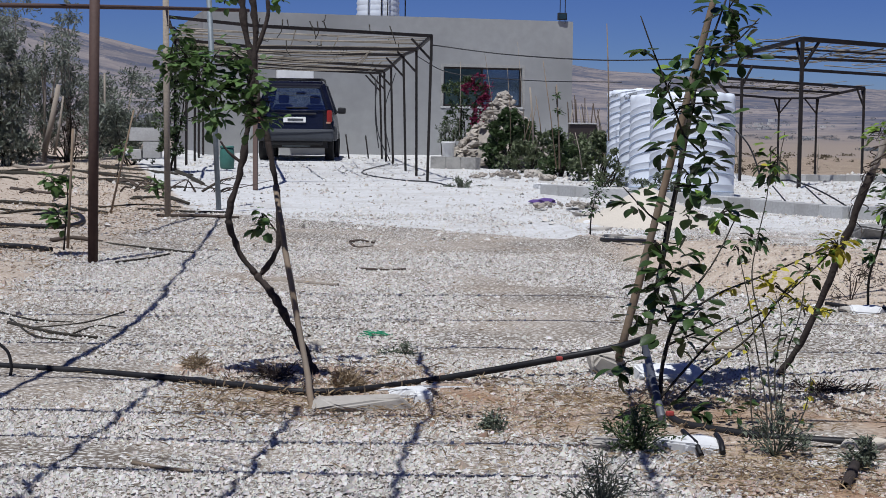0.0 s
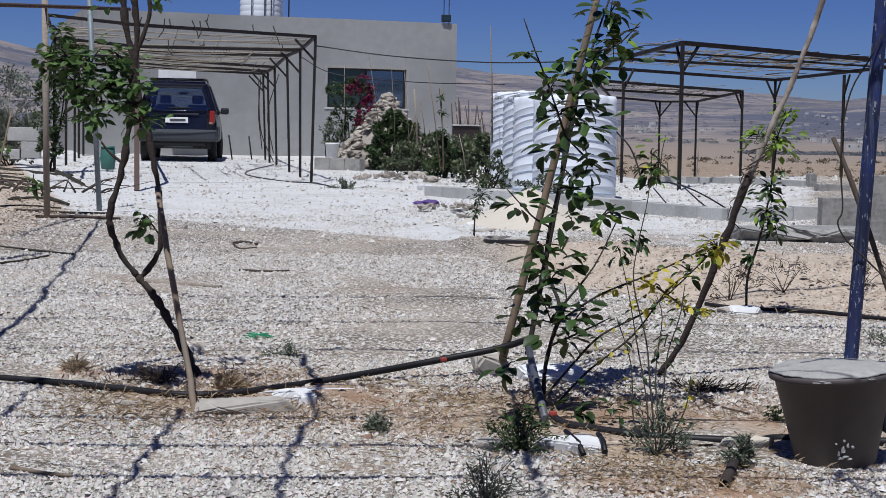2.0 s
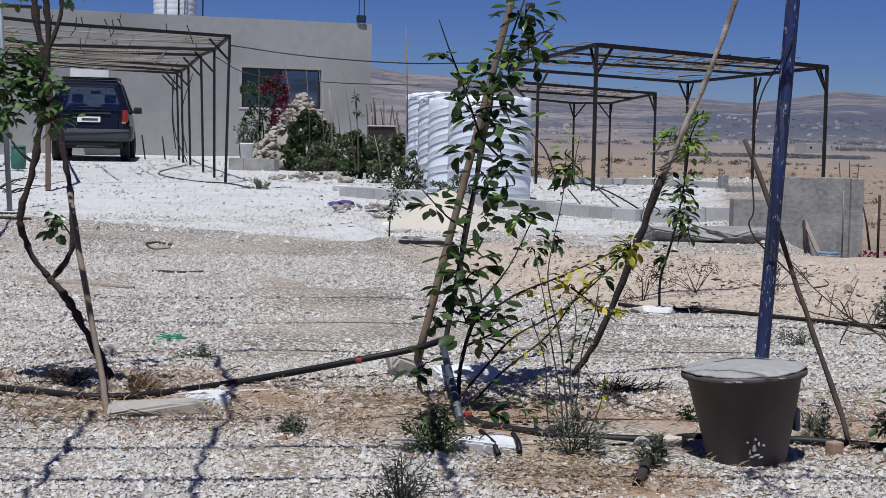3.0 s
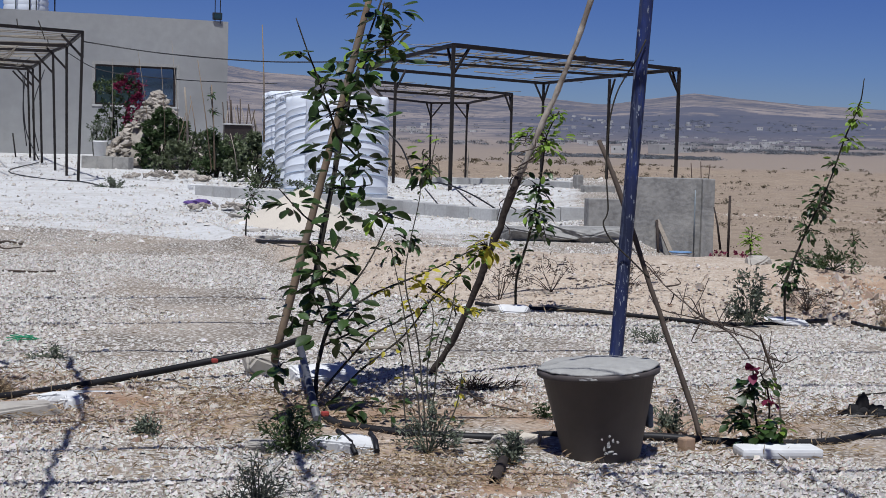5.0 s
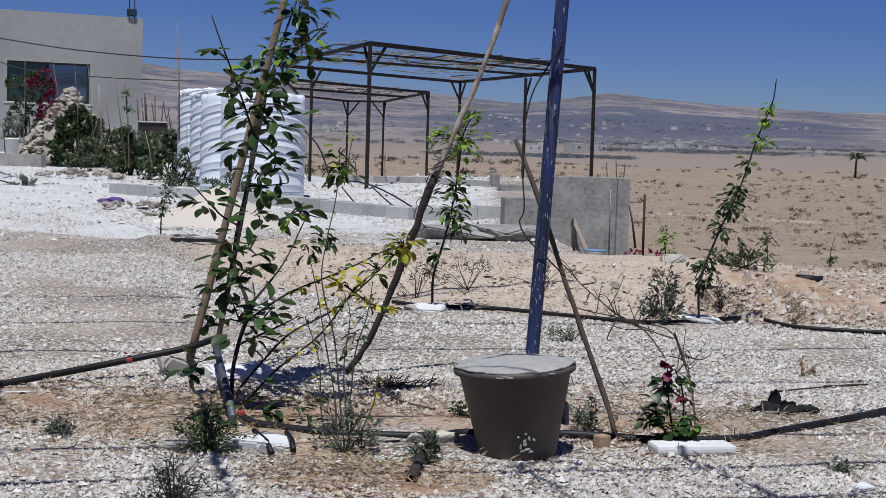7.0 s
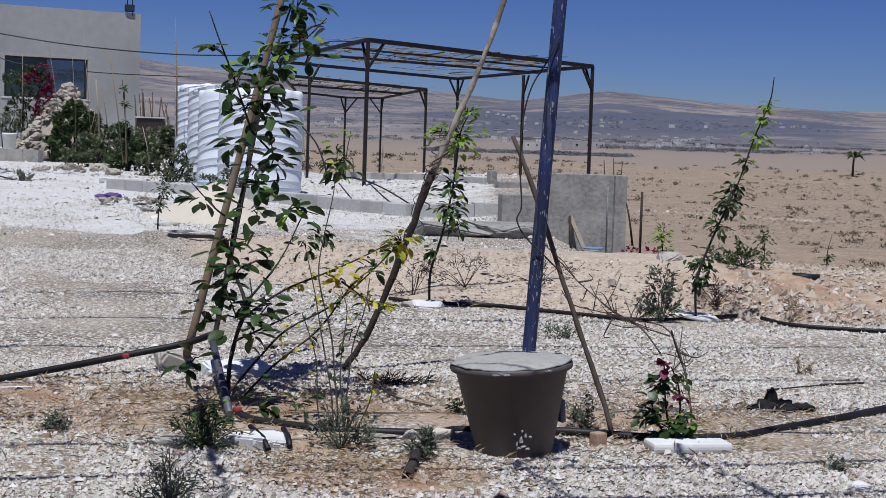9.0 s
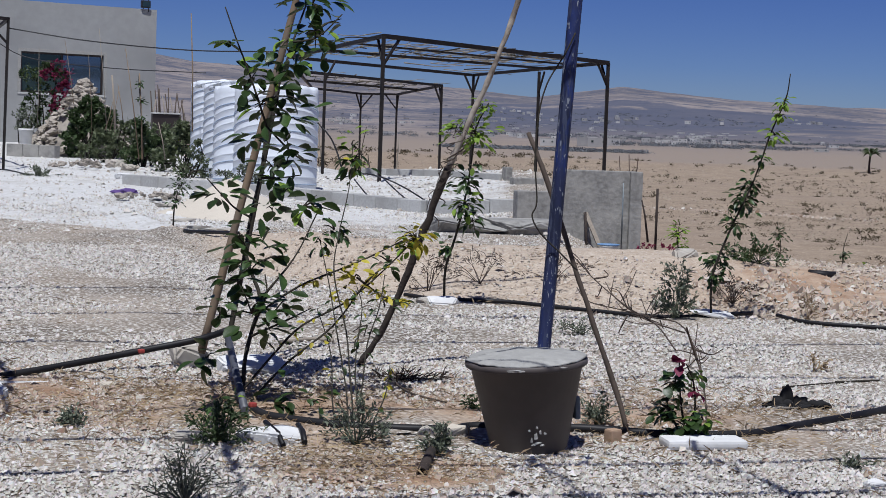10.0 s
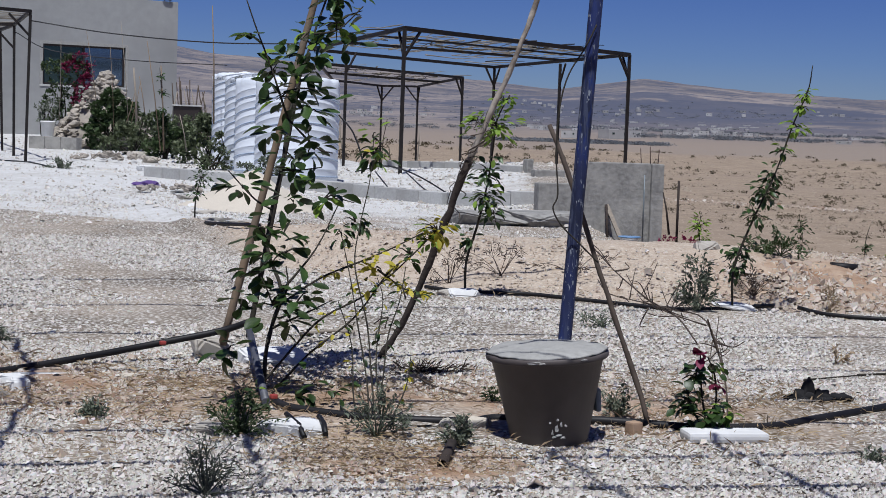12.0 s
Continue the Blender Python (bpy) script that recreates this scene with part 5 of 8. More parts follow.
# rose-like thin shrub with yellowing leaves
def make_rose():
    rnd = random.Random(33)
    base = Vector((1.263, 6.148, 0.107))
    h = thing("thin_rose_bush", base, "thin rose-like bush with sparse yellowing leaves", "plant")
    lines = [[(1.285, 6.3, 0.089), (1.301, 6.475, 0.266), (1.289, 6.65, 0.477), (1.286, 6.825, 0.65), (1.271, 7, 0.832)], [(1.312, 6.3, 0.077), (1.314, 6.45, 0.293), (1.32, 6.6, 0.483), (1.29, 6.75, 0.706), (1.334, 6.9, 0.864), (1.402, 7.05, 1.055), (1.445, 7.2, 1.241)],
             [(1.312, 6.3, 0.089), (1.36, 6.425, 0.297), (1.402, 6.55, 0.442), (1.473, 6.675, 0.57), (1.522, 6.8, 0.703)], [(1.278, 6.3, 0.089), (1.237, 6.4, 0.187), (1.239, 6.5, 0.403), (1.194, 6.6, 0.578)],
             [(1.335, 6.3, 0.088), (1.338, 6.45, 0.27), (1.365, 6.6, 0.388), (1.416, 6.75, 0.561), (1.42, 6.9, 0.644)], [(1.347, 6.3, 0.088), (1.457, 6.45, 0.222), (1.512, 6.6, 0.34)]]
    for k, pts in enumerate(lines):
        stem(h, pts, .004, .002, M_STEM)
        for i in range(12):
            put_leaf(h, rnd, along(pts, rnd.uniform(.3, 1)), .035, L_OBLONG if rnd.random() < .6 else L_YELLOW)
    arches = [[(0.937, 6.9, 0.191), (1.089, 6.96, 0.353), (1.209, 7.02, 0.457), (1.408, 7.08, 0.551), (1.572, 7.14, 0.673), (1.752, 7.2, 0.837)], [(0.951, 6.9, 0.117), (1.142, 6.975, 0.301), (1.353, 7.05, 0.453), (1.517, 7.125, 0.648), (1.636, 7.2, 0.719)], [(1.057, 7.1, 0.523), (1.206, 7.1, 0.623), (1.357, 7.1, 0.687), (1.509, 7.1, 0.752), (1.663, 7.1, 0.83)],
              [(1.46, 7.1, 0.663), (1.592, 7.1, 0.574), (1.723, 7.1, 0.554)]]
    for pts in arches:
        stem(h, pts, .0055, .003, M_STEM, "arching_stem")
        for i in range(34):
            put_leaf(h, rnd, along(pts, rnd.uniform(.25, 1)), .04, L_YELLOW if rnd.random() < .7 else L_OBLONG)
    for c, n, kinds in (((1.752, 7.2, 0.837), 34, L_YELLOW), ((1.726, 7.2, 0.824), 10, L_LIME), ((1.628, 7.2, 0.727), 9, L_OBLONG), ((1.46, 7.1, 0.675), 9, L_YELLOW), ((1.446, 7.2, 1.178), 26, L_LIME + L_OBLONG), ((1.439, 7.2, 1.254), 8, L_LIME),
                        ((1.333, 7, 0.882), 14, L_OBLONG), ((1.271, 7, 0.832), 9, L_OBLONG), ((1.548, 6.9, 0.558), 6, L_OBLONG), ((1.475, 6.9, 0.471), 5, L_OBLONG), ((1.39, 7, 0.622), 8, L_YELLOW)):
        clump(h, rnd, c, .06, round(n * 1.3), .055, kinds)
    # prop of the row, dark and rough
    k = [(1.661, 7.95, 0.139), (1.775, 7.9, 0.35), (1.872, 7.85, 0.625), (1.94, 7.8, 0.841), (2.034, 7.75, 1.152), (2.128, 7.7, 1.391), (2.234, 7.65, 1.683), (2.35, 7.6, 2.067)]
    bm = bm_new()
    tube(bm, k[:5], .017, .019, 10, .22, .004, 5)
    one("plant_stake", bm, M_BARK, k[0], "thick dark rough wooden prop leaning over", "stake", "plant stakes")
    bm = bm_new()
    tube(bm, k[4:], .0155, .0125, 10, .22, .004, 6)
    one("plant_stake", bm, mat("pale_dry_cane", (.44, .39, .33), (.17, .14, .115), .85, 16, 7, .6, contrast=.12), k[4], "weathered pale cane tied on the leaning prop", "stake", "plant stakes")

    # dead tendrils wound about the cane
    line = [Vector(p) for p in k[3:]]
    rt = random.Random(8)
    for i in range(6):
        f0 = rt.uniform(0, .45)
        pts = []
        for q in range(12):
            f, a = min(f0 + q * rt.uniform(.012, .02), 1), q * rt.uniform(.3, .6) + i * 2
            pts.append(along(line, f) + Vector((math.cos(a), math.sin(a), 0)) * rt.uniform(.02, .06))
        bm = bm_new()
        tube(bm, pts, .0028, .0015, 5, fine=3)
        one("dry_tendril", bm, M_DRYTWIG, pts[0], "thin dead tendril wound about the leaning cane", "tendril", "tendrils on the cane")


make_rose()


# young citrus by the white block, tied to the cane
def make_sapling(name, pts, groups, seed, lab, leaf=.06, r=.01, cat="sapling"):
    rnd = random.Random(seed)
    h = thing(name, pts[0], lab, cat)
    stem(h, pts, r, r * .4, M_STEM, "trunk")
    for c, rr, n, k in groups:
        clump(h, rnd, c, rr * .66, round(n * 2.3), leaf * .78, k)
    return h


LG, LL, LM = L_OBLONG, L_LIME, L_OBLONG + L_LIME
make_sapling("citrus_sapling", [(2.789, 10.6, 0.199), (2.773, 10.533, 0.416), (2.819, 10.467, 0.649), (2.852, 10.4, 0.879), (2.872, 10.333, 1.144), (2.877, 10.267, 1.367), (2.938, 10.2, 1.534)],
             [((2.9, 10.2, 1.496), .08, 12, LL), ((2.86, 10.2, 1.33), .16, 30, LL), ((2.726, 10.2, 1.363), .10, 12, LL), ((2.839, 10.3, 1.032), .12, 20, LG), ((2.825, 10.3, 0.865), .12, 22, LM), ((2.886, 10.3, 0.754), .10, 14, LG), ((2.745, 10.4, 0.577), .08, 8, LG)],
             41, "young citrus sapling with bright lime leaves", .085)
make_sapling("citrus_sapling", [(1.475, 16.3, 0.294), (1.478, 16.25, 0.505), (1.514, 16.2, 0.732)], [((1.531, 16.2, 0.733), .13, 30, LG), ((1.489, 16.2, 0.592), .08, 12, LG), ((1.54, 16.2, 0.845), .06, 8, LG)], 42, "small citrus sapling with dark leaves in gravel", .055)
make_sapling("tall_sapling", [(4.39, 9.8, 0.164), (4.363, 9.75, 0.458), (4.447, 9.7, 0.757), (4.575, 9.65, 1.09), (4.656, 9.6, 1.402), (4.724, 9.55, 1.62), (4.723, 9.5, 1.78)],
             [((4.421, 9.8, 0.565), .12, 30, LG), ((4.406, 9.8, 0.454), .08, 14, LG), ((4.464, 9.7, 0.812), .09, 16, LG), ((4.537, 9.7, 0.96), .11, 30, LG), ((4.572, 9.7, 1.07), .08, 18, LG), ((4.596, 9.6, 1.237), .06, 10, LM), ((4.688, 9.6, 1.392), .07, 12, LL), ((4.722, 9.6, 1.512), .05, 7, LL), ((4.738, 9.6, 1.603), .06, 10, LL)],
             43, "tall thin citrus sapling with lime shoots on top", .07, .0085)
for pts, groups, sd, lab in (
        ([(8.922, 18, -0.111), (8.925, 18, 0.164), (8.868, 18, 0.423)], [((8.905, 18, 0.266), .12, 26, LG), ((8.923, 18, 0.04), .1, 20, LG)], 44, "small upright sapling below the earth bank"),
        ([(9.773, 18, -0.187), (9.774, 18, 0.104), (9.825, 18, 0.313)], [((9.778, 18, 0.021), .09, 14, LG), ((9.755, 18, -0.139), .06, 8, LG)], 45, "thin small sapling below the earth bank"),
        ([(6.341, 15, 0.199), (6.321, 15, 0.396), (6.338, 15, 0.565)], [((6.32, 15, 0.424), .13, 26, LL), ((6.368, 15, 0.284), .09, 14, LL)], 46, "young sapling with lime leaves by the wall"),
        ([(9.559, 17, -0.155), (9.56, 17, -0.023)], [((9.561, 17, -0.056), .08, 14, LM)], 47, "tiny sapling with yellow-green leaves")):
    make_sapling("young_sapling", pts, groups, sd, lab, .07, .007)

make_sapling("leafy_stalk", [(2.225, 31, 0.679), (2.171, 31, 1.419), (2.094, 31, 2.261)], [((2.118, 31, 2.104), .08, 10, LG), ((2.165, 31, 1.789), .1, 12, LG), ((2.18, 31, 1.472), .1, 12, LG)], 48, "tall thin leafy stalk in the flower bed", .09, .012, cat="plant")
make_sapling("leafy_stalk", [(2.799, 29.5, 0.725), (2.773, 29.5, 1.029), (2.749, 29.5, 1.282)], [((2.75, 29.5, 1.211), .12, 14, LM), ((2.794, 29.5, 0.979), .12, 12, LL)], 49, "leafy stalk with yellow-green tips in the bed", .08, .01, cat="plant")
# flowering bougainvillea by the white slab
def make_bougainvillea():
    rnd = random.Random(51)
    base = Vector((2.658, 6.128, 0.108))
    h = thing("young_bougainvillea", base, "young bougainvillea with heart-shaped leaves and magenta flowers", "plant")
    for pts in ([(2.624, 6.05, 0.123), (2.594, 6.05, 0.273), (2.58, 6.05, 0.434)], [(2.632, 6.05, 0.123), (2.657, 6.05, 0.226), (2.647, 6.05, 0.342), (2.612, 6.05, 0.422)], [(2.612, 6.05, 0.123), (2.546, 6.05, 0.228), (2.531, 6.05, 0.32)]):
        stem(h, pts, .005, .003, M_STEM)
    bare = [[(2.715, 6.05, 0.144), (2.774, 6.242, 0.311), (2.763, 6.433, 0.52), (2.679, 6.625, 0.547), (2.62, 6.817, 0.556), (2.526, 7.008, 0.574), (2.537, 7.2, 0.62)], [(2.561, 6.05, 0.48), (2.589, 6.338, 0.549), (2.572, 6.625, 0.589), (2.515, 6.912, 0.686), (2.532, 7.2, 0.753)], [(2.75, 6.4, 0.505), (2.642, 6.6, 0.542), (2.584, 6.8, 0.608), (2.602, 7, 0.666)],
            [(2.713, 6.3, 0.541), (2.866, 6.55, 0.387), (3.021, 6.8, 0.248)], [(2.756, 6.3, 0.446), (2.833, 6.3, 0.426), (2.884, 6.3, 0.45)], [(2.602, 6.7, 0.544), (2.565, 6.7, 0.468), (2.592, 6.7, 0.461)], [(2.474, 6.8, 0.696), (2.54, 6.8, 0.709), (2.521, 6.8, 0.735)]]
    for pts in bare:
        stem(h, pts, .0042, .002, M_DRYTWIG, "bare_stem", .2)
    rb = random.Random(52)
    for k in range(30):
        pts = bare[rb.randrange(4)]
        p = along(pts, rb.uniform(.25, .95))
        e = p + Vector((rb.uniform(-.16, .12), rb.uniform(-.1, .15), rb.uniform(-.08, .14)))
        stem(h, [p, p.lerp(e, .5) + Vector((0, 0, rb.uniform(-.02, .03))), e], .003, .0015, M_DRYTWIG, "bare_twig", .2, 5)
    for c, r, n in (((2.566, 6.05, 0.342), .06, 18), ((2.546, 6.05, 0.239), .06, 18), ((2.609, 6.02, 0.175), .08, 22), ((2.673, 6, 0.2), .05, 9), ((2.638, 6.05, 0.388), .04, 6)):
        clump(h, rnd, c, r * .85, round(n * 1.9), .046, L_ROUND + (L_LIME if n < 10 else []))
    for c, n in (((2.579, 6.03, 0.432), 9), ((2.652, 6.03, 0.31), 9)):
        for i in range(n):
            put_leaf(h, rnd, Vector(c) + Vector([rnd.uniform(-.02, .02) for _ in range(3)]), .042, L_BRACT, None, "bract")


make_bougainvillea()
bm = bm_new()
k = [Vector(a) for a in [(2.426, 6.2, 0.129), (2.401, 6.28, 0.285), (2.321, 6.36, 0.546), (2.239, 6.44, 0.823), (2.143, 6.52, 1.138), (2.082, 6.6, 1.331)]]
tube(bm, k, .0115, .0105, 8, .1, .002, 3)
one("plant_stake", bm, M_DRYTWIG, k[0], "dark weathered round stick leaning by the bucket", "stake", "plant stakes")
wire("thin_dry_stem", [(2.101, 6.1, 1.728), (2.058, 6.1, 1.638), (1.992, 6.1, 1.525), (1.961, 6.1, 1.391), (1.956, 6.1, 1.214), (1.968, 6.1, 1.059), (1.951, 6.1, 1.003), (1.989, 6.1, 0.936), (2.074, 6.1, 0.859), (2.147, 6.1, 0.792)], .0034, M_STEM, "thin dry stem hanging beside the blue pole", "stem")


# grape vine
def make_vine():
    rnd = random.Random(61)
    base = Vector((-0.612, 7.743, 0.136))
    h = thing("grape_vine", base, "twisting dark grape vine trunk with lobed green leaves", "vine")
    stem(h, [(-0.605, 7.8, 0.117), (-0.649, 7.825, 0.215), (-0.762, 7.85, 0.417), (-0.84, 7.875, 0.538), (-0.906, 7.9, 0.61)], .021, .017, M_BARK, "trunk", .3, 9, 6, .004)
    stem(h, [(-0.906, 7.9, 0.61), (-0.989, 7.9, 0.714), (-1.036, 7.9, 0.837), (-1.045, 7.9, 0.92), (-1.01, 7.9, 1.044), (-0.972, 7.9, 1.209), (-0.951, 7.9, 1.401), (-0.938, 7.9, 1.619), (-0.974, 7.9, 1.835), (-0.994, 7.9, 2.024)], .0145, .018, M_BARK, "limb", .3, 9, 5, .004)
    stem(h, [(-0.901, 7.9, 0.604), (-0.837, 7.9, 0.682), (-0.8, 7.9, 0.799), (-0.812, 7.9, 1.019), (-0.846, 7.9, 1.21), (-0.89, 7.9, 1.401), (-0.924, 7.9, 1.619), (-0.92, 7.9, 1.836), (-0.953, 7.9, 2.025)], .012, .016, M_BARK, "limb", .3, 9, 5, .004)
    stem(h, [(-0.938, 7.9, 1.646), (-0.884, 7.9, 1.782), (-0.857, 7.9, 1.891), (-0.871, 7.9, 1.999)], .012, .01, M_BARK, "limb", .15)
    stem(h, [(-0.977, 7.9, 1.154), (-1.046, 7.9, 1.208), (-1.087, 7.9, 1.262)], .008, .004, M_BARK, "limb", .15)
    stem(h, [(-0.805, 7.9, 0.813), (-0.844, 7.9, 0.867), (-0.872, 7.9, 0.894)], .005, .003, M_BARK, "limb", .15)
    stem(h, [(-0.945, 7.9, 1.482), (-1.06, 7.9, 1.535), (-1.197, 7.9, 1.588), (-1.334, 7.9, 1.641)], .008, .004, M_STEM, "limb", .15)
    for c, r, n in (((-1.334, 7.9, 1.655), .09, 12), ((-1.238, 7.9, 1.642), .12, 20), ((-1.143, 7.9, 1.616), .12, 20), ((-1.197, 7.9, 1.507), .11, 18), ((-1.101, 7.9, 1.494), .12, 20), ((-1.128, 7.9, 1.385), .10, 14),
                    ((-1.006, 7.9, 1.672), .09, 12), ((-0.945, 7.85, 1.535), .13, 22), ((-0.917, 7.85, 1.441), .12, 18), ((-0.89, 7.85, 1.36), .09, 10), ((-1.02, 7.9, 1.577), .1, 14), ((-1.296, 8, 1.783), .09, 10), ((-1.062, 7.9, 1.942), .06, 6), ((-0.816, 7.9, 1.945), .04, 3), ((-0.88, 7.9, 0.894), .06, 7), ((-0.888, 7.9, 0.839), .04, 4)):
        clump(h, rnd, nearer(c), r * .75, round(n * 2.5), .044, L_VINE)
    k = [Vector(a) for a in [(-0.547, 6.85, 0.101), (-0.575, 7.03, 0.189), (-0.611, 7.21, 0.287), (-0.693, 7.39, 0.625), (-0.756, 7.57, 0.873), (-0.802, 7.75, 1.051)]]
    bm = bm_new()
    tube(bm, k, .015, .013, 9, .05, .002, 2)
    one("plant_stake", bm, M_BAMBOO, k[0], "dry bamboo cane propping the grape vine", "stake", "plant stakes")


make_vine()


# small vines and stakes in the side strip
for pts, groups, sd, lab in (
        ([(-3.229, 13.8, 0.291), (-3.214, 13.8, 0.498), (-3.194, 13.8, 0.787), (-3.232, 13.8, 0.931)], [((-3.328, 13.8, 0.872), .12, 12, L_VINE), ((-3.267, 13.8, 0.57), .14, 16, L_VINE), ((-3.203, 13.8, 0.893), .06, 4, L_VINE)], 71, "small young grape vine on a thin stick"),
        ([(-4.016, 20, 0.773), (-3.988, 20, 0.981), (-3.953, 20, 1.107)], [((-3.96, 20, 1.065), .14, 12, L_VINE)], 72, "small young grape vine in bare earth"),
        ([(-3.516, 20, 0.536), (-3.529, 20, 0.64)], [((-3.536, 20, 0.654), .14, 14, L_VINE)], 73, "low young grape vine sprouting from earth")):
    make_sapling("young_vine", pts, groups, sd, lab, .10, .008, cat="vine")
for b, t, lab in (((-3.172, 13.7, 0.313), (-3.126, 13.7, 1.324), "thin bamboo stick beside a young vine"), ((-3.793, 18.5, 0.374), (-3.528, 18.5, 1.551), "thin bamboo stick beside a young vine")):
    bm = bm_new()
    tube(bm, [b, Vector(b).lerp(Vector(t), .5), t], .013, .01, 7, .05)
    one("vine_stick", bm, M_BAMBOO, b, lab, "stake", "sticks of the young vines")


# olive trees and scrub of the side yard
def make_olive(base, height, spread, seed, per, lab, leaf=.105, m=None, dens=7):
    rs, rnd = np.random.RandomState(seed), random.Random(seed)
    b = Vector(base)
    h = thing("olive_tree", b, lab, "tree")
    fork = b + Vector((.05, 0, height * .12))
    stem(h, [b - Vector((0, 0, .1)), b + Vector((rnd.uniform(-.05, .05), 0, height * .06)), fork], .06, .05, M_GREYWOOD, "trunk", .1, 9)
    balls = []
    for i in range(dens):
        a = rnd.uniform(0, 2 * math.pi)
        e = fork + Vector((math.cos(a) * spread * rnd.uniform(.3, .8), math.sin(a) * spread * rnd.uniform(.3, .8), height * (.08 + .78 * (i + .5) / dens)))
        stem(h, [fork, fork.lerp(e, .5) + Vector((0, 0, .15)), e], .035, .012, M_GREYWOOD, "limb", .1, 6)
        balls.append((e.x, e.y, e.z, rnd.uniform(.5, .8) * spread * .8))
    P, D = crown_points(rs, balls, round(per * .62), .1)
    tagged(foliage("crown", h, m or M_OLIVE, P, D, rs.uniform(.6, 1.3, len(P)) * leaf, .16, seed), kind="stuff")


make_bush("wild_shrub", on((-8.872, 33, 0.883)), [(-.3, 0, .4, .4), (.1, 0, .5, .4), (0, 0, 1.0, .4), (-.2, 0, 1.5, .4), (.1, 0, 1.9, .35), (-.1, 0, 2.4, .3), (.35, 0, .3, .3)], 75, .11, M_OLIVE, "dense grey-green shrub in the side yard", 88, 6, .2)
make_bush("wild_shrub", on((-6.508, 34, 0.974)), [(-.6, 0, .5, .4), (-.2, 0, .7, .4), (.2, 0, .5, .4), (.45, 0, .8, .35), (-.5, 0, 1.0, .3)], 75, .10, M_OLIVE, "dense grey-green shrub behind the stacked blocks", 89, 6, .2)
make_bush("dry_shrub", on((-8.097, 35, 0.947)), [(-.3, 0, .5, .4), (.1, 0, .6, .4), (0, 0, 1.1, .4), (.3, 0, .4, .3)], 30, .08, M_DRYTWIG, "dry brown scrub among the olive trees", 90, 12, .12)
make_olive(on((-9.578, 36, 0.847)), 3.4, .95, 81, 70, "bushy grey-green olive tree in the side yard")
make_olive(on((-10.615, 37, 0.825)), 3.5, 1.0, 82, 95, "bushy grey-green olive tree in the side yard")
make_olive(on((-8.608, 35, 0.82)), 2.6, .8, 83, 60, "thin olive tree with a pale leaning trunk")
make_olive(on((-8.353, 36, 0.899)), 3.5, .5, 84, 34, "tall sparse olive tree with dry twigs", dens=8)
make_olive(on((-7.537, 38, 0.932)), 2.0, 1.0, 85, 85, "low olive tree beside the stacked blocks")
make_olive(on((-8.628, 40, 0.904)), 2.1, 1.0, 86, 85, "low olive tree in the side yard")
make_bush("dark_creeper", on((-5.2, 31, 1.009)), [(0, 0, .5, .22), (.0, 0, 1.0, .3), (-.05, 0, 1.5, .28), (.1, 0, 1.9, .25), (.25, 0, 2.2, .25), (.5, 0, 2.3, .22)], 34, .085, M_BUSH, "dark leafy creeper climbing the carport corner", 87, 6, .35, "creeper")
for b, t, r in (((-8.362, 34, 0.857), (-8.049, 34, 2.271), .07), ((-8.149, 34, 0.8), (-7.955, 34, 2.038), .03), ((-8.484, 34.5, 0.85), (-8.461, 34.5, 3.349), .03), ((-7.331, 35, 0.981), (-7.303, 35, 2.553), .03), ((-7.543, 33, 0.877), (-7.507, 33, 1.357), .03)):
    bm = bm_new()
    tube(bm, [b, Vector(b).lerp(Vector(t), .5) + Vector((.02, 0, 0)), t], r, r * .7, 7, .1)
    one("wooden_pole", bm, M_GREYWOOD, b, "grey weathered wooden pole among the olive trees", "pole", "poles in the side yard")

# flower bed by the window
make_bush("bougainvillea_bush", on((0.5, 37.3, 0.66)), [(-.25, 0, .5, .25), (-.3, 0, 1.0, .28), (-.1, 0, 1.4, .3), (-.35, 0, 1.7, .2), (0, -.1, .7, .25), (.2, 0, 1.2, .25), (.0, 0, 1.85, .2), (.3, 0, 1.7, .18)], 20, .075, M_BUSH, "bougainvillea bush with green leaves by the window", 91, 8, .35)
bo = ORIGIN[[o.name for o in scene.objects if o.name.startswith("bougainvillea_bush")][0]]
rs = np.random.RandomState(5)
P, D = crown_points(rs, [(bo.x + .3, bo.y - .15, bo.z + 1.78, .26), (bo.x + .05, bo.y - .15, bo.z + 1.75, .15), (bo.x + .3, bo.y - .15, bo.z + 1.35, .2), (bo.x + .28, bo.y - .18, bo.z + 1.05, .2), (bo.x + .45, bo.y - .12, bo.z + 1.5, .16)], 17, .1)
tagged(foliage("blossom", [o for o in scene.objects if o.name.startswith("bougainvillea_bush")][0], M_MAGENTA, P, D, rs.uniform(.6, 1.2, len(P)) * .07, .4, 5), "magenta blossom", kind="stuff")
M_SHRUB = mat("dusty_shrub_leaf", (.155, .18, .10), (.09, .115, .058), .6, 3, 1.0, 0, translucent=.25, c=(.16, .185, .105))
M_DARKSHRUB = mat("dark_shrub_leaf", (.06, .095, .035), (.035, .06, .02), .55, 3, 1.0, 0, translucent=.25, c=(.085, .12, .05))
make_bush("leafy_shrub", on((1.32, 34.8, 0.6)), [(-.25, 0, .55, .24), (.1, 0, .5, .26), (.35, 0, .55, .24), (-.12, 0, .85, .26), (.2, 0, .9, .26), (.05, 0, 1.12, .18), (.42, 0, .85, .18), (-.3, 0, .3, .24)], 30, .095, M_DARKSHRUB, "dense dark green shrub before the stone mound", 92, 7, .38)
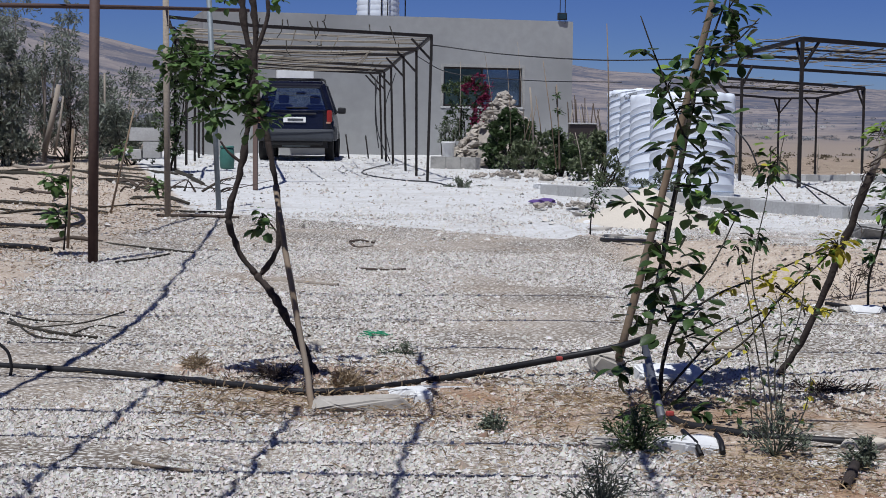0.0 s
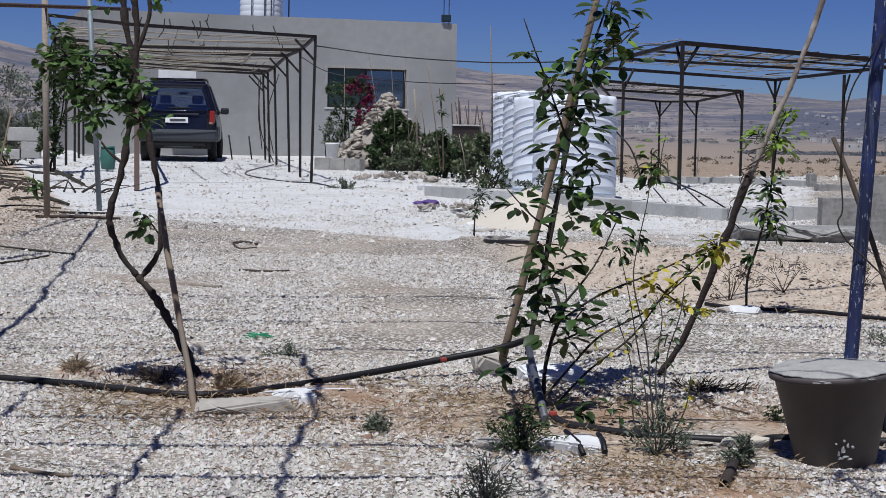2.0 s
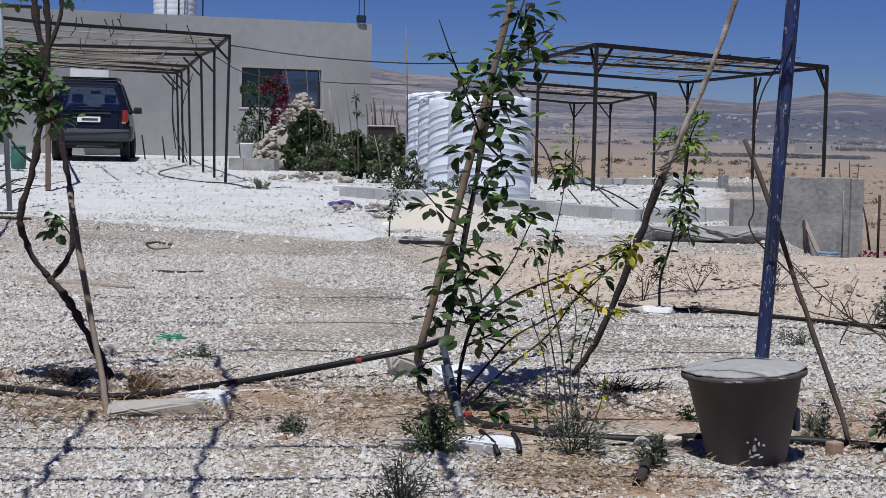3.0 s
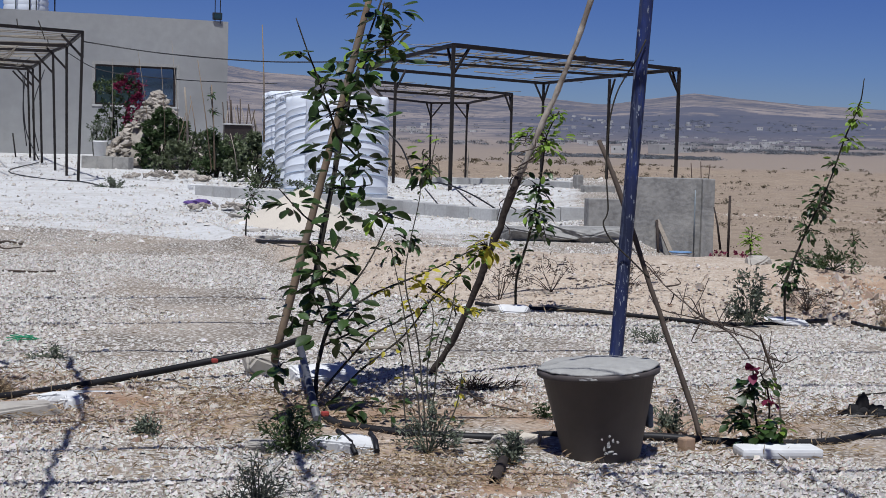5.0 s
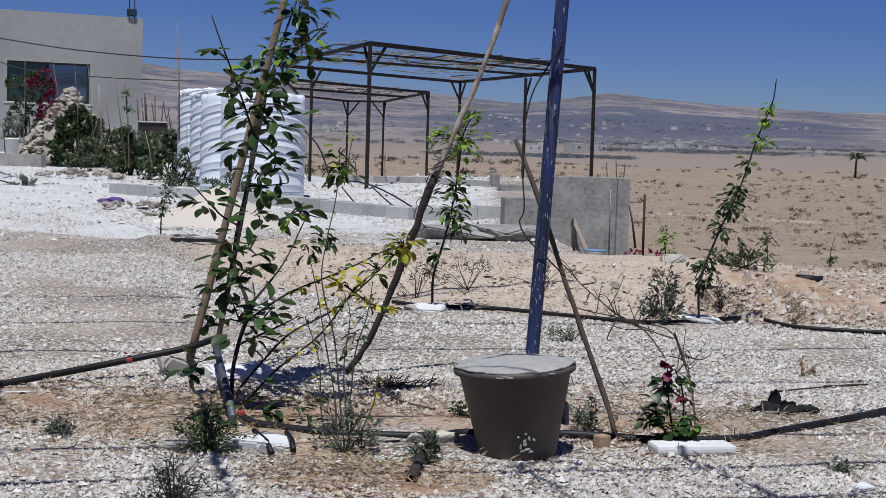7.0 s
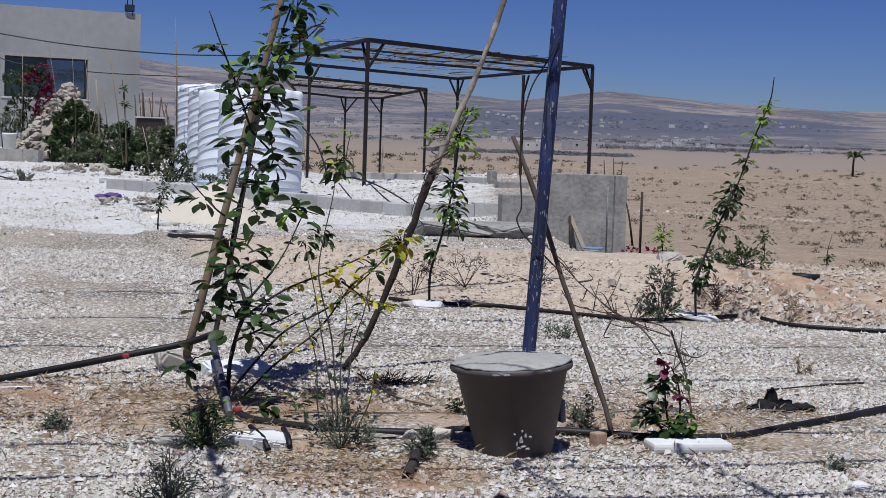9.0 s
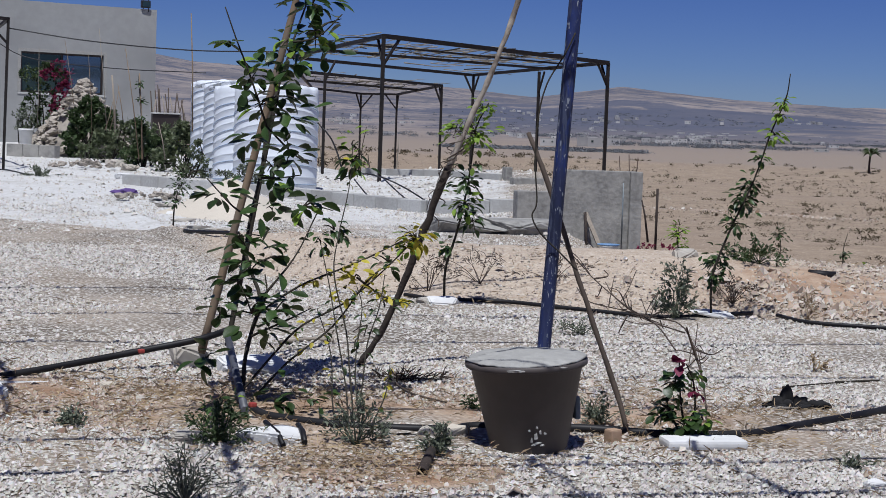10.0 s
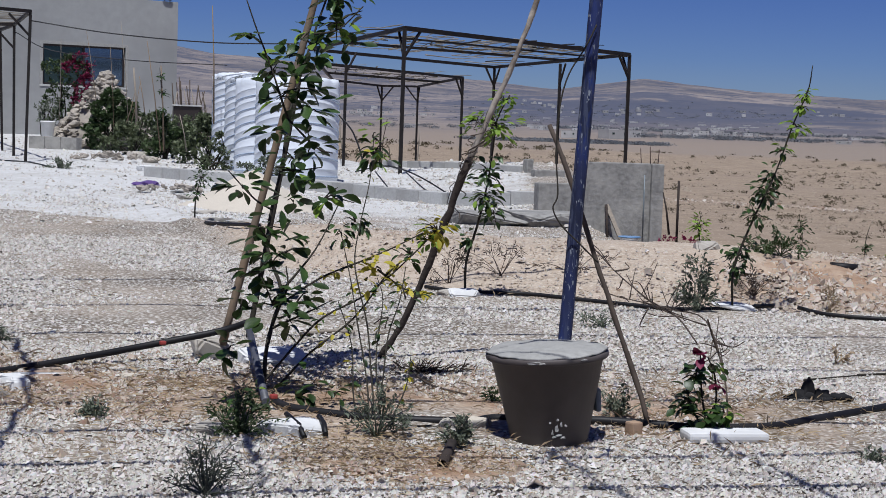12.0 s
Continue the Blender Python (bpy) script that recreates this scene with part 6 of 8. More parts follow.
make_bush("leafy_shrub", on((1.75, 32.6, 0.5)), [(-.5, 0, .18, .2), (-.2, 0, .25, .24), (.1, 0, .2, .22), (.0, 0, .5, .2), (.3, 0, .4, .24), (.25, 0, .7, .15), (.5, 0, .2, .22), (-.25, 0, .5, .14), (.55, 0, .55, .13)], 22, .085, M_SHRUB, "loose dusty green shrub in the flower bed", 93, 9, .34)
make_bush("leafy_shrub", on((2.25, 31.3, 0.5)), [(-.3, 0, .2, .2), (0, 0, .2, .2), (.05, 0, .48, .2), (.3, 0, .25, .22), (.35, 0, .55, .14), (-.1, 0, .75, .12)], 22, .085, M_DARKSHRUB, "loose dark green shrub in the flower bed", 96, 9, .34)
make_bush("leafy_shrub", on((2.85, 29.4, 0.5)), [(-.4, 0, .2, .2), (-.1, 0, .22, .24), (.15, 0, .5, .18), (.35, 0, .2, .22), (-.2, 0, .55, .2), (-.05, 0, .78, .13), (.3, 0, .65, .12), (.42, 0, .4, .14)], 22, .085, M_SHRUB, "loose dusty green shrub beside the tanks", 94, 8, .34)
make_bush("leafy_shrub", on((3.05, 36.5)), [(-.5, 0, .3, .22), (-.15, 0, .35, .24), (.2, 0, .3, .24), (.45, 0, .35, .22), (-.3, 0, .6, .16), (.1, 0, .62, .17), (.4, 0, .65, .12)], 26, .06, M_SHRUB, "dusty green shrub at the back of the flower bed", 98, 8, .34)
make_bush("leafy_shrub", on((2.7, 27.4)), [(-.12, 0, .12, .12), (.05, 0, .16, .13), (.22, 0, .3, .1), (.1, 0, .42, .1), (.3, 0, .12, .1), (.16, 0, .58, .06)], 20, .045, M_SHRUB, "loose dusty green shrub grown against the tanks", 99, 8, .34)
make_bush("grey_shrub", on((0.06, 36.4, 0.7)), [(0, 0, .6, .2), (.12, 0, .85, .16), (-.1, 0, .8, .14)], 22, .05, M_GREYWEED, "small grey-green shrub behind the white pail", 97, 6, .3)
make_bush("leafy_shrub", on((3.165, 25, 0.637)), [(-.15, 0, .15, .15), (.15, 0, .25, .14), (.35, 0, .12, .12)], 14, .06, M_GREYWEED, "small grey-green weed at the foot of the tanks", 95, 5, .3)
for i, (b, t, r) in enumerate((((1.859, 34, 1.076), (1.769, 34, 2.332), .03), ((2.143, 31, 0.693), (1.851, 31, 2.746), .013), ((2.197, 31, 0.694), (2.116, 31, 2.301), .018), ((1.694, 34, 1.098), (1.495, 34, 3.265), .008),
                             ((2.821, 28, 1.248), (2.754, 28, 3.253), .016), ((1.136, 35, 1.084), (0.841, 35, 3.073), .009), ((0.318, 36, 1.192), (0.333, 36, 2.932), .008), ((1.634, 34, 1.156), (1.801, 34, 1.805), .012),
                             ((1.988, 33, 1.108), (1.834, 33, 2.133), .012), ((2.458, 29, 0.738), (2.326, 29, 1.389), .012), ((1.382, 33.5, 0.865), (1.273, 33.5, 2.715), .007), ((1.698, 33.6, 1.077), (1.892, 33.6, 2.032), .01))):
    bm = bm_new()
    tube(bm, [b, Vector(b).lerp(Vector(t), .5) + Vector((.015, 0, 0)), t], r, r * .6, 6, .08)
    one("garden_cane", bm, M_BAMBOO if i % 3 else M_GREYWOOD, b, "thin dry cane standing in the flower bed", "cane", "canes in the flower bed")
# dead vine stems behind a low wall beyond the bed
bm = bm_new()
box(bm, (3.39, 40.2, 1.14), (.66, .25, .98), .05, .015)
one("low_wall", bm, M_FRAME, (3.55, 40.2, .68), "low dark brown wall behind the flower bed", "wall", kind="structure")
bm = bm_new()
box(bm, (3.39, 40.18, 1.647), (.69, .29, .035), .05, .01)
one("wall_coping", bm, M_BLOCK, (3.39, 40.18, 1.63), "grey concrete coping on the low wall", "coping", kind="structure")
for i in range(16):
    rnd = random.Random(300 + i)
    b = Vector((3.12 + i * .055 + rnd.uniform(-.04, .04), 40.7 + rnd.uniform(-.2, .8), 0))
    b.z = gz(b.x, b.y) - .02
    top = 1.85 + rnd.uniform(0, .42)
    bm = bm_new()
    tube(bm, [b, Vector((b.x + rnd.uniform(-.06, .06), b.y, 1.5)), Vector((b.x + rnd.uniform(-.12, .12), b.y, top + .15))], rnd.uniform(.016, .034), .012, 5, .15)
    one("dry_stump", bm, M_DRYTWIG if i % 3 else M_GREYWOOD, b, "dry bare stem standing in the plot behind the bed", "stump", "dry stems behind the bed")

# weeds
M_STALKS = mat("grey_spiky_stalk", (.085, .095, .075), (.05, .058, .045), .75, 20, 4, 0)


def make_weed(base, r, hgt, n, m, lab, seed, leaf=.022, wide=.22):
    rnd, rs = random.Random(seed), np.random.RandomState(seed)
    b = Vector(base)
    h = thing("weed", b, lab, "weed")
    P, D = [], []
    lean = Vector((rnd.uniform(-.5, .5), rnd.uniform(-.3, .3), 0)) * r
    for i in range(n):
        a, s = rnd.uniform(0, 2 * math.pi), abs(rnd.gauss(.5, .4))
        e = b + lean * rnd.random() + Vector((math.cos(a) * r * s, math.sin(a) * r * s * .7, hgt * rnd.uniform(.15, 1.15) * max(.25, 1 - .45 * s)))
        mid = b.lerp(e, .5) + Vector((rnd.uniform(-.25, .25) * r, 0, hgt * rnd.uniform(0, .25)))
        stem(h, [b + lean * .2 * rnd.random(), mid, e], .0028, .0012, m, "stalk", 0, 4, 3)
        k0 = rnd.uniform(.1, .5)
        for k in range(rnd.randrange(10, 30)):
            P.append(b.lerp(mid, .6).lerp(e, rnd.uniform(k0, 1)) + Vector([rnd.gauss(0, .012) for _ in range(3)]))
            D.append(Vector((math.cos(a), math.sin(a), .4)) + Vector([rnd.uniform(-1.2, 1.2) for _ in range(3)]))
    tagged(foliage("leaves", h, m, P, D, rs.uniform(.6, 1.3, len(P)) * leaf, wide, seed), kind="stuff")


for i, (b, r, hg, n, m, lab) in enumerate((
        ((0.215, 6.486, 0.115), .11, .06, 16, M_GREYWEED, "low grey-green weed on the gravel"), ((0.742, 6.09, 0.107), .15, .2, 40, M_BUSH, "bushy green weed at the climber's foot"), ((1.259, 6.041, 0.106), .14, .22, 26, M_GREYWEED, "grey-green weed round the rose bush"),
        ((1.547, 5.858, 0.103), .09, .14, 26, M_GREYWEED, "grey-green weed beside a pipe end"), ((0.53, 5.2, 0.092), .19, .2, 34, M_STALKS, "spiky grey weed on the gravel"), ((3.237, 9.058, 0.159), .16, .1, 14, M_GREYWEED, "thin grey-green weed tuft on the gravel"),
        ((2.36, 6.389, 0.112), .12, .14, 18, M_GREYWEED, "weed growing in the bucket's shade"), ((4.112, 9.735, 0.172), .2, .42, 26, M_GREYWEED, "dry grey shrub at the foot of the bank"), ((4.763, 10.295, 0.224), .18, .2, 16, M_DRYTWIG, "dry twiggy weed on the bank"),
        ((4.055, 7.724, 0.136), .08, .16, 6, M_DRY, "dry grass stalks on the gravel"), ((1.914, 6.737, 0.119), .05, .08, 8, M_BUSH, "small green weed beside the bucket"), ((-0.184, 8.497, 0.149), .12, .08, 12, M_GREYWEED, "thin dry weed tuft on gravel"),
        ((5.377, 11.156, 0.433), .3, .2, 22, M_BUSH, "low dark weed clump at the bank's edge"), ((0.317, 26.48, 0.469), .3, .15, 14, M_GREYWEED, "grey weed tuft by the planter"), ((0.298, 26.364, 0.466), .35, .15, 16, M_GREYWEED, "grey weed tuft on the pale gravel"), ((3.102, 5.558, 0.097), .12, .03, 10, M_GREYWEED, "flat grey weed on the gravel"))):
    make_weed(b, r, hg, n, m, lab, 500 + i, .022 if r < .2 else .04, .12 if m is M_STALKS else .22)
rnd = random.Random(77)
lw = thing("leafy_weed", (1.142, 6.65, 0.117), "low plant with broad shiny green leaves", "weed")
clump(lw, rnd, (1.083, 6.62, 0.194), .07, 14, .065, L_OBLONG, True, 1.4)
clump(lw, rnd, (1.175, 6.6, 0.186), .06, 12, .065, L_OBLONG, True, 1.4)
clump(lw, rnd, (0.787, 6.45, 0.203), .06, 9, .06, L_OBLONG + L_LIME, True, 1.4)
mf = thing("magenta_flowers", (6.642, 16.5, 0.166), "low magenta flowering plant beside the wall", "plant")
rs = np.random.RandomState(15)
mo = ORIGIN[mf.name]
P, D = crown_points(rs, [(mo.x, mo.y, mo.z + .02, .06), (mo.x + .13, mo.y, mo.z, .06), (mo.x - .1, mo.y, mo.z + .01, .05), (mo.x + .25, mo.y, mo.z - .02, .05)], 6)
tagged(foliage("blossom", mf, M_MAGENTA, P, D, rs.uniform(.6, 1.2, len(P)) * .028, .4, 5), kind="stuff")

for i, (p, r, hg, n, m, lab) in enumerate((((-0.478, 7.443, 0.13), .14, .07, 22, M_DRY, "matted dry grass at the foot of the vine"), ((-0.756, 7.666, 0.135), .15, .05, 16, M_DRYTWIG, "dead grass tuft beside the vine"), ((-1.211, 7.917, 0.139), .08, .06, 12, M_DRY, "dead grass tuft beside the pipe"),
        ((1.81, 7.472, 0.131), .22, .05, 14, M_DRYTWIG, "dry twiggy litter behind the prop"), ((2.788, 10.991, 0.209), .25, .3, 9, M_DRYTWIG, "dry weed stalks on the bank"), ((3.17, 11.04, 0.275), .3, .3, 9, M_DRYTWIG, "dry weed stalks on the bank"), ((3.66, 10.933, 0.307), .25, .3, 8, M_DRYTWIG, "dry weed stalks on the bank"), ((5.099, 9.822, 0.173), .1, .22, 6, M_DRY, "dry weed stalks below the bank"))):
    make_weed(p, r, hg, n, m, lab, 600 + i, .05, .035)


# ---- pipes, stones and litter along the planted row ----
def hose(pts, r, lab, m=None, dz=.02):
    bm = bm_new()
    pts = [Vector(p) + Vector((0, 0, dz)) for p in pts]
    tube(bm, pts, r, n=9, fine=5)
    return one("irrigation_pipe", bm, m or M_HOSE, pts[0], lab, "pipe", "irrigation pipes")


hose([(-2.271, 7.888, 0.139), (-1.768, 7.743, 0.136), (-1.216, 7.521, 0.133), (-0.907, 7.366, 0.129), (-0.61, 7.221, 0.128), (-0.362, 7.318, 0.128), (-0.056, 7.559, 0.133)][:-1] + [(-0.057, 7.6, 0.13), (0.267, 7.75, 0.165), (0.573, 7.85, 0.21), (0.846, 7.85, 0.266), (0.982, 7.8, 0.318)], .0165, "thick black irrigation pipe lying along the row")
bm = bm_new()
tube(bm, [(0.977, 7.8, 0.313), (0.907, 6.6, 0.153)], .0175, n=10)
one("riser_pipe", bm, M_GREYPIPE, (0.907, 6.6, 0.153), "short grey plastic pipe rising beside the climber", "pipe")
hose([(0.957, 6.766, 0.118), (0.991, 6.592, 0.115), (1.153, 6.438, 0.112), (1.339, 6.322, 0.112), (1.673, 6.254, 0.109), (1.807, 6.312, 0.11), (2.058, 6.264, 0.11), (2.234, 6.244, 0.11), (2.393, 6.177, 0.108), (2.58, 6.09, 0.107), (2.9, 6.08, 0.107), (3.207, 6.235, 0.109), (3.776, 6.544, 0.115), (4.415, 6.96, 0.123)], .0185, "thick black irrigation pipe lying along the row")
hose([(2.571, 10.846, 0.192), (2.77, 10.605, 0.187), (3.181, 10.508, 0.186), (3.634, 10.073, 0.178), (4.066, 9.764, 0.172), (4.762, 9.976, 0.178)], .014, "black irrigation pipe at the foot of the bank")
hose([(4.901, 9.88, 0.174), (4.955, 9.541, 0.168), (5.338, 9.3, 0.164), (5.727, 9.193, 0.162)], .014, "black irrigation pipe at the foot of the bank")
hose([(-4.772, 17.025, 0.301), (-4.239, 16.792, 0.297), (-3.931, 16.85, 0.298), (-3.895, 17.508, 0.31), (-4.165, 18.552, 0.328), (-4.469, 18.881, 0.334), (-4.636, 18.368, 0.325)], .024, "black irrigation pipe coiled in the side strip")
hose([(-4.116, 14.501, 0.256), (-3.745, 14.433, 0.255), (-3.423, 14.143, 0.25)], .024, "black irrigation pipe in the side strip")
hose([(1.463, 15.023, 0.343), (1.591, 14.53, 0.367), (1.802, 13.824, 0.406)], .016, "thin black pipe beside the sand heap")
hose([(5.621, 10.856, 0.376), (5.829, 10.817, 0.364)], .03, "short black pipe on the bank")
for p in ((0.571, 7.83, 0.215), (0.935, 6.58, 0.165)):
    bm = bm_new()
    box(bm, Vector(p) + Vector((0, 0, .015)), (.03, .026, .02), .3, .006)
    one("pipe_clip", bm, M_RED, p, "small red plastic clip on the pipe", "clip", "red pipe clips")
for a, b in (((0.951, 6.32, 0.155), (0.973, 6, 0.122)), ((1.078, 6.3, 0.147), (1.058, 6.02, 0.129))):
    bm = bm_new()
    tube(bm, [a, Vector(a).lerp(Vector(b), .7) + Vector((0, 0, .02)), b], .011, n=7)
    one("drip_peg", bm, M_HOSE, b, "short black dripper peg beside the pipe", "peg", "dripper pegs")
bm = bm_new()
pa, pb = Vector((1.387, 5.5, 0.117)), Vector((1.492, 5.78, 0.137))
q = (pb - pa).to_track_quat("Z", "Y").to_matrix()
skin(bm, [[c + q @ Vector((math.cos(k * math.pi / 8) * r, math.sin(k * math.pi / 8) * r, 0)) for k in range(16)] for c, r in ((pb, .019), (pa, .0195), (pa, .0145), (pa.lerp(pb, .6), .0145))])
one("pipe_end", bm, M_BARK, (1.387, 5.5, 0.097), "dusty dark end of a plastic pipe", "pipe")
wire("thin_hose", [(-2.094, 7.6, 0.308), (-2.041, 7.6, 0.255), (-2.028, 7.6, 0.175), (-2.05, 7.6, 0.108)], .008, M_HOSE, "thin black hose end bent up", "hose")


def lay_stone(p, size, rz, seed, m, lab, dz=.25):
    bm = bm_new()
    slab_rock(bm, (0, 0, size[2] * dz), size, rz, seed)
    at = Vector(p)
    for v in bm.verts:
        v.co += at
    one("stone", bm, m, at, lab, "stone", "stones along the row")


for i, (p, s, rz, m, lab) in enumerate((
        ((-0.343, 6.94, 0.122), (.25, .10, .065), .22, M_STONE, "long flat pale limestone on bare earth"), ((-0.134, 7.202, 0.126), (.11, .06, .065), .35, M_STONEW, "white-faced end of a flat limestone"), ((0.806, 8.014, 0.142), (.13, .10, .12), .4, M_STONE, "rounded pale boulder under the pipe"),
        ((1.099, 7.801, 0.137), (.19, .11, .085), .2, M_STONEW, "bright white flat stone"), ((0.947, 6.138, 0.109), (.15, .10, .065), .3, M_STONEW, "flat white stone beside the dripper pegs"), ((0.641, 6.206, 0.108), (.08, .07, .04), .9, M_STONE, "pale stone beside the weed"),
        ((1.712, 6.206, 0.108), (.055, .045, .06), .2, M_SAND, "rounded tan stone by the bucket"), ((1.577, 6.196, 0.108), (.045, .04, .05), .8, M_STONE, "small pale stone by the pipe"), ((2.738, 10.479, 0.185), (.14, .1, .06), .1, M_STONEW, "whitewashed stone round a sapling"),
        ((2.655, 10.537, 0.186), (.1, .08, .05), .5, M_STONE, "pale stone beside a sapling"), ((4.413, 9.88, 0.174), (.19, .12, .06), .05, M_STONEW, "whitewashed stone slab round a sapling"), ((4.225, 10.305, 0.206), (.06, .05, .05), .5, M_STONE, "pale stone at the bank"),
        ((4.849, 11.34, 0.447), (.12, .1, .1), .3, M_STONE, "pale block on the bank"), ((-1.146, 7.579, 0.133), (.07, .05, .03), .3, M_STONE, "small pale stone beside the pipe"), ((-0.858, 7.066, 0.124), (.06, .05, .025), .1, M_STONE, "small pale stone beside the pipe"),
        ((-0.682, 8.777, 0.155), (.04, .035, .04), .1, M_SAND, "small brown stone behind the vine"), ((0.399, 7.376, 0.129), (.05, .035, .03), .1, M_SAND, "reddish brown stone on bare earth"), ((0.54, 7.086, 0.124), (.055, .05, .012), .1, M_STONE, "flat grey stone on bare earth"),
        ((-0.083, 7.124, 0.125), (.05, .06, .06), .1, M_STONEW, "white stone beside the vine"), ((3.321, 6.66, 0.117), (.045, .035, .03), .2, M_STONE, "small pale stone beside a black rag"), ((3.018, 5.239, 0.091), (.05, .05, .03), .2, M_STONEW, "pale stone on the gravel"))):
    lay_stone(p, s, rz, i + 1, m, lab)
bm = bm_new()
box(bm, Vector((2.644, 5.925, 0.105)) + Vector((0, 0, .02)), (.33, .14, .04), -.08, .014)
one("white_slab", bm, M_STONEW, (2.644, 5.925, 0.105), "white-painted concrete slab before the bougainvillea", "slab")
M_BRICK = mat("worn_tan_brick", (.36, .25, .17), (.28, .18, .12), .9, 20, 4, .5)
bm = bm_new()
box(bm, Vector((2.31, 6.051, 0.106)) + Vector((0, 0, .025)), (.055, .05, .06), .4, .008)
one("brick_piece", bm, M_BRICK, (2.31, 6.051, 0.106), "broken tan brick lying beside the pipe", "brick")
# black rag
rc = Vector((3.441, 6.699, 0.117))
M_RAG = mat("black_cloth", (.008, .008, .009), (.016, .015, .015), .95, 20, 5, .5)
rag = thing("black_rag", rc, "crumpled black cloth lying on the gravel", "rag")
rnd = random.Random(14)
for i in range(9):
    bm = bm_new()
    if i == 8:
        rock(bm, rc + Vector((-.045, .01, .03)), (.03, .02, .075), .3, 55, .4, 3)
    else:
        rock(bm, rc + Vector((rnd.uniform(-1, 1) * .1, rnd.uniform(-.04, .05), .012)), (rnd.uniform(.035, .075), rnd.uniform(.02, .04), rnd.uniform(.012, .045)), rnd.uniform(-.7, .7), 40 + i, .42, 3)
    part("fold", bm, M_RAG, rag)
# green net scrap
M_NET = mat("green_net", (.02, .30, .14), None, .6, 20, 5, 0)
ns = thing("net_scrap", (-0.408, 9.155, 0.161), "tangled scrap of bright green plastic net", "scrap")
rnd = random.Random(5)
for i in range(6):
    b = ORIGIN[ns.name]
    bm = bm_new()
    tube(bm, [b + Vector((rnd.gauss(0, .05), rnd.gauss(0, .05), rnd.uniform(.005, .03))) for _ in range(4)], .0022, n=4, fine=3)
    part("strand", bm, M_NET, ns)


def stick(name, pts, r, m, lab, dz=.012):
    bm = bm_new()
    pts = [Vector(p) + Vector((0, 0, dz)) for p in pts]
    tube(bm, pts, r, r * .7, 6, .12, 0, 3)
    return one(name, bm, m, pts[0], lab, "stick", "sticks on the ground")


# some dark lines here stand in for shadow streaks, shaped as sticks
for pts, r, m in (([(-1.312, 11.91, 0.21), (-1.046, 11.823, 0.208), (-0.755, 11.668, 0.206)], .02, M_GREYWOOD), ([(-1.108, 5.78, 0.101), (-0.961, 5.693, 0.099), (-0.874, 5.655, 0.1)], .008, M_BAMBOO), ([(-5.461, 32.349, 0.572), (-4.501, 28.733, 0.508), (-3.874, 26.18, 0.463)], .05, M_STEM), ([(-6.9, 32.774, 0.58), (-5.643, 30.879, 0.546), (-4.558, 29.419, 0.521)], .05, M_STEM), ([(-6.282, 27.563, 0.488), (-5.306, 26.983, 0.478), (-4.11, 24.856, 0.44)], .035, M_DRYTWIG), ([(-8.024, 29.381, 0.52), (-7.15, 29.149, 0.516), (-6.014, 27.215, 0.481)], .05, M_STEM), ([(-2.657, 13.157, 0.233), (-2.472, 13.525, 0.239), (-2.356, 13.96, 0.247)], .011, M_STEM), ([(-5.832, 21.076, 0.373), (-4.994, 20.524, 0.363), (-3.959, 19.084, 0.337)], .028, M_STEM), ([(-5.751, 27.495, 0.486), (-4.518, 24.585, 0.435), (-3.313, 21.105, 0.373)], .028, M_STEM), ([(-7.102, 30.695, 0.543), (-5.984, 29.245, 0.518), (-4.858, 27.312, 0.483)], .05, M_STEM), ([(-3.218, 15.052, 0.266), (-2.671, 14.53, 0.257), (-2.168, 14.095, 0.249)], .014, M_STEM), ([(-6.462, 24.276, 0.43), (-5.8, 23.309, 0.413), (-5.316, 22.97, 0.406)], .03, M_DRYTWIG), ([(-9.068, 33.635, 0.595), (-7.957, 31.546, 0.558), (-7.601, 32.851, 0.581)], .05, M_GREYWOOD), ([(-9.97, 39.532, 0.699), (-8.784, 37.405, 0.662), (-8.29, 38.43, 0.68)], .05, M_STEM), ([(-3.732, 19.857, 0.351), (-3.162, 19.538, 0.346), (-2.605, 19.442, 0.344)], .02, M_STEM),
                  ([(-0.886, 15.468, 0.273), (-0.785, 15.613, 0.276), (-0.655, 15.371, 0.271)], .015, M_DRYTWIG), ([(-0.878, 15.333, 0.271), (-0.788, 14.859, 0.262), (-0.649, 14.994, 0.265)], .012, M_DRYTWIG), ([(-2.538, 9.454, 0.167), (-2.201, 9.087, 0.16), (-1.875, 8.893, 0.156)], .012, M_STEM), ([(-2.341, 9.261, 0.163), (-2.102, 9.503, 0.167), (-1.949, 10.121, 0.179)], .007, M_STEM), ([(-2.575, 9.628, 0.17), (-2.26, 8.942, 0.158), (-2.061, 8.787, 0.155)], .007, M_STEM), ([(-2.065, 9.048, 0.16), (-2.011, 9.387, 0.165), (-1.883, 9.319, 0.165)], .005, M_STEM), ([(-2.72, 9.938, 0.175), (-2.424, 9.59, 0.17), (-2.171, 9.512, 0.168)], .006, M_STEM), ([(1.37, 8.661, 0.152), (1.564, 8.797, 0.155), (1.674, 8.71, 0.154)], .012, M_GREYWOOD), ([(-0.692, 12.896, 0.228), (-0.465, 12.838, 0.226), (-0.296, 12.896, 0.228)], .011, M_DRYTWIG),
                  ([(3.985, 7.347, 0.128), (4.121, 7.366, 0.13), (4.259, 7.395, 0.13)], .007, M_STEM), ([(3.619, 7.202, 0.127), (3.79, 7.269, 0.128), (4.011, 7.337, 0.13)], .005, M_STEM), ([(1.714, 7.472, 0.132), (1.734, 7.095, 0.125), (1.837, 6.882, 0.121)], .006, M_DRYTWIG)):
    stick("dry_stick", pts, r, m, "dry bare stick or shadow streak lying on the ground")
rnd = random.Random(64)
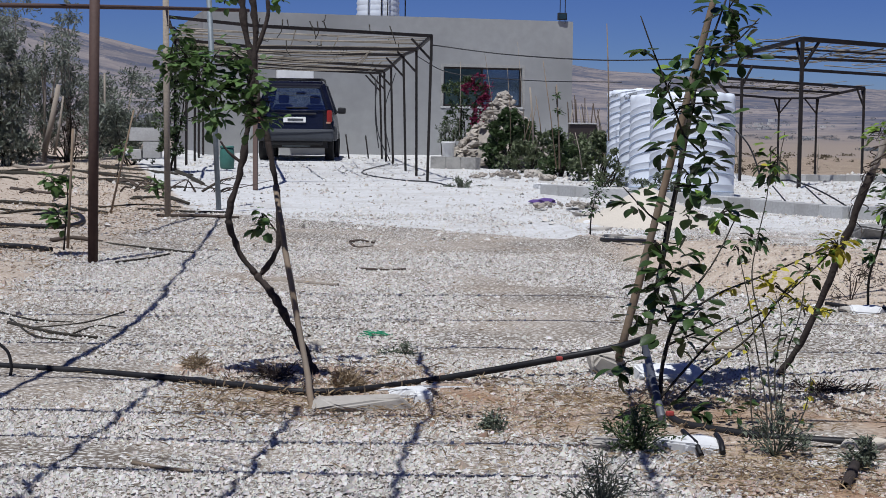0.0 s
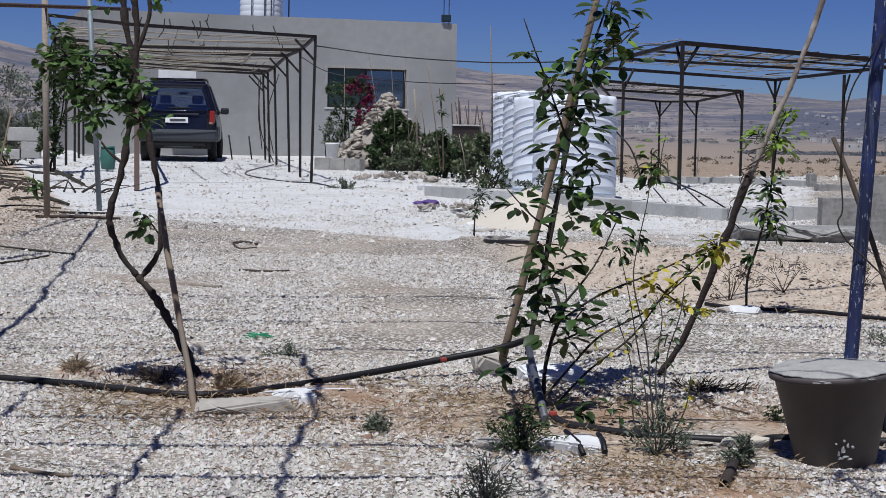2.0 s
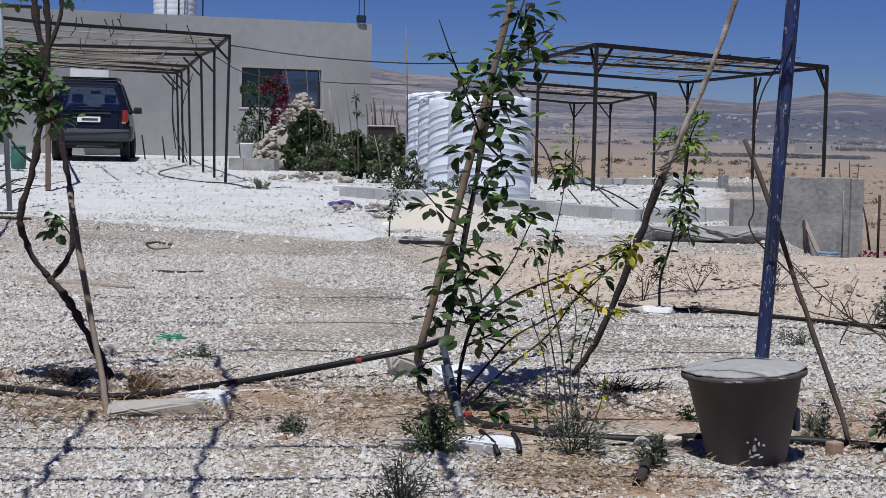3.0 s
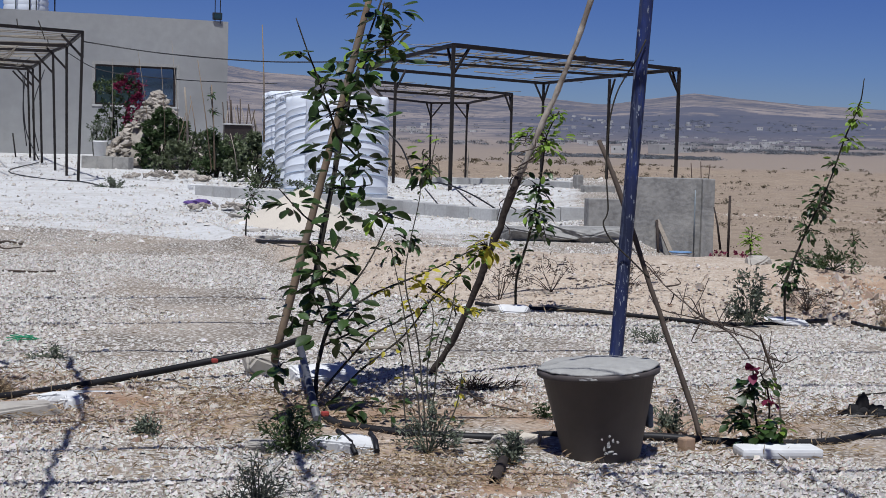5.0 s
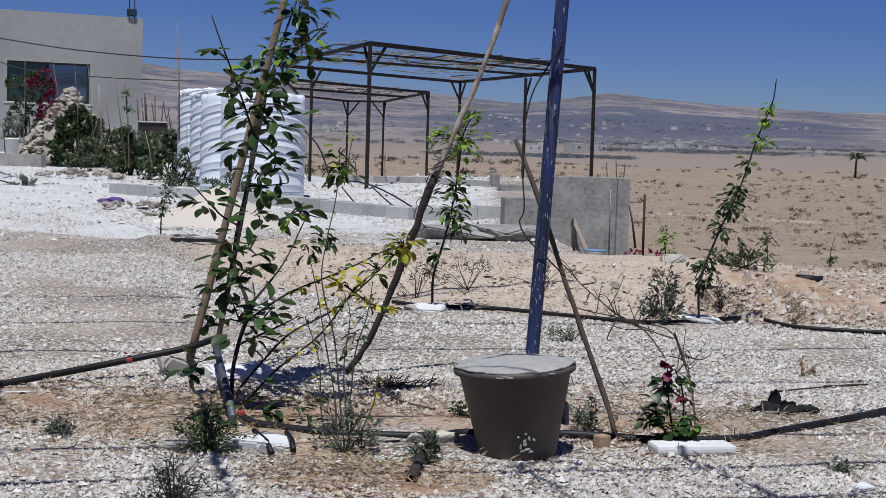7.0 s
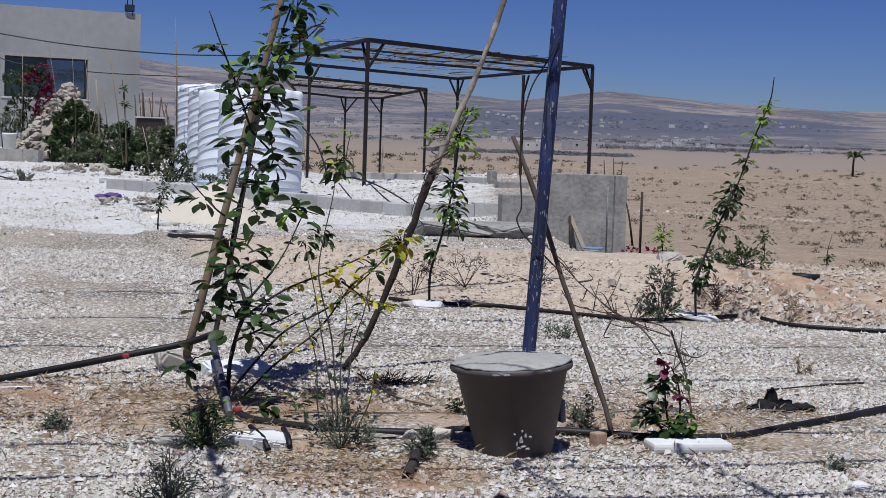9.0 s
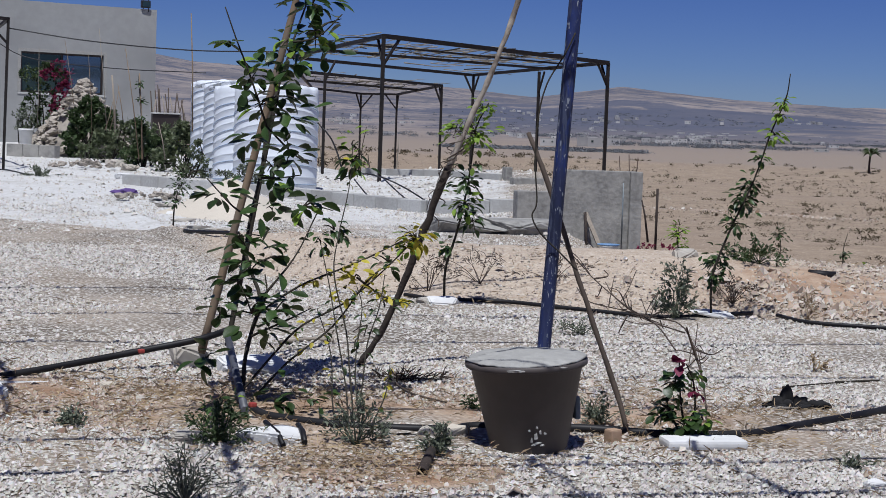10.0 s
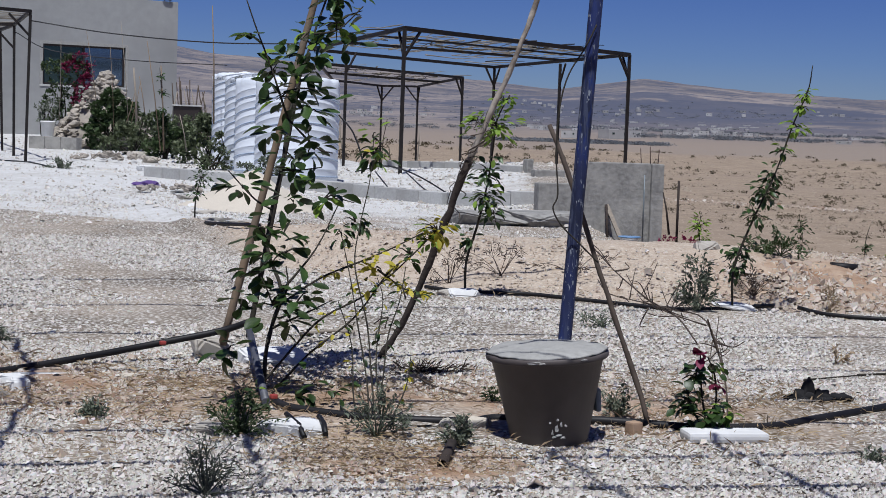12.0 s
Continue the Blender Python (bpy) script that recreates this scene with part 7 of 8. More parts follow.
for i in range(26):
    y = rnd.uniform(15, 33)
    x = -3.3 - .2 * max(y - 19, 0) - rnd.uniform(0, 2.6) * y / 22
    a, n = rnd.gauss(-.25, .8), rnd.uniform(.18, .6) * y / 20
    d = Vector((math.cos(a), math.sin(a), 0)) * n
    stick("dry_stick", [on((x, y)), on((x + d.x + rnd.uniform(-.05, .05), y + d.y + rnd.uniform(-.2, .2))) + Vector((0, 0, rnd.uniform(0, .05))), on((x + 2 * d.x, y + 2 * d.y))], rnd.uniform(.009, .026), M_STEM if i % 4 else M_DRYTWIG, "dark cut branch lying under the olive trees")
bp = thing("branch_pile", on((-3.802, 24, 0.763)), "pile of cut dry branches beside the carport", "branch pile")
rnd = random.Random(9)
for i in range(22):
    b = ORIGIN[bp.name] + Vector((rnd.uniform(-.9, .6), rnd.uniform(-.5, .5), .02))
    e = b + Vector((rnd.uniform(-.5, .8), rnd.uniform(-.3, .3), rnd.uniform(.03, .28)))
    bm = bm_new()
    tube(bm, [b, b.lerp(e, .5) + Vector((0, 0, rnd.uniform(0, .1))), e], rnd.uniform(.008, .02), .004, 5, .15, 0, 3)
    part("branch", bm, M_DRYTWIG if i % 3 else M_STEM, bp)


# ---- vine trellis over the yard ----
RISE = 2.45


def above(p, rise=RISE):
    """The place over the yard that shades the ground at p."""
    return Vector(p) + sun_dir * (rise / sun_dir.z)


tr = thing("vine_trellis", on((-2.6, 12)), "overhead trellis of pipes, wires and bare vine canes", "trellis")
stem(tr, [(-4.19, 15, 2.447), (-3.351, 15.5, 2.481), (-3.161, 18.6, 2.709), (-2.351, 19.5, 2.762)], .022, .022, M_RUST, "top_pipe", 0, 8, 1)
canes = [([(-2.577, 18.745, 0.331), (-2.046, 12.645, 0.223), (-1.825, 9.909, 0.175), (-1.872, 7.956, 0.14), (-1.921, 7.008, 0.123)], .03), ([(-1.315, 7.559, 0.134), (-1.336, 6.554, 0.115), (-1.373, 5.635, 0.1), (-1.396, 5.22, 0.092)], .022), ([(-0.608, 6.911, 0.121), (-0.659, 6.051, 0.105), (-0.71, 5.316, 0.093), (-0.73, 4.833, 0.085)], .028), ([(-0.121, 8.613, 0.152), (-0.041, 7.289, 0.129), (-0.117, 6.08, 0.106), (-0.167, 5.345, 0.094), (-0.199, 4.794, 0.084)], .024),
         ([(0.876, 7.521, 0.133), (0.804, 6.583, 0.115), (0.757, 5.838, 0.103), (0.731, 5.326, 0.093)], .026), ([(2.12, 5.75, 0.1), (2.06, 5.81, 0.1), (1.97, 5.83, 0.1), (1.9, 5.79, 0.1), (1.86, 5.7, 0.1), (1.86, 5.58, 0.1), (1.906, 5.278, 0.091), (1.93, 4.804, 0.085)], .02), ([(2.568, 5.887, 0.103), (2.61, 5.51, 0.096), (2.631, 5.181, 0.089), (2.643, 4.794, 0.083)], .022)]
for pts, r in canes:
    stem(tr, [above(p) for p in pts], r * .66, r * .55, M_BARK, "cane", .5, 7, 9, .026)
for y, x0, x1 in ((5.25, -2.5, 4.5), (5.72, -2.5, 4.5), (6.25, -2.5, 4.5), (6.8, -2.5, 4.5), (8.75, -2.8, 5), (7.6, -2.8, 5), (9.9, -3, 5), (11.2, -3, 4), (13.2, -5, -1.2), (14.6, -5, -1.4), (16.3, -5.5, -1.6), (18.8, -6, -2.4)):
    pts = [above(on((x0 + (x1 - x0) * k / 8, y + .03 * math.sin(k * 2.1 + y) - .012 * k)), RISE + .05) for k in range(9)]
    stem(tr, pts, .015, .013, M_STEEL, "wire", .2, 5, 2)
# unseen leaf clumps added overhead to shade the ground at the vine's foot
rnd = random.Random(16)
for x, y, r, n in ((-.5, 8.3, .16, 16), (-.62, 7.6, .15, 18), (-.45, 7.9, .12, 10)):
    clump(tr, rnd, above(on((x, y))), r, n, .07, L_VINE, False)
rnd = random.Random(14)
for i in range(46):      # twigs along the wires and canes
    c = rnd.choice(canes)[0]
    p = above(along(c, rnd.random()))
    e = p + Vector((rnd.uniform(-.5, .5), rnd.uniform(-.4, .4), rnd.uniform(-.05, .15)))
    bm = bm_new()
    tube(bm, [p, p.lerp(e, .5) + Vector((0, 0, .05)), e], .007, .003, 5)
    part("twig", bm, M_BARK, tr)


# ---- far off: village, tree lines, palm, field scrub ----
M_FARWALL = mat("pale_village_wall", (.47, .46, .45), (.37, .365, .36), .9, .2, .05, 0, rand=.25)
# blue-grey leaf tone puts the haze of distance into the trees
M_FARTREE = mat("hazed_tree", (.15, .16, .175), (.11, .12, .135), .9, .3, .1, 0)


def far_house(az, el_r, w, hgt, seed):
    rnd = random.Random(seed)
    r = el_r
    x, y = r * math.sin(radians(az)), r * math.cos(radians(az))
    b = on((x, y))
    h = thing("village_house", b, "distant pale flat-roofed village house on the hillside", "house", "houses of the far village")
    rz = rnd.uniform(-.5, .5)
    bm = bm_new()
    box(bm, b + Vector((0, 0, hgt / 2 - .5)), (w, w * .7, hgt + 1), rz)
    part("wall", bm, M_FARWALL, h)
    bm = bm_new()
    box(bm, b + Vector((0, 0, hgt + .1)), (w + .1, w * .7 + .1, .22), rz)
    part("roof", bm, M_FARWALL, h)
    R2 = Matrix.Rotation(rz, 3, "Z")
    for k in (-.28, .28):
        bm = bm_new()
        box(bm, b + R2 @ Vector((k * w, -w * .35, hgt * .55)), (w * .1, .3, hgt * .24), rz)
        part("window", bm, M_GLASS, h)


rnd = random.Random(11)
CLUSTERS = [(rnd.choice((rnd.uniform(14, 24), rnd.uniform(16.5, 29), rnd.uniform(14, 22), rnd.uniform(7, 14))), rnd.uniform(1250, 2600), rnd.uniform(.2, 1.1)) for _ in range(26)]
for i in range(200):
    az, r, w = rnd.choice(CLUSTERS) if i % 2 else (rnd.gauss(21, 3.2), rnd.uniform(1250, 1750), .3)
    far_house(az + rnd.gauss(0, w), r + rnd.gauss(0, 90), rnd.uniform(3, 9), rnd.uniform(1.3, 2.8), 900 + i)
far_house(19.75, 900, 14, 4.5, 990), far_house(18.2, 850, 8, 3.5, 991), far_house(20.4, 1000, 9, 4, 992), far_house(27.6, 1020, 9, 1.6, 993)


def scatter(name, m, rows, leaf, per, lab, cat, seed):
    """Clumps of small leaves: rows of (x, y, radius, height)."""
    rs = np.random.RandomState(seed)
    P, D, S = [], [], []
    for x, y, r, hgt in rows:
        z = gz(x, y)
        q = rs.normal(0, .34, (per, 3)) * [r, r, hgt * .7] + [x, y, z + hgt * .38]
        q[:, 2] = np.maximum(q[:, 2], z)
        P.append(q)
        D.append(rs.normal(0, 1, (per, 3)) + [0, 0, .4])
        S.append(np.full(per, leaf * (r + hgt)))
    ob = foliage(name, None, m, np.concatenate(P), np.concatenate(D), np.concatenate(S) * rs.uniform(.6, 1.3, sum(map(len, S))), .35, seed)
    return tagged(ob, lab, cat, kind="stuff")


rows = []
for n, az0, az1, r, dr, w, hg in ((260, 15, 33, 1400, 40, 6, 2.0), (170, 14.5, 21.6, 640, 22, 4.5, 1.1), (120, 20, 27, 1050, 60, 5, 2), (60, 6, 16, 1200, 120, 5, 2.0), (60, 23, 33, 1150, 8, 5, 1.6)):
    for i in range(n):       # dark belts of trees below the village
        az, q = rnd.uniform(az0, az1), r + rnd.uniform(-dr, dr)
        rows.append((q * math.sin(radians(az)), q * math.cos(radians(az)), w * rnd.uniform(.7, 1.3), hg * rnd.uniform(.6, 1.3)))
for i in range(420):
    az, r = (rnd.gauss(21, 4), rnd.uniform(1400, 2400)) if i % 3 else (rnd.uniform(5, 32), rnd.uniform(1500, 2900))
    rows.append((r * math.sin(radians(az)), r * math.cos(radians(az)), rnd.uniform(3, 6.5), rnd.uniform(1.2, 2.6)))
scatter("far_trees", M_FARTREE, rows, .1, 90, "dark belts of distant trees below the hills", "trees", 3)
rows = []
for i in range(620):
    az, r = rnd.uniform(2, 33), 75 + 260 * rnd.random() ** 1.2
    rows.append((r * math.sin(radians(az)), r * math.cos(radians(az)), rnd.uniform(.2, .5) * (1 + r / 300), rnd.uniform(.1, .3) * (1 + r / 300)))
for i in range(220):
    az, r = rnd.uniform(15, 33), 78 + 80 * rnd.random()
    rows.append((r * math.sin(radians(az)), r * math.cos(radians(az)), rnd.uniform(.15, .3), rnd.uniform(.08, .2)))
for i in range(130):
    az, r = rnd.uniform(6, 19), 150 + 260 * rnd.random()
    rows.append((r * math.sin(radians(az)), r * math.cos(radians(az)), rnd.uniform(.4, 1.0) * (1 + r / 300), rnd.uniform(.2, .5) * (1 + r / 300)))
M_SCRUB = mat("dry_scrub", (.15, .12, .08), (.085, .072, .045), .95, 1.5, .3, 0)
scatter("field_scrub", M_SCRUB, rows, .17, 50, "low dry scrub dotted over the fields", "scrub", 4)
rows = []
for i in range(240):
    az, r = rnd.uniform(-17, -8), rnd.uniform(60, 200)
    rows.append((r * math.sin(radians(az)), r * math.cos(radians(az)), rnd.uniform(.6, 1.6), rnd.uniform(.5, 1.6)))
scatter("side_scrub", M_OLIVE, rows, .22, 30, "grey-green scrub on the slope behind the olives", "scrub", 6)
# dead vine stakes in the plot behind the pergolas
for i in range(22):
    x, y = rnd.uniform(8.2, 16.5), rnd.uniform(44, 60)
    b = on((x, y), -.1)
    t = b + Vector((rnd.uniform(-.25, .25), 0, rnd.uniform(.5, 1.5)))
    bm = bm_new()
    tube(bm, [b, b.lerp(t, .5) + Vector((rnd.uniform(-.1, .1), 0, 0)), t], rnd.uniform(.018, .035), .012, 5, .15, .01, 3)
    one("dry_stake", bm, M_GREYWOOD if i % 2 else M_DRYTWIG, b, "dry bare vine stake in the plot behind the pergola", "stake", "stakes behind the pergola")
# palm
pr, pa = 290, radians(14.46 + 14.75)
pb = on((pr * math.sin(pa), pr * math.cos(pa)))
pm = thing("palm_tree", pb, "small date palm far out in the field", "tree")
stem(pm, [pb - Vector((0, 0, .5)), pb + Vector((0, 0, 1.6)), pb + Vector((.1, 0, 3.0))], .2, .17, M_BARK, "trunk", .1)
for k in range(22):
    a, u = 2 * math.pi * k / 22 * 3.1, .2 + .9 * ((k * 7) % 22) / 22
    o = pb + Vector((.1, 0, 3.0))
    e = o + Vector((math.cos(a) * 2.3, math.sin(a) * 2.3, u * 2.2 - .9))
    bm = bm_new()
    m = o.lerp(e, .5) + Vector((0, 0, .6))
    s = Vector((-math.sin(a), math.cos(a), 0)) * .34
    v = [bm.verts.new(q) for q in (o, m + s, e, m - s, m + Vector((0, 0, .08)))]
    bm.faces.new((v[0], v[1], v[4])), bm.faces.new((v[1], v[2], v[4])), bm.faces.new((v[2], v[3], v[4])), bm.faces.new((v[3], v[0], v[4]))
    part("frond", bm, M_BUSH, pm)


# ---- crushed stone, straw and clods on the yard ----
def pebble_field(name, n, place, size, m, lab, seed, flat=.8):
    """n small uneven stones in one mesh, bedded in the ground."""
    rs = np.random.RandomState(seed)
    xy = place(rs, n)
    n = len(xy)
    base = np.array([(.9, .5, -.35), (-.7, .75, -.35), (-.9, -.5, -.35), (.7, -.75, -.35), (.45, .1, .8), (-.4, -.05, .8)], float)
    faces = np.array([(0, 1, 5), (0, 5, 4), (1, 2, 5), (2, 3, 4), (2, 4, 5), (3, 0, 4)])
    s = size(rs, n, xy)[:, None, None]
    v = base[None] * rs.uniform(.6, 1.3, (n, 6, 1)) * [1, 1, flat]
    v = v + rs.normal(0, .16, v.shape)
    a = rs.uniform(0, 6.28, n)
    c, si = np.cos(a)[:, None], np.sin(a)[:, None]
    x, y = v[..., 0] * c - v[..., 1] * si, v[..., 0] * si + v[..., 1] * c
    tilt = rs.normal(0, .3, (n, 1))
    v = np.stack([x, y * np.cos(tilt) - v[..., 2] * np.sin(tilt), y * np.sin(tilt) + v[..., 2] * np.cos(tilt)], -1) * s
    z = ground_z(xy[:, 0], xy[:, 1])
    v = v + np.stack([xy[:, 0], xy[:, 1], z], -1)[:, None] + np.array([0, 0, 1]) * s * .28
    me = bpy.data.meshes.new(name)
    me.from_pydata(v.reshape(-1, 3).tolist(), [], (faces[None] + np.arange(n)[:, None, None] * 6).reshape(-1, 3).tolist())
    me.materials.append(m)
    return tagged(new(name, me), lab, "gravel", kind="stuff")


def island_mat(name, colours, rough=.95):
    m = bpy.data.materials.new(name)
    m.use_nodes = True
    n, l = m.node_tree.nodes, m.node_tree.links
    g = n.new("ShaderNodeNewGeometry")
    r = n.new("ShaderNodeValToRGB")
    while len(r.color_ramp.elements) < len(colours):
        r.color_ramp.elements.new(.5)
    for k, (e, c) in enumerate(zip(r.color_ramp.elements, colours)):
        e.position, e.color = k / (len(colours) - 1), (*c, 1)
    l.new(g.outputs["Random Per Island"], r.inputs[0])
    t = n.new("ShaderNodeTexNoise")
    t.inputs["Scale"].default_value = 90
    l.new(g.outputs["Position"], t.inputs["Vector"])
    x = n.new("ShaderNodeMix")
    x.data_type, x.blend_type = "RGBA", "MULTIPLY"
    x.inputs[0].default_value = .35
    l.new(r.outputs[0], x.inputs[6])
    l.new(t.outputs["Color"], x.inputs[7])
    l.new(x.outputs[2], n["Principled BSDF"].inputs["Base Color"])
    n["Principled BSDF"].inputs["Roughness"].default_value = rough
    n["Principled BSDF"].inputs["Specular IOR Level"].default_value = .2
    return m


M_PEBBLE = island_mat("crushed_limestone", [(.46, .415, .355), (.65, .61, .555), (.71, .68, .635), (.57, .525, .465), (.77, .745, .705), (.35, .305, .25)])
M_BANK = island_mat("bank_earth", [(.50, .42, .34), (.58, .51, .43), (.42, .335, .26), (.64, .58, .51), (.46, .37, .285)])
M_CLOD = island_mat("earth_clod", [(.43, .34, .26), (.57, .49, .41), (.36, .26, .19), (.66, .61, .54), (.30, .20, .135)])


def wedge(r0, r1, power):
    """Places over the yard seen from the path, thinning outwards."""
    def place(rs, n):
        r = r0 + (r1 - r0) * rs.rand(n) ** power
        a = np.radians(rs.uniform(-17, 32, n))
        return np.stack([r * np.sin(a), r * np.cos(a)], -1)
    return place


def thinned(place, keep):
    def inner(rs, n):
        xy = place(rs, n)
        return xy[rs.rand(len(xy)) < keep(xy[:, 0], xy[:, 1])]
    return inner


def no_earth(x, y):
    """How thick the gravel lies: thin on earth and in worn, dusty patches."""
    worn = np.sin(x * 1.7 + 1.5 * np.sin(y * 1.1)) * np.sin(y * .9 + 2 * np.sin(x * .8)) + .5 * np.sin(x * 5.1 + y * 2.3) * np.sin(y * 4.3 - x)
    return (.78 + .22 * smooth(-.5, .25, worn)) * (1 - .93 * smooth(.3, .7, dirt_at(x, y))) * np.where((y - berm_foot(x) > 0) & (y - berm_foot(x) < 3.2), .15, 1)


pebble_field("gravel", 125000, thinned(wedge(5.0, 8.5, .8), no_earth), lambda rs, n, xy: rs.lognormal(np.log(.0068), .36, n), M_PEBBLE, "sharp pale crushed limestone covering the yard", 1)
pebble_field("gravel_beyond", 75000, thinned(wedge(8.5, 22, .8), no_earth), lambda rs, n, xy: rs.lognormal(np.log(.0088), .36, n), M_PEBBLE, "pale crushed limestone across the yard", 2)
pebble_field("gravel_middle", 110000, thinned(wedge(8.5, 14.5, .8), no_earth), lambda rs, n, xy: rs.lognormal(np.log(.0085), .33, n), M_PEBBLE, "pale crushed limestone across the middle of the yard", 22)
pebble_field("earth_clods", 40000, thinned(wedge(5, 22, 1), lambda x, y: dirt_at(x, y) * np.where(y - berm_foot(x) > .1, .1, 1)), lambda rs, n, xy: rs.lognormal(np.log(.0095), .42, n), M_CLOD, "loose brown clods and chips of earth", 3)

pebble_field("row_clods", 20000, lambda rs, n: (lambda x: np.stack([x, 7.1 - .2 * (x - .3) + rs.normal(0, .45, n)], -1))(rs.uniform(-1.0, 3.8, n)), lambda rs, n, xy: rs.lognormal(np.log(.0068), .4, n), M_CLOD, "crumbled brown soil along the planted row", 12)
def in_bare(rs, n):
    k = rs.randint(0, len(BARE), n)
    q = np.array(BARE)[k]
    return q[:, :2] + rs.normal(0, .6, (n, 2)) * q[:, 2:]


pebble_field("soil_crumbs", 9000, in_bare, lambda rs, n, xy: rs.lognormal(np.log(.0062), .45, n), M_CLOD, "crumbs of brown soil and grit in trodden patches", 31)
pebble_field("bank_stones", 1800, lambda rs, n: (lambda x: np.stack([x, berm_foot(x) + rs.uniform(.1, 1.8, n)], -1))(np.where(rs.rand(n) < .6, rs.uniform(4.9, 7.2, n), rs.uniform(1.8, 7.5, n))), lambda rs, n, xy: rs.lognormal(np.log(.0125), .45, n), M_BANK, "loose brown stones on the face of the bank", 5)
pebble_field("bank_grit", 5000, lambda rs, n: (lambda x: np.stack([x, berm_foot(x) + rs.uniform(-.1, 2.2, n)], -1))(rs.uniform(1.4, 8.2, n)), lambda rs, n, xy: rs.lognormal(np.log(.0075), .4, n), M_BANK, "fine brown grit over the earth bank", 13)
pebble_field("bank_lumps", 1500, lambda rs, n: (lambda x: np.stack([x, berm_foot(x) + rs.uniform(.2, 1.3, n)], -1))(rs.normal(5.35, .3, n)), lambda rs, n, xy: rs.lognormal(np.log(.017), .45, n), M_CLOD, "rough lumps of brown earth on the bank", 11)
pebble_field("platform_rubble", 4500, lambda rs, n: (lambda y: np.stack([1.9 + (y * .318 - 1.9) * rs.rand(n), y], -1))(rs.uniform(20, 32, n)), lambda rs, n, xy: rs.lognormal(np.log(.015), .45, n), M_PEBBLE, "pale rubble spread behind the block kerb", 6)
M_FIELDSTONE = island_mat("field_stone", [(.30, .245, .185), (.40, .335, .265), (.23, .18, .135), (.36, .30, .24)])
pebble_field("field_stones", 15000, lambda rs, n: (lambda r, a: np.stack([r * np.sin(a), r * np.cos(a)], -1))(76 + 200 * rs.rand(n) ** 1.4, np.radians(rs.uniform(13, 33, n))), lambda rs, n, xy: rs.lognormal(np.log(.02), .55, n) * (1 + xy[:, 1] / 90), M_FIELDSTONE, "stones and clods scattered over the dry field", 9)
pebble_field("stone_line", 700, lambda rs, n: (lambda a, r: np.stack([r * np.sin(a), r * np.cos(a)], -1))(np.radians(np.linspace(21.5, 29.6, n)), np.linspace(149, 143, n) + rs.normal(0, 1.2, n)), lambda rs, n, xy: rs.lognormal(np.log(.07), .5, n), M_CLOD, "low line of pale stones across the dry field", 10)
pebble_field("drive_chips", 6000, lambda rs, n: np.stack([rs.uniform(-6, 2, n), rs.uniform(17, 42, n)], -1), lambda rs, n, xy: rs.lognormal(np.log(.014), .45, n), M_PEBBLE, "pale stone chips strewn over the drive", 7)


def straw_field(n, seed):
    rs = np.random.RandomState(seed)
    place = thinned(wedge(5.0, 24, 1), lambda x, y: np.clip(.12 + dirt_at(x, y) * .9, 0, 1) * (1 - white_at(x, y)) * np.where(y - berm_foot(x) > .5, .3, 1))
    xy = place(rs, n)
    n = len(xy)
    z = ground_z(xy[:, 0], xy[:, 1]) + rs.uniform(.004, .02, n)
    foliage_ob = foliage("straw", None, M_DRY, np.stack([xy[:, 0], xy[:, 1], z], -1), np.stack([rs.normal(0, 1, n), rs.normal(0, 1, n), np.abs(rs.normal(0, .25, n))], -1), rs.uniform(.02, .065, n) * (.7 + xy[:, 1] / 22), .014, seed)
    tagged(foliage_ob, "dry straw and dead grass strewn on the ground", "straw", kind="stuff")


straw_field(20000, 8)


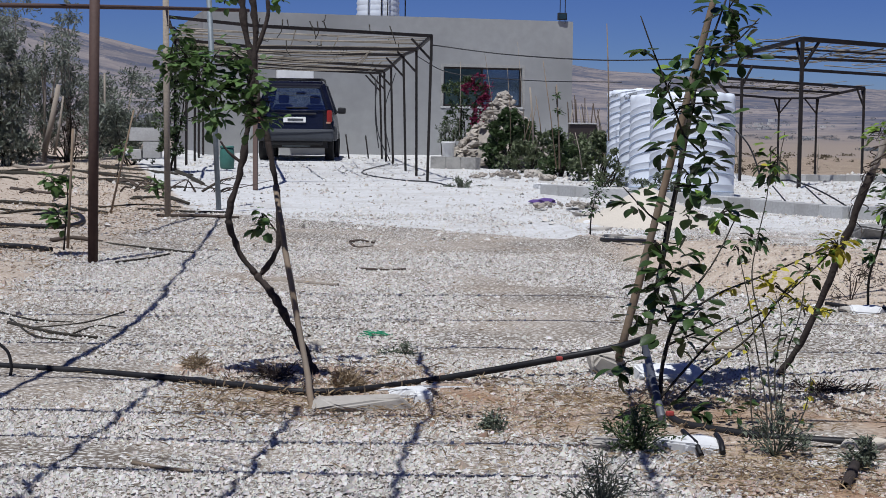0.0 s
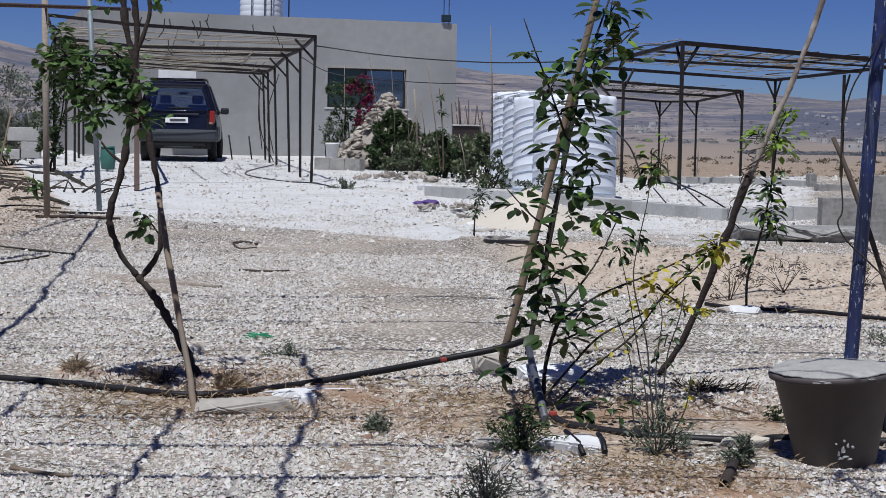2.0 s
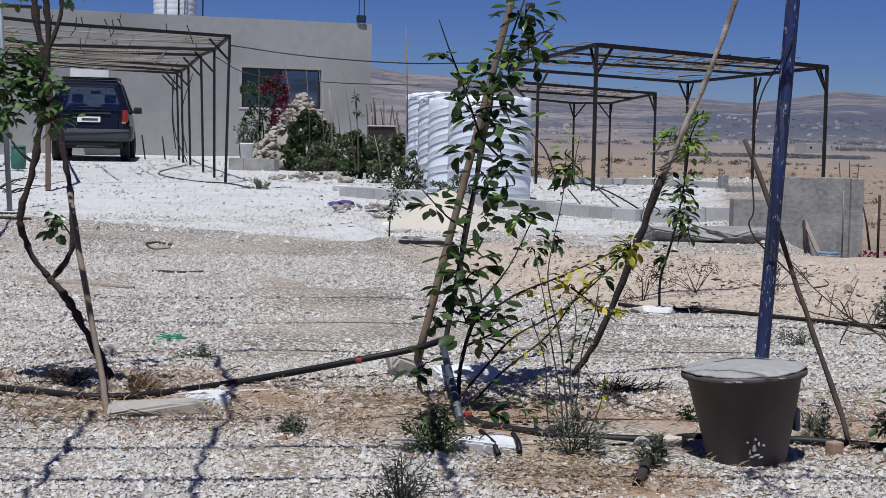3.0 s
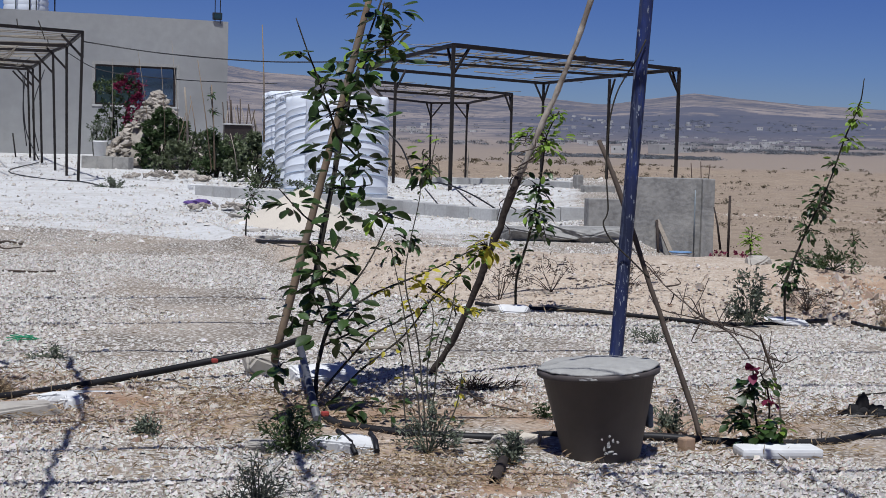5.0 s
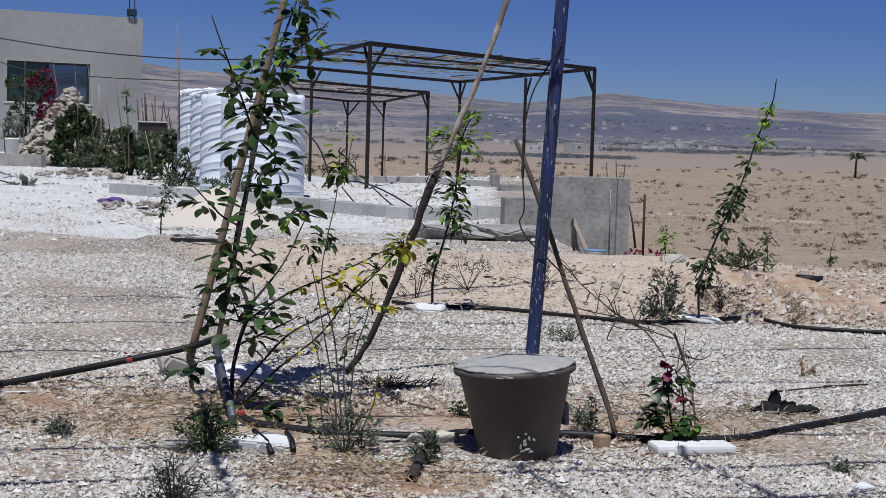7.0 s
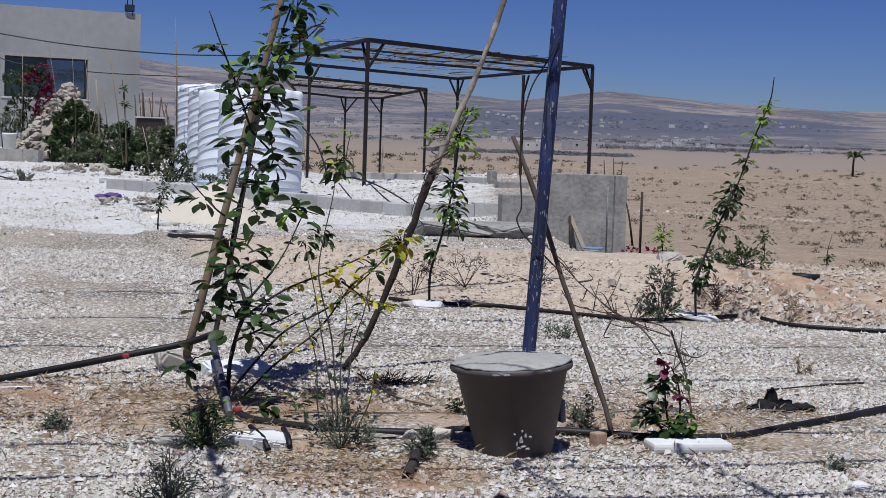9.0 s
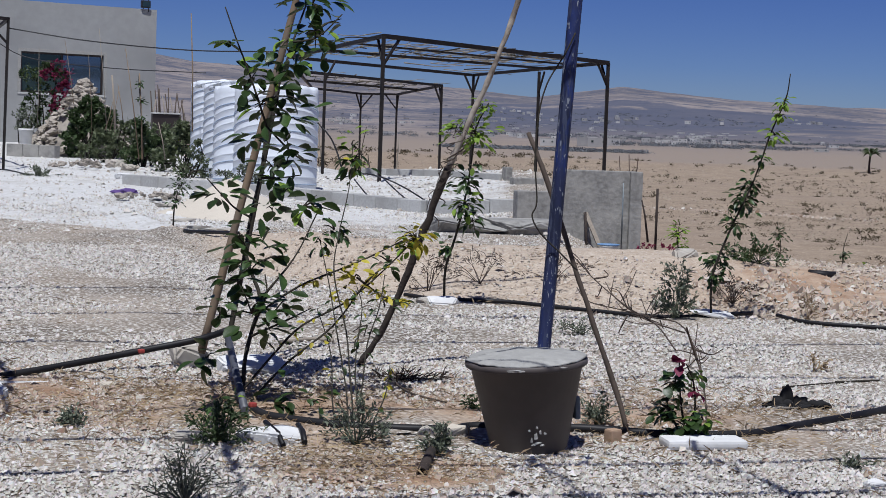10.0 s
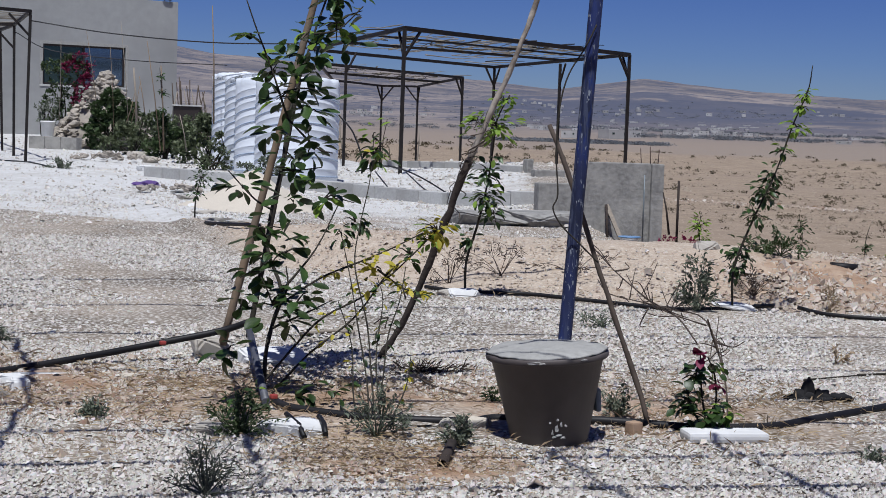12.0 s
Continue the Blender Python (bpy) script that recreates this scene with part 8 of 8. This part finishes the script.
def litter(n, seed):
    """Short dead stalks matted over the soil of the row."""
    rs = np.random.RandomState(seed)
    x = rs.uniform(-1.2, 3.6, n)
    y = 7.0 - .2 * (x - .3) + rs.normal(0, .55, n)
    keep = rs.rand(n) < np.clip(np.sin(x * 3.1 + np.cos(y * 2.3) * 2) * .5 + .45, .08, 1)
    x, y = x[keep], y[keep]
    n = len(x)
    ob = foliage("litter", None, M_DRY, np.stack([x, y, ground_z(x, y) + rs.uniform(.003, .018, n)], -1), np.stack([rs.normal(0, 1, n), rs.normal(0, .7, n), np.abs(rs.normal(0, .3, n))], -1), rs.uniform(.02, .07, n), .02, seed)
    tagged(ob, "matted dead grass over the brown soil", "straw", kind="stuff")


litter(9000, 21)


def side_litter(n, seed):
    """Dead leaves and bark under the olive trees."""
    rs = np.random.RandomState(seed)
    y = rs.uniform(12.5, 37, n)
    x = -3.0 - .23 * np.maximum(y - 19, 0) - np.abs(rs.normal(0, 1.6, n))
    ob = foliage("leaf_litter", None, mat("dead_leaf", (.26, .19, .12), (.16, .115, .075), .9, 4, 1, 0), np.stack([x, y, ground_z(x, y) + rs.uniform(.003, .03, n)], -1), np.stack([rs.normal(0, 1, n), rs.normal(0, .7, n), np.abs(rs.normal(0, .3, n))], -1), rs.uniform(.02, .06, n), .14, seed)
    tagged(ob, "brown dead leaves and bark under the olive trees", "litter", kind="stuff")


side_litter(4200, 23)


M_STRAW = mat("bright_straw", (.56, .44, .27), (.42, .31, .18), .85, 30, 4, 0, translucent=.25)


def straw_patch(at, r, n, seed):
    """A mat of dry straw on the ground."""
    rs = np.random.RandomState(seed)
    x, y = at[0] + rs.normal(0, r, n), at[1] + rs.normal(0, r * .8, n)
    ob = foliage("straw_patch", None, M_STRAW, np.stack([x, y, ground_z(x, y) + rs.uniform(.006, .03, n)], -1), np.stack([rs.normal(0, 1, n), rs.normal(0, .7, n), np.abs(rs.normal(0, .25, n))], -1), rs.uniform(.015, .055, n), .02, seed)
    tagged(ob, "mat of dry yellow straw on the ground", "straw", kind="stuff")


for i, (at, r, n) in enumerate((((1.35, 5.56, 0.096), .24, 700), ((1.05, 5.72, 0.1), .16, 260), ((1.202, 5.906, 0.104), .2, 360), ((0.5, 6.6, .115), .2, 260), ((0.6, 7.1, .125), .2, 260), ((-0.447, 7.037, 0.124), .22, 260), ((-0.745, 6.834, 0.121), .22, 160), ((-0.048, 6.728, 0.119), .2, 160), ((2.886, 5.945, 0.103), .12, 120), ((0.045, 6.95, 0.121), .22, 160))):
    straw_patch(at, r, n, 70 + i)
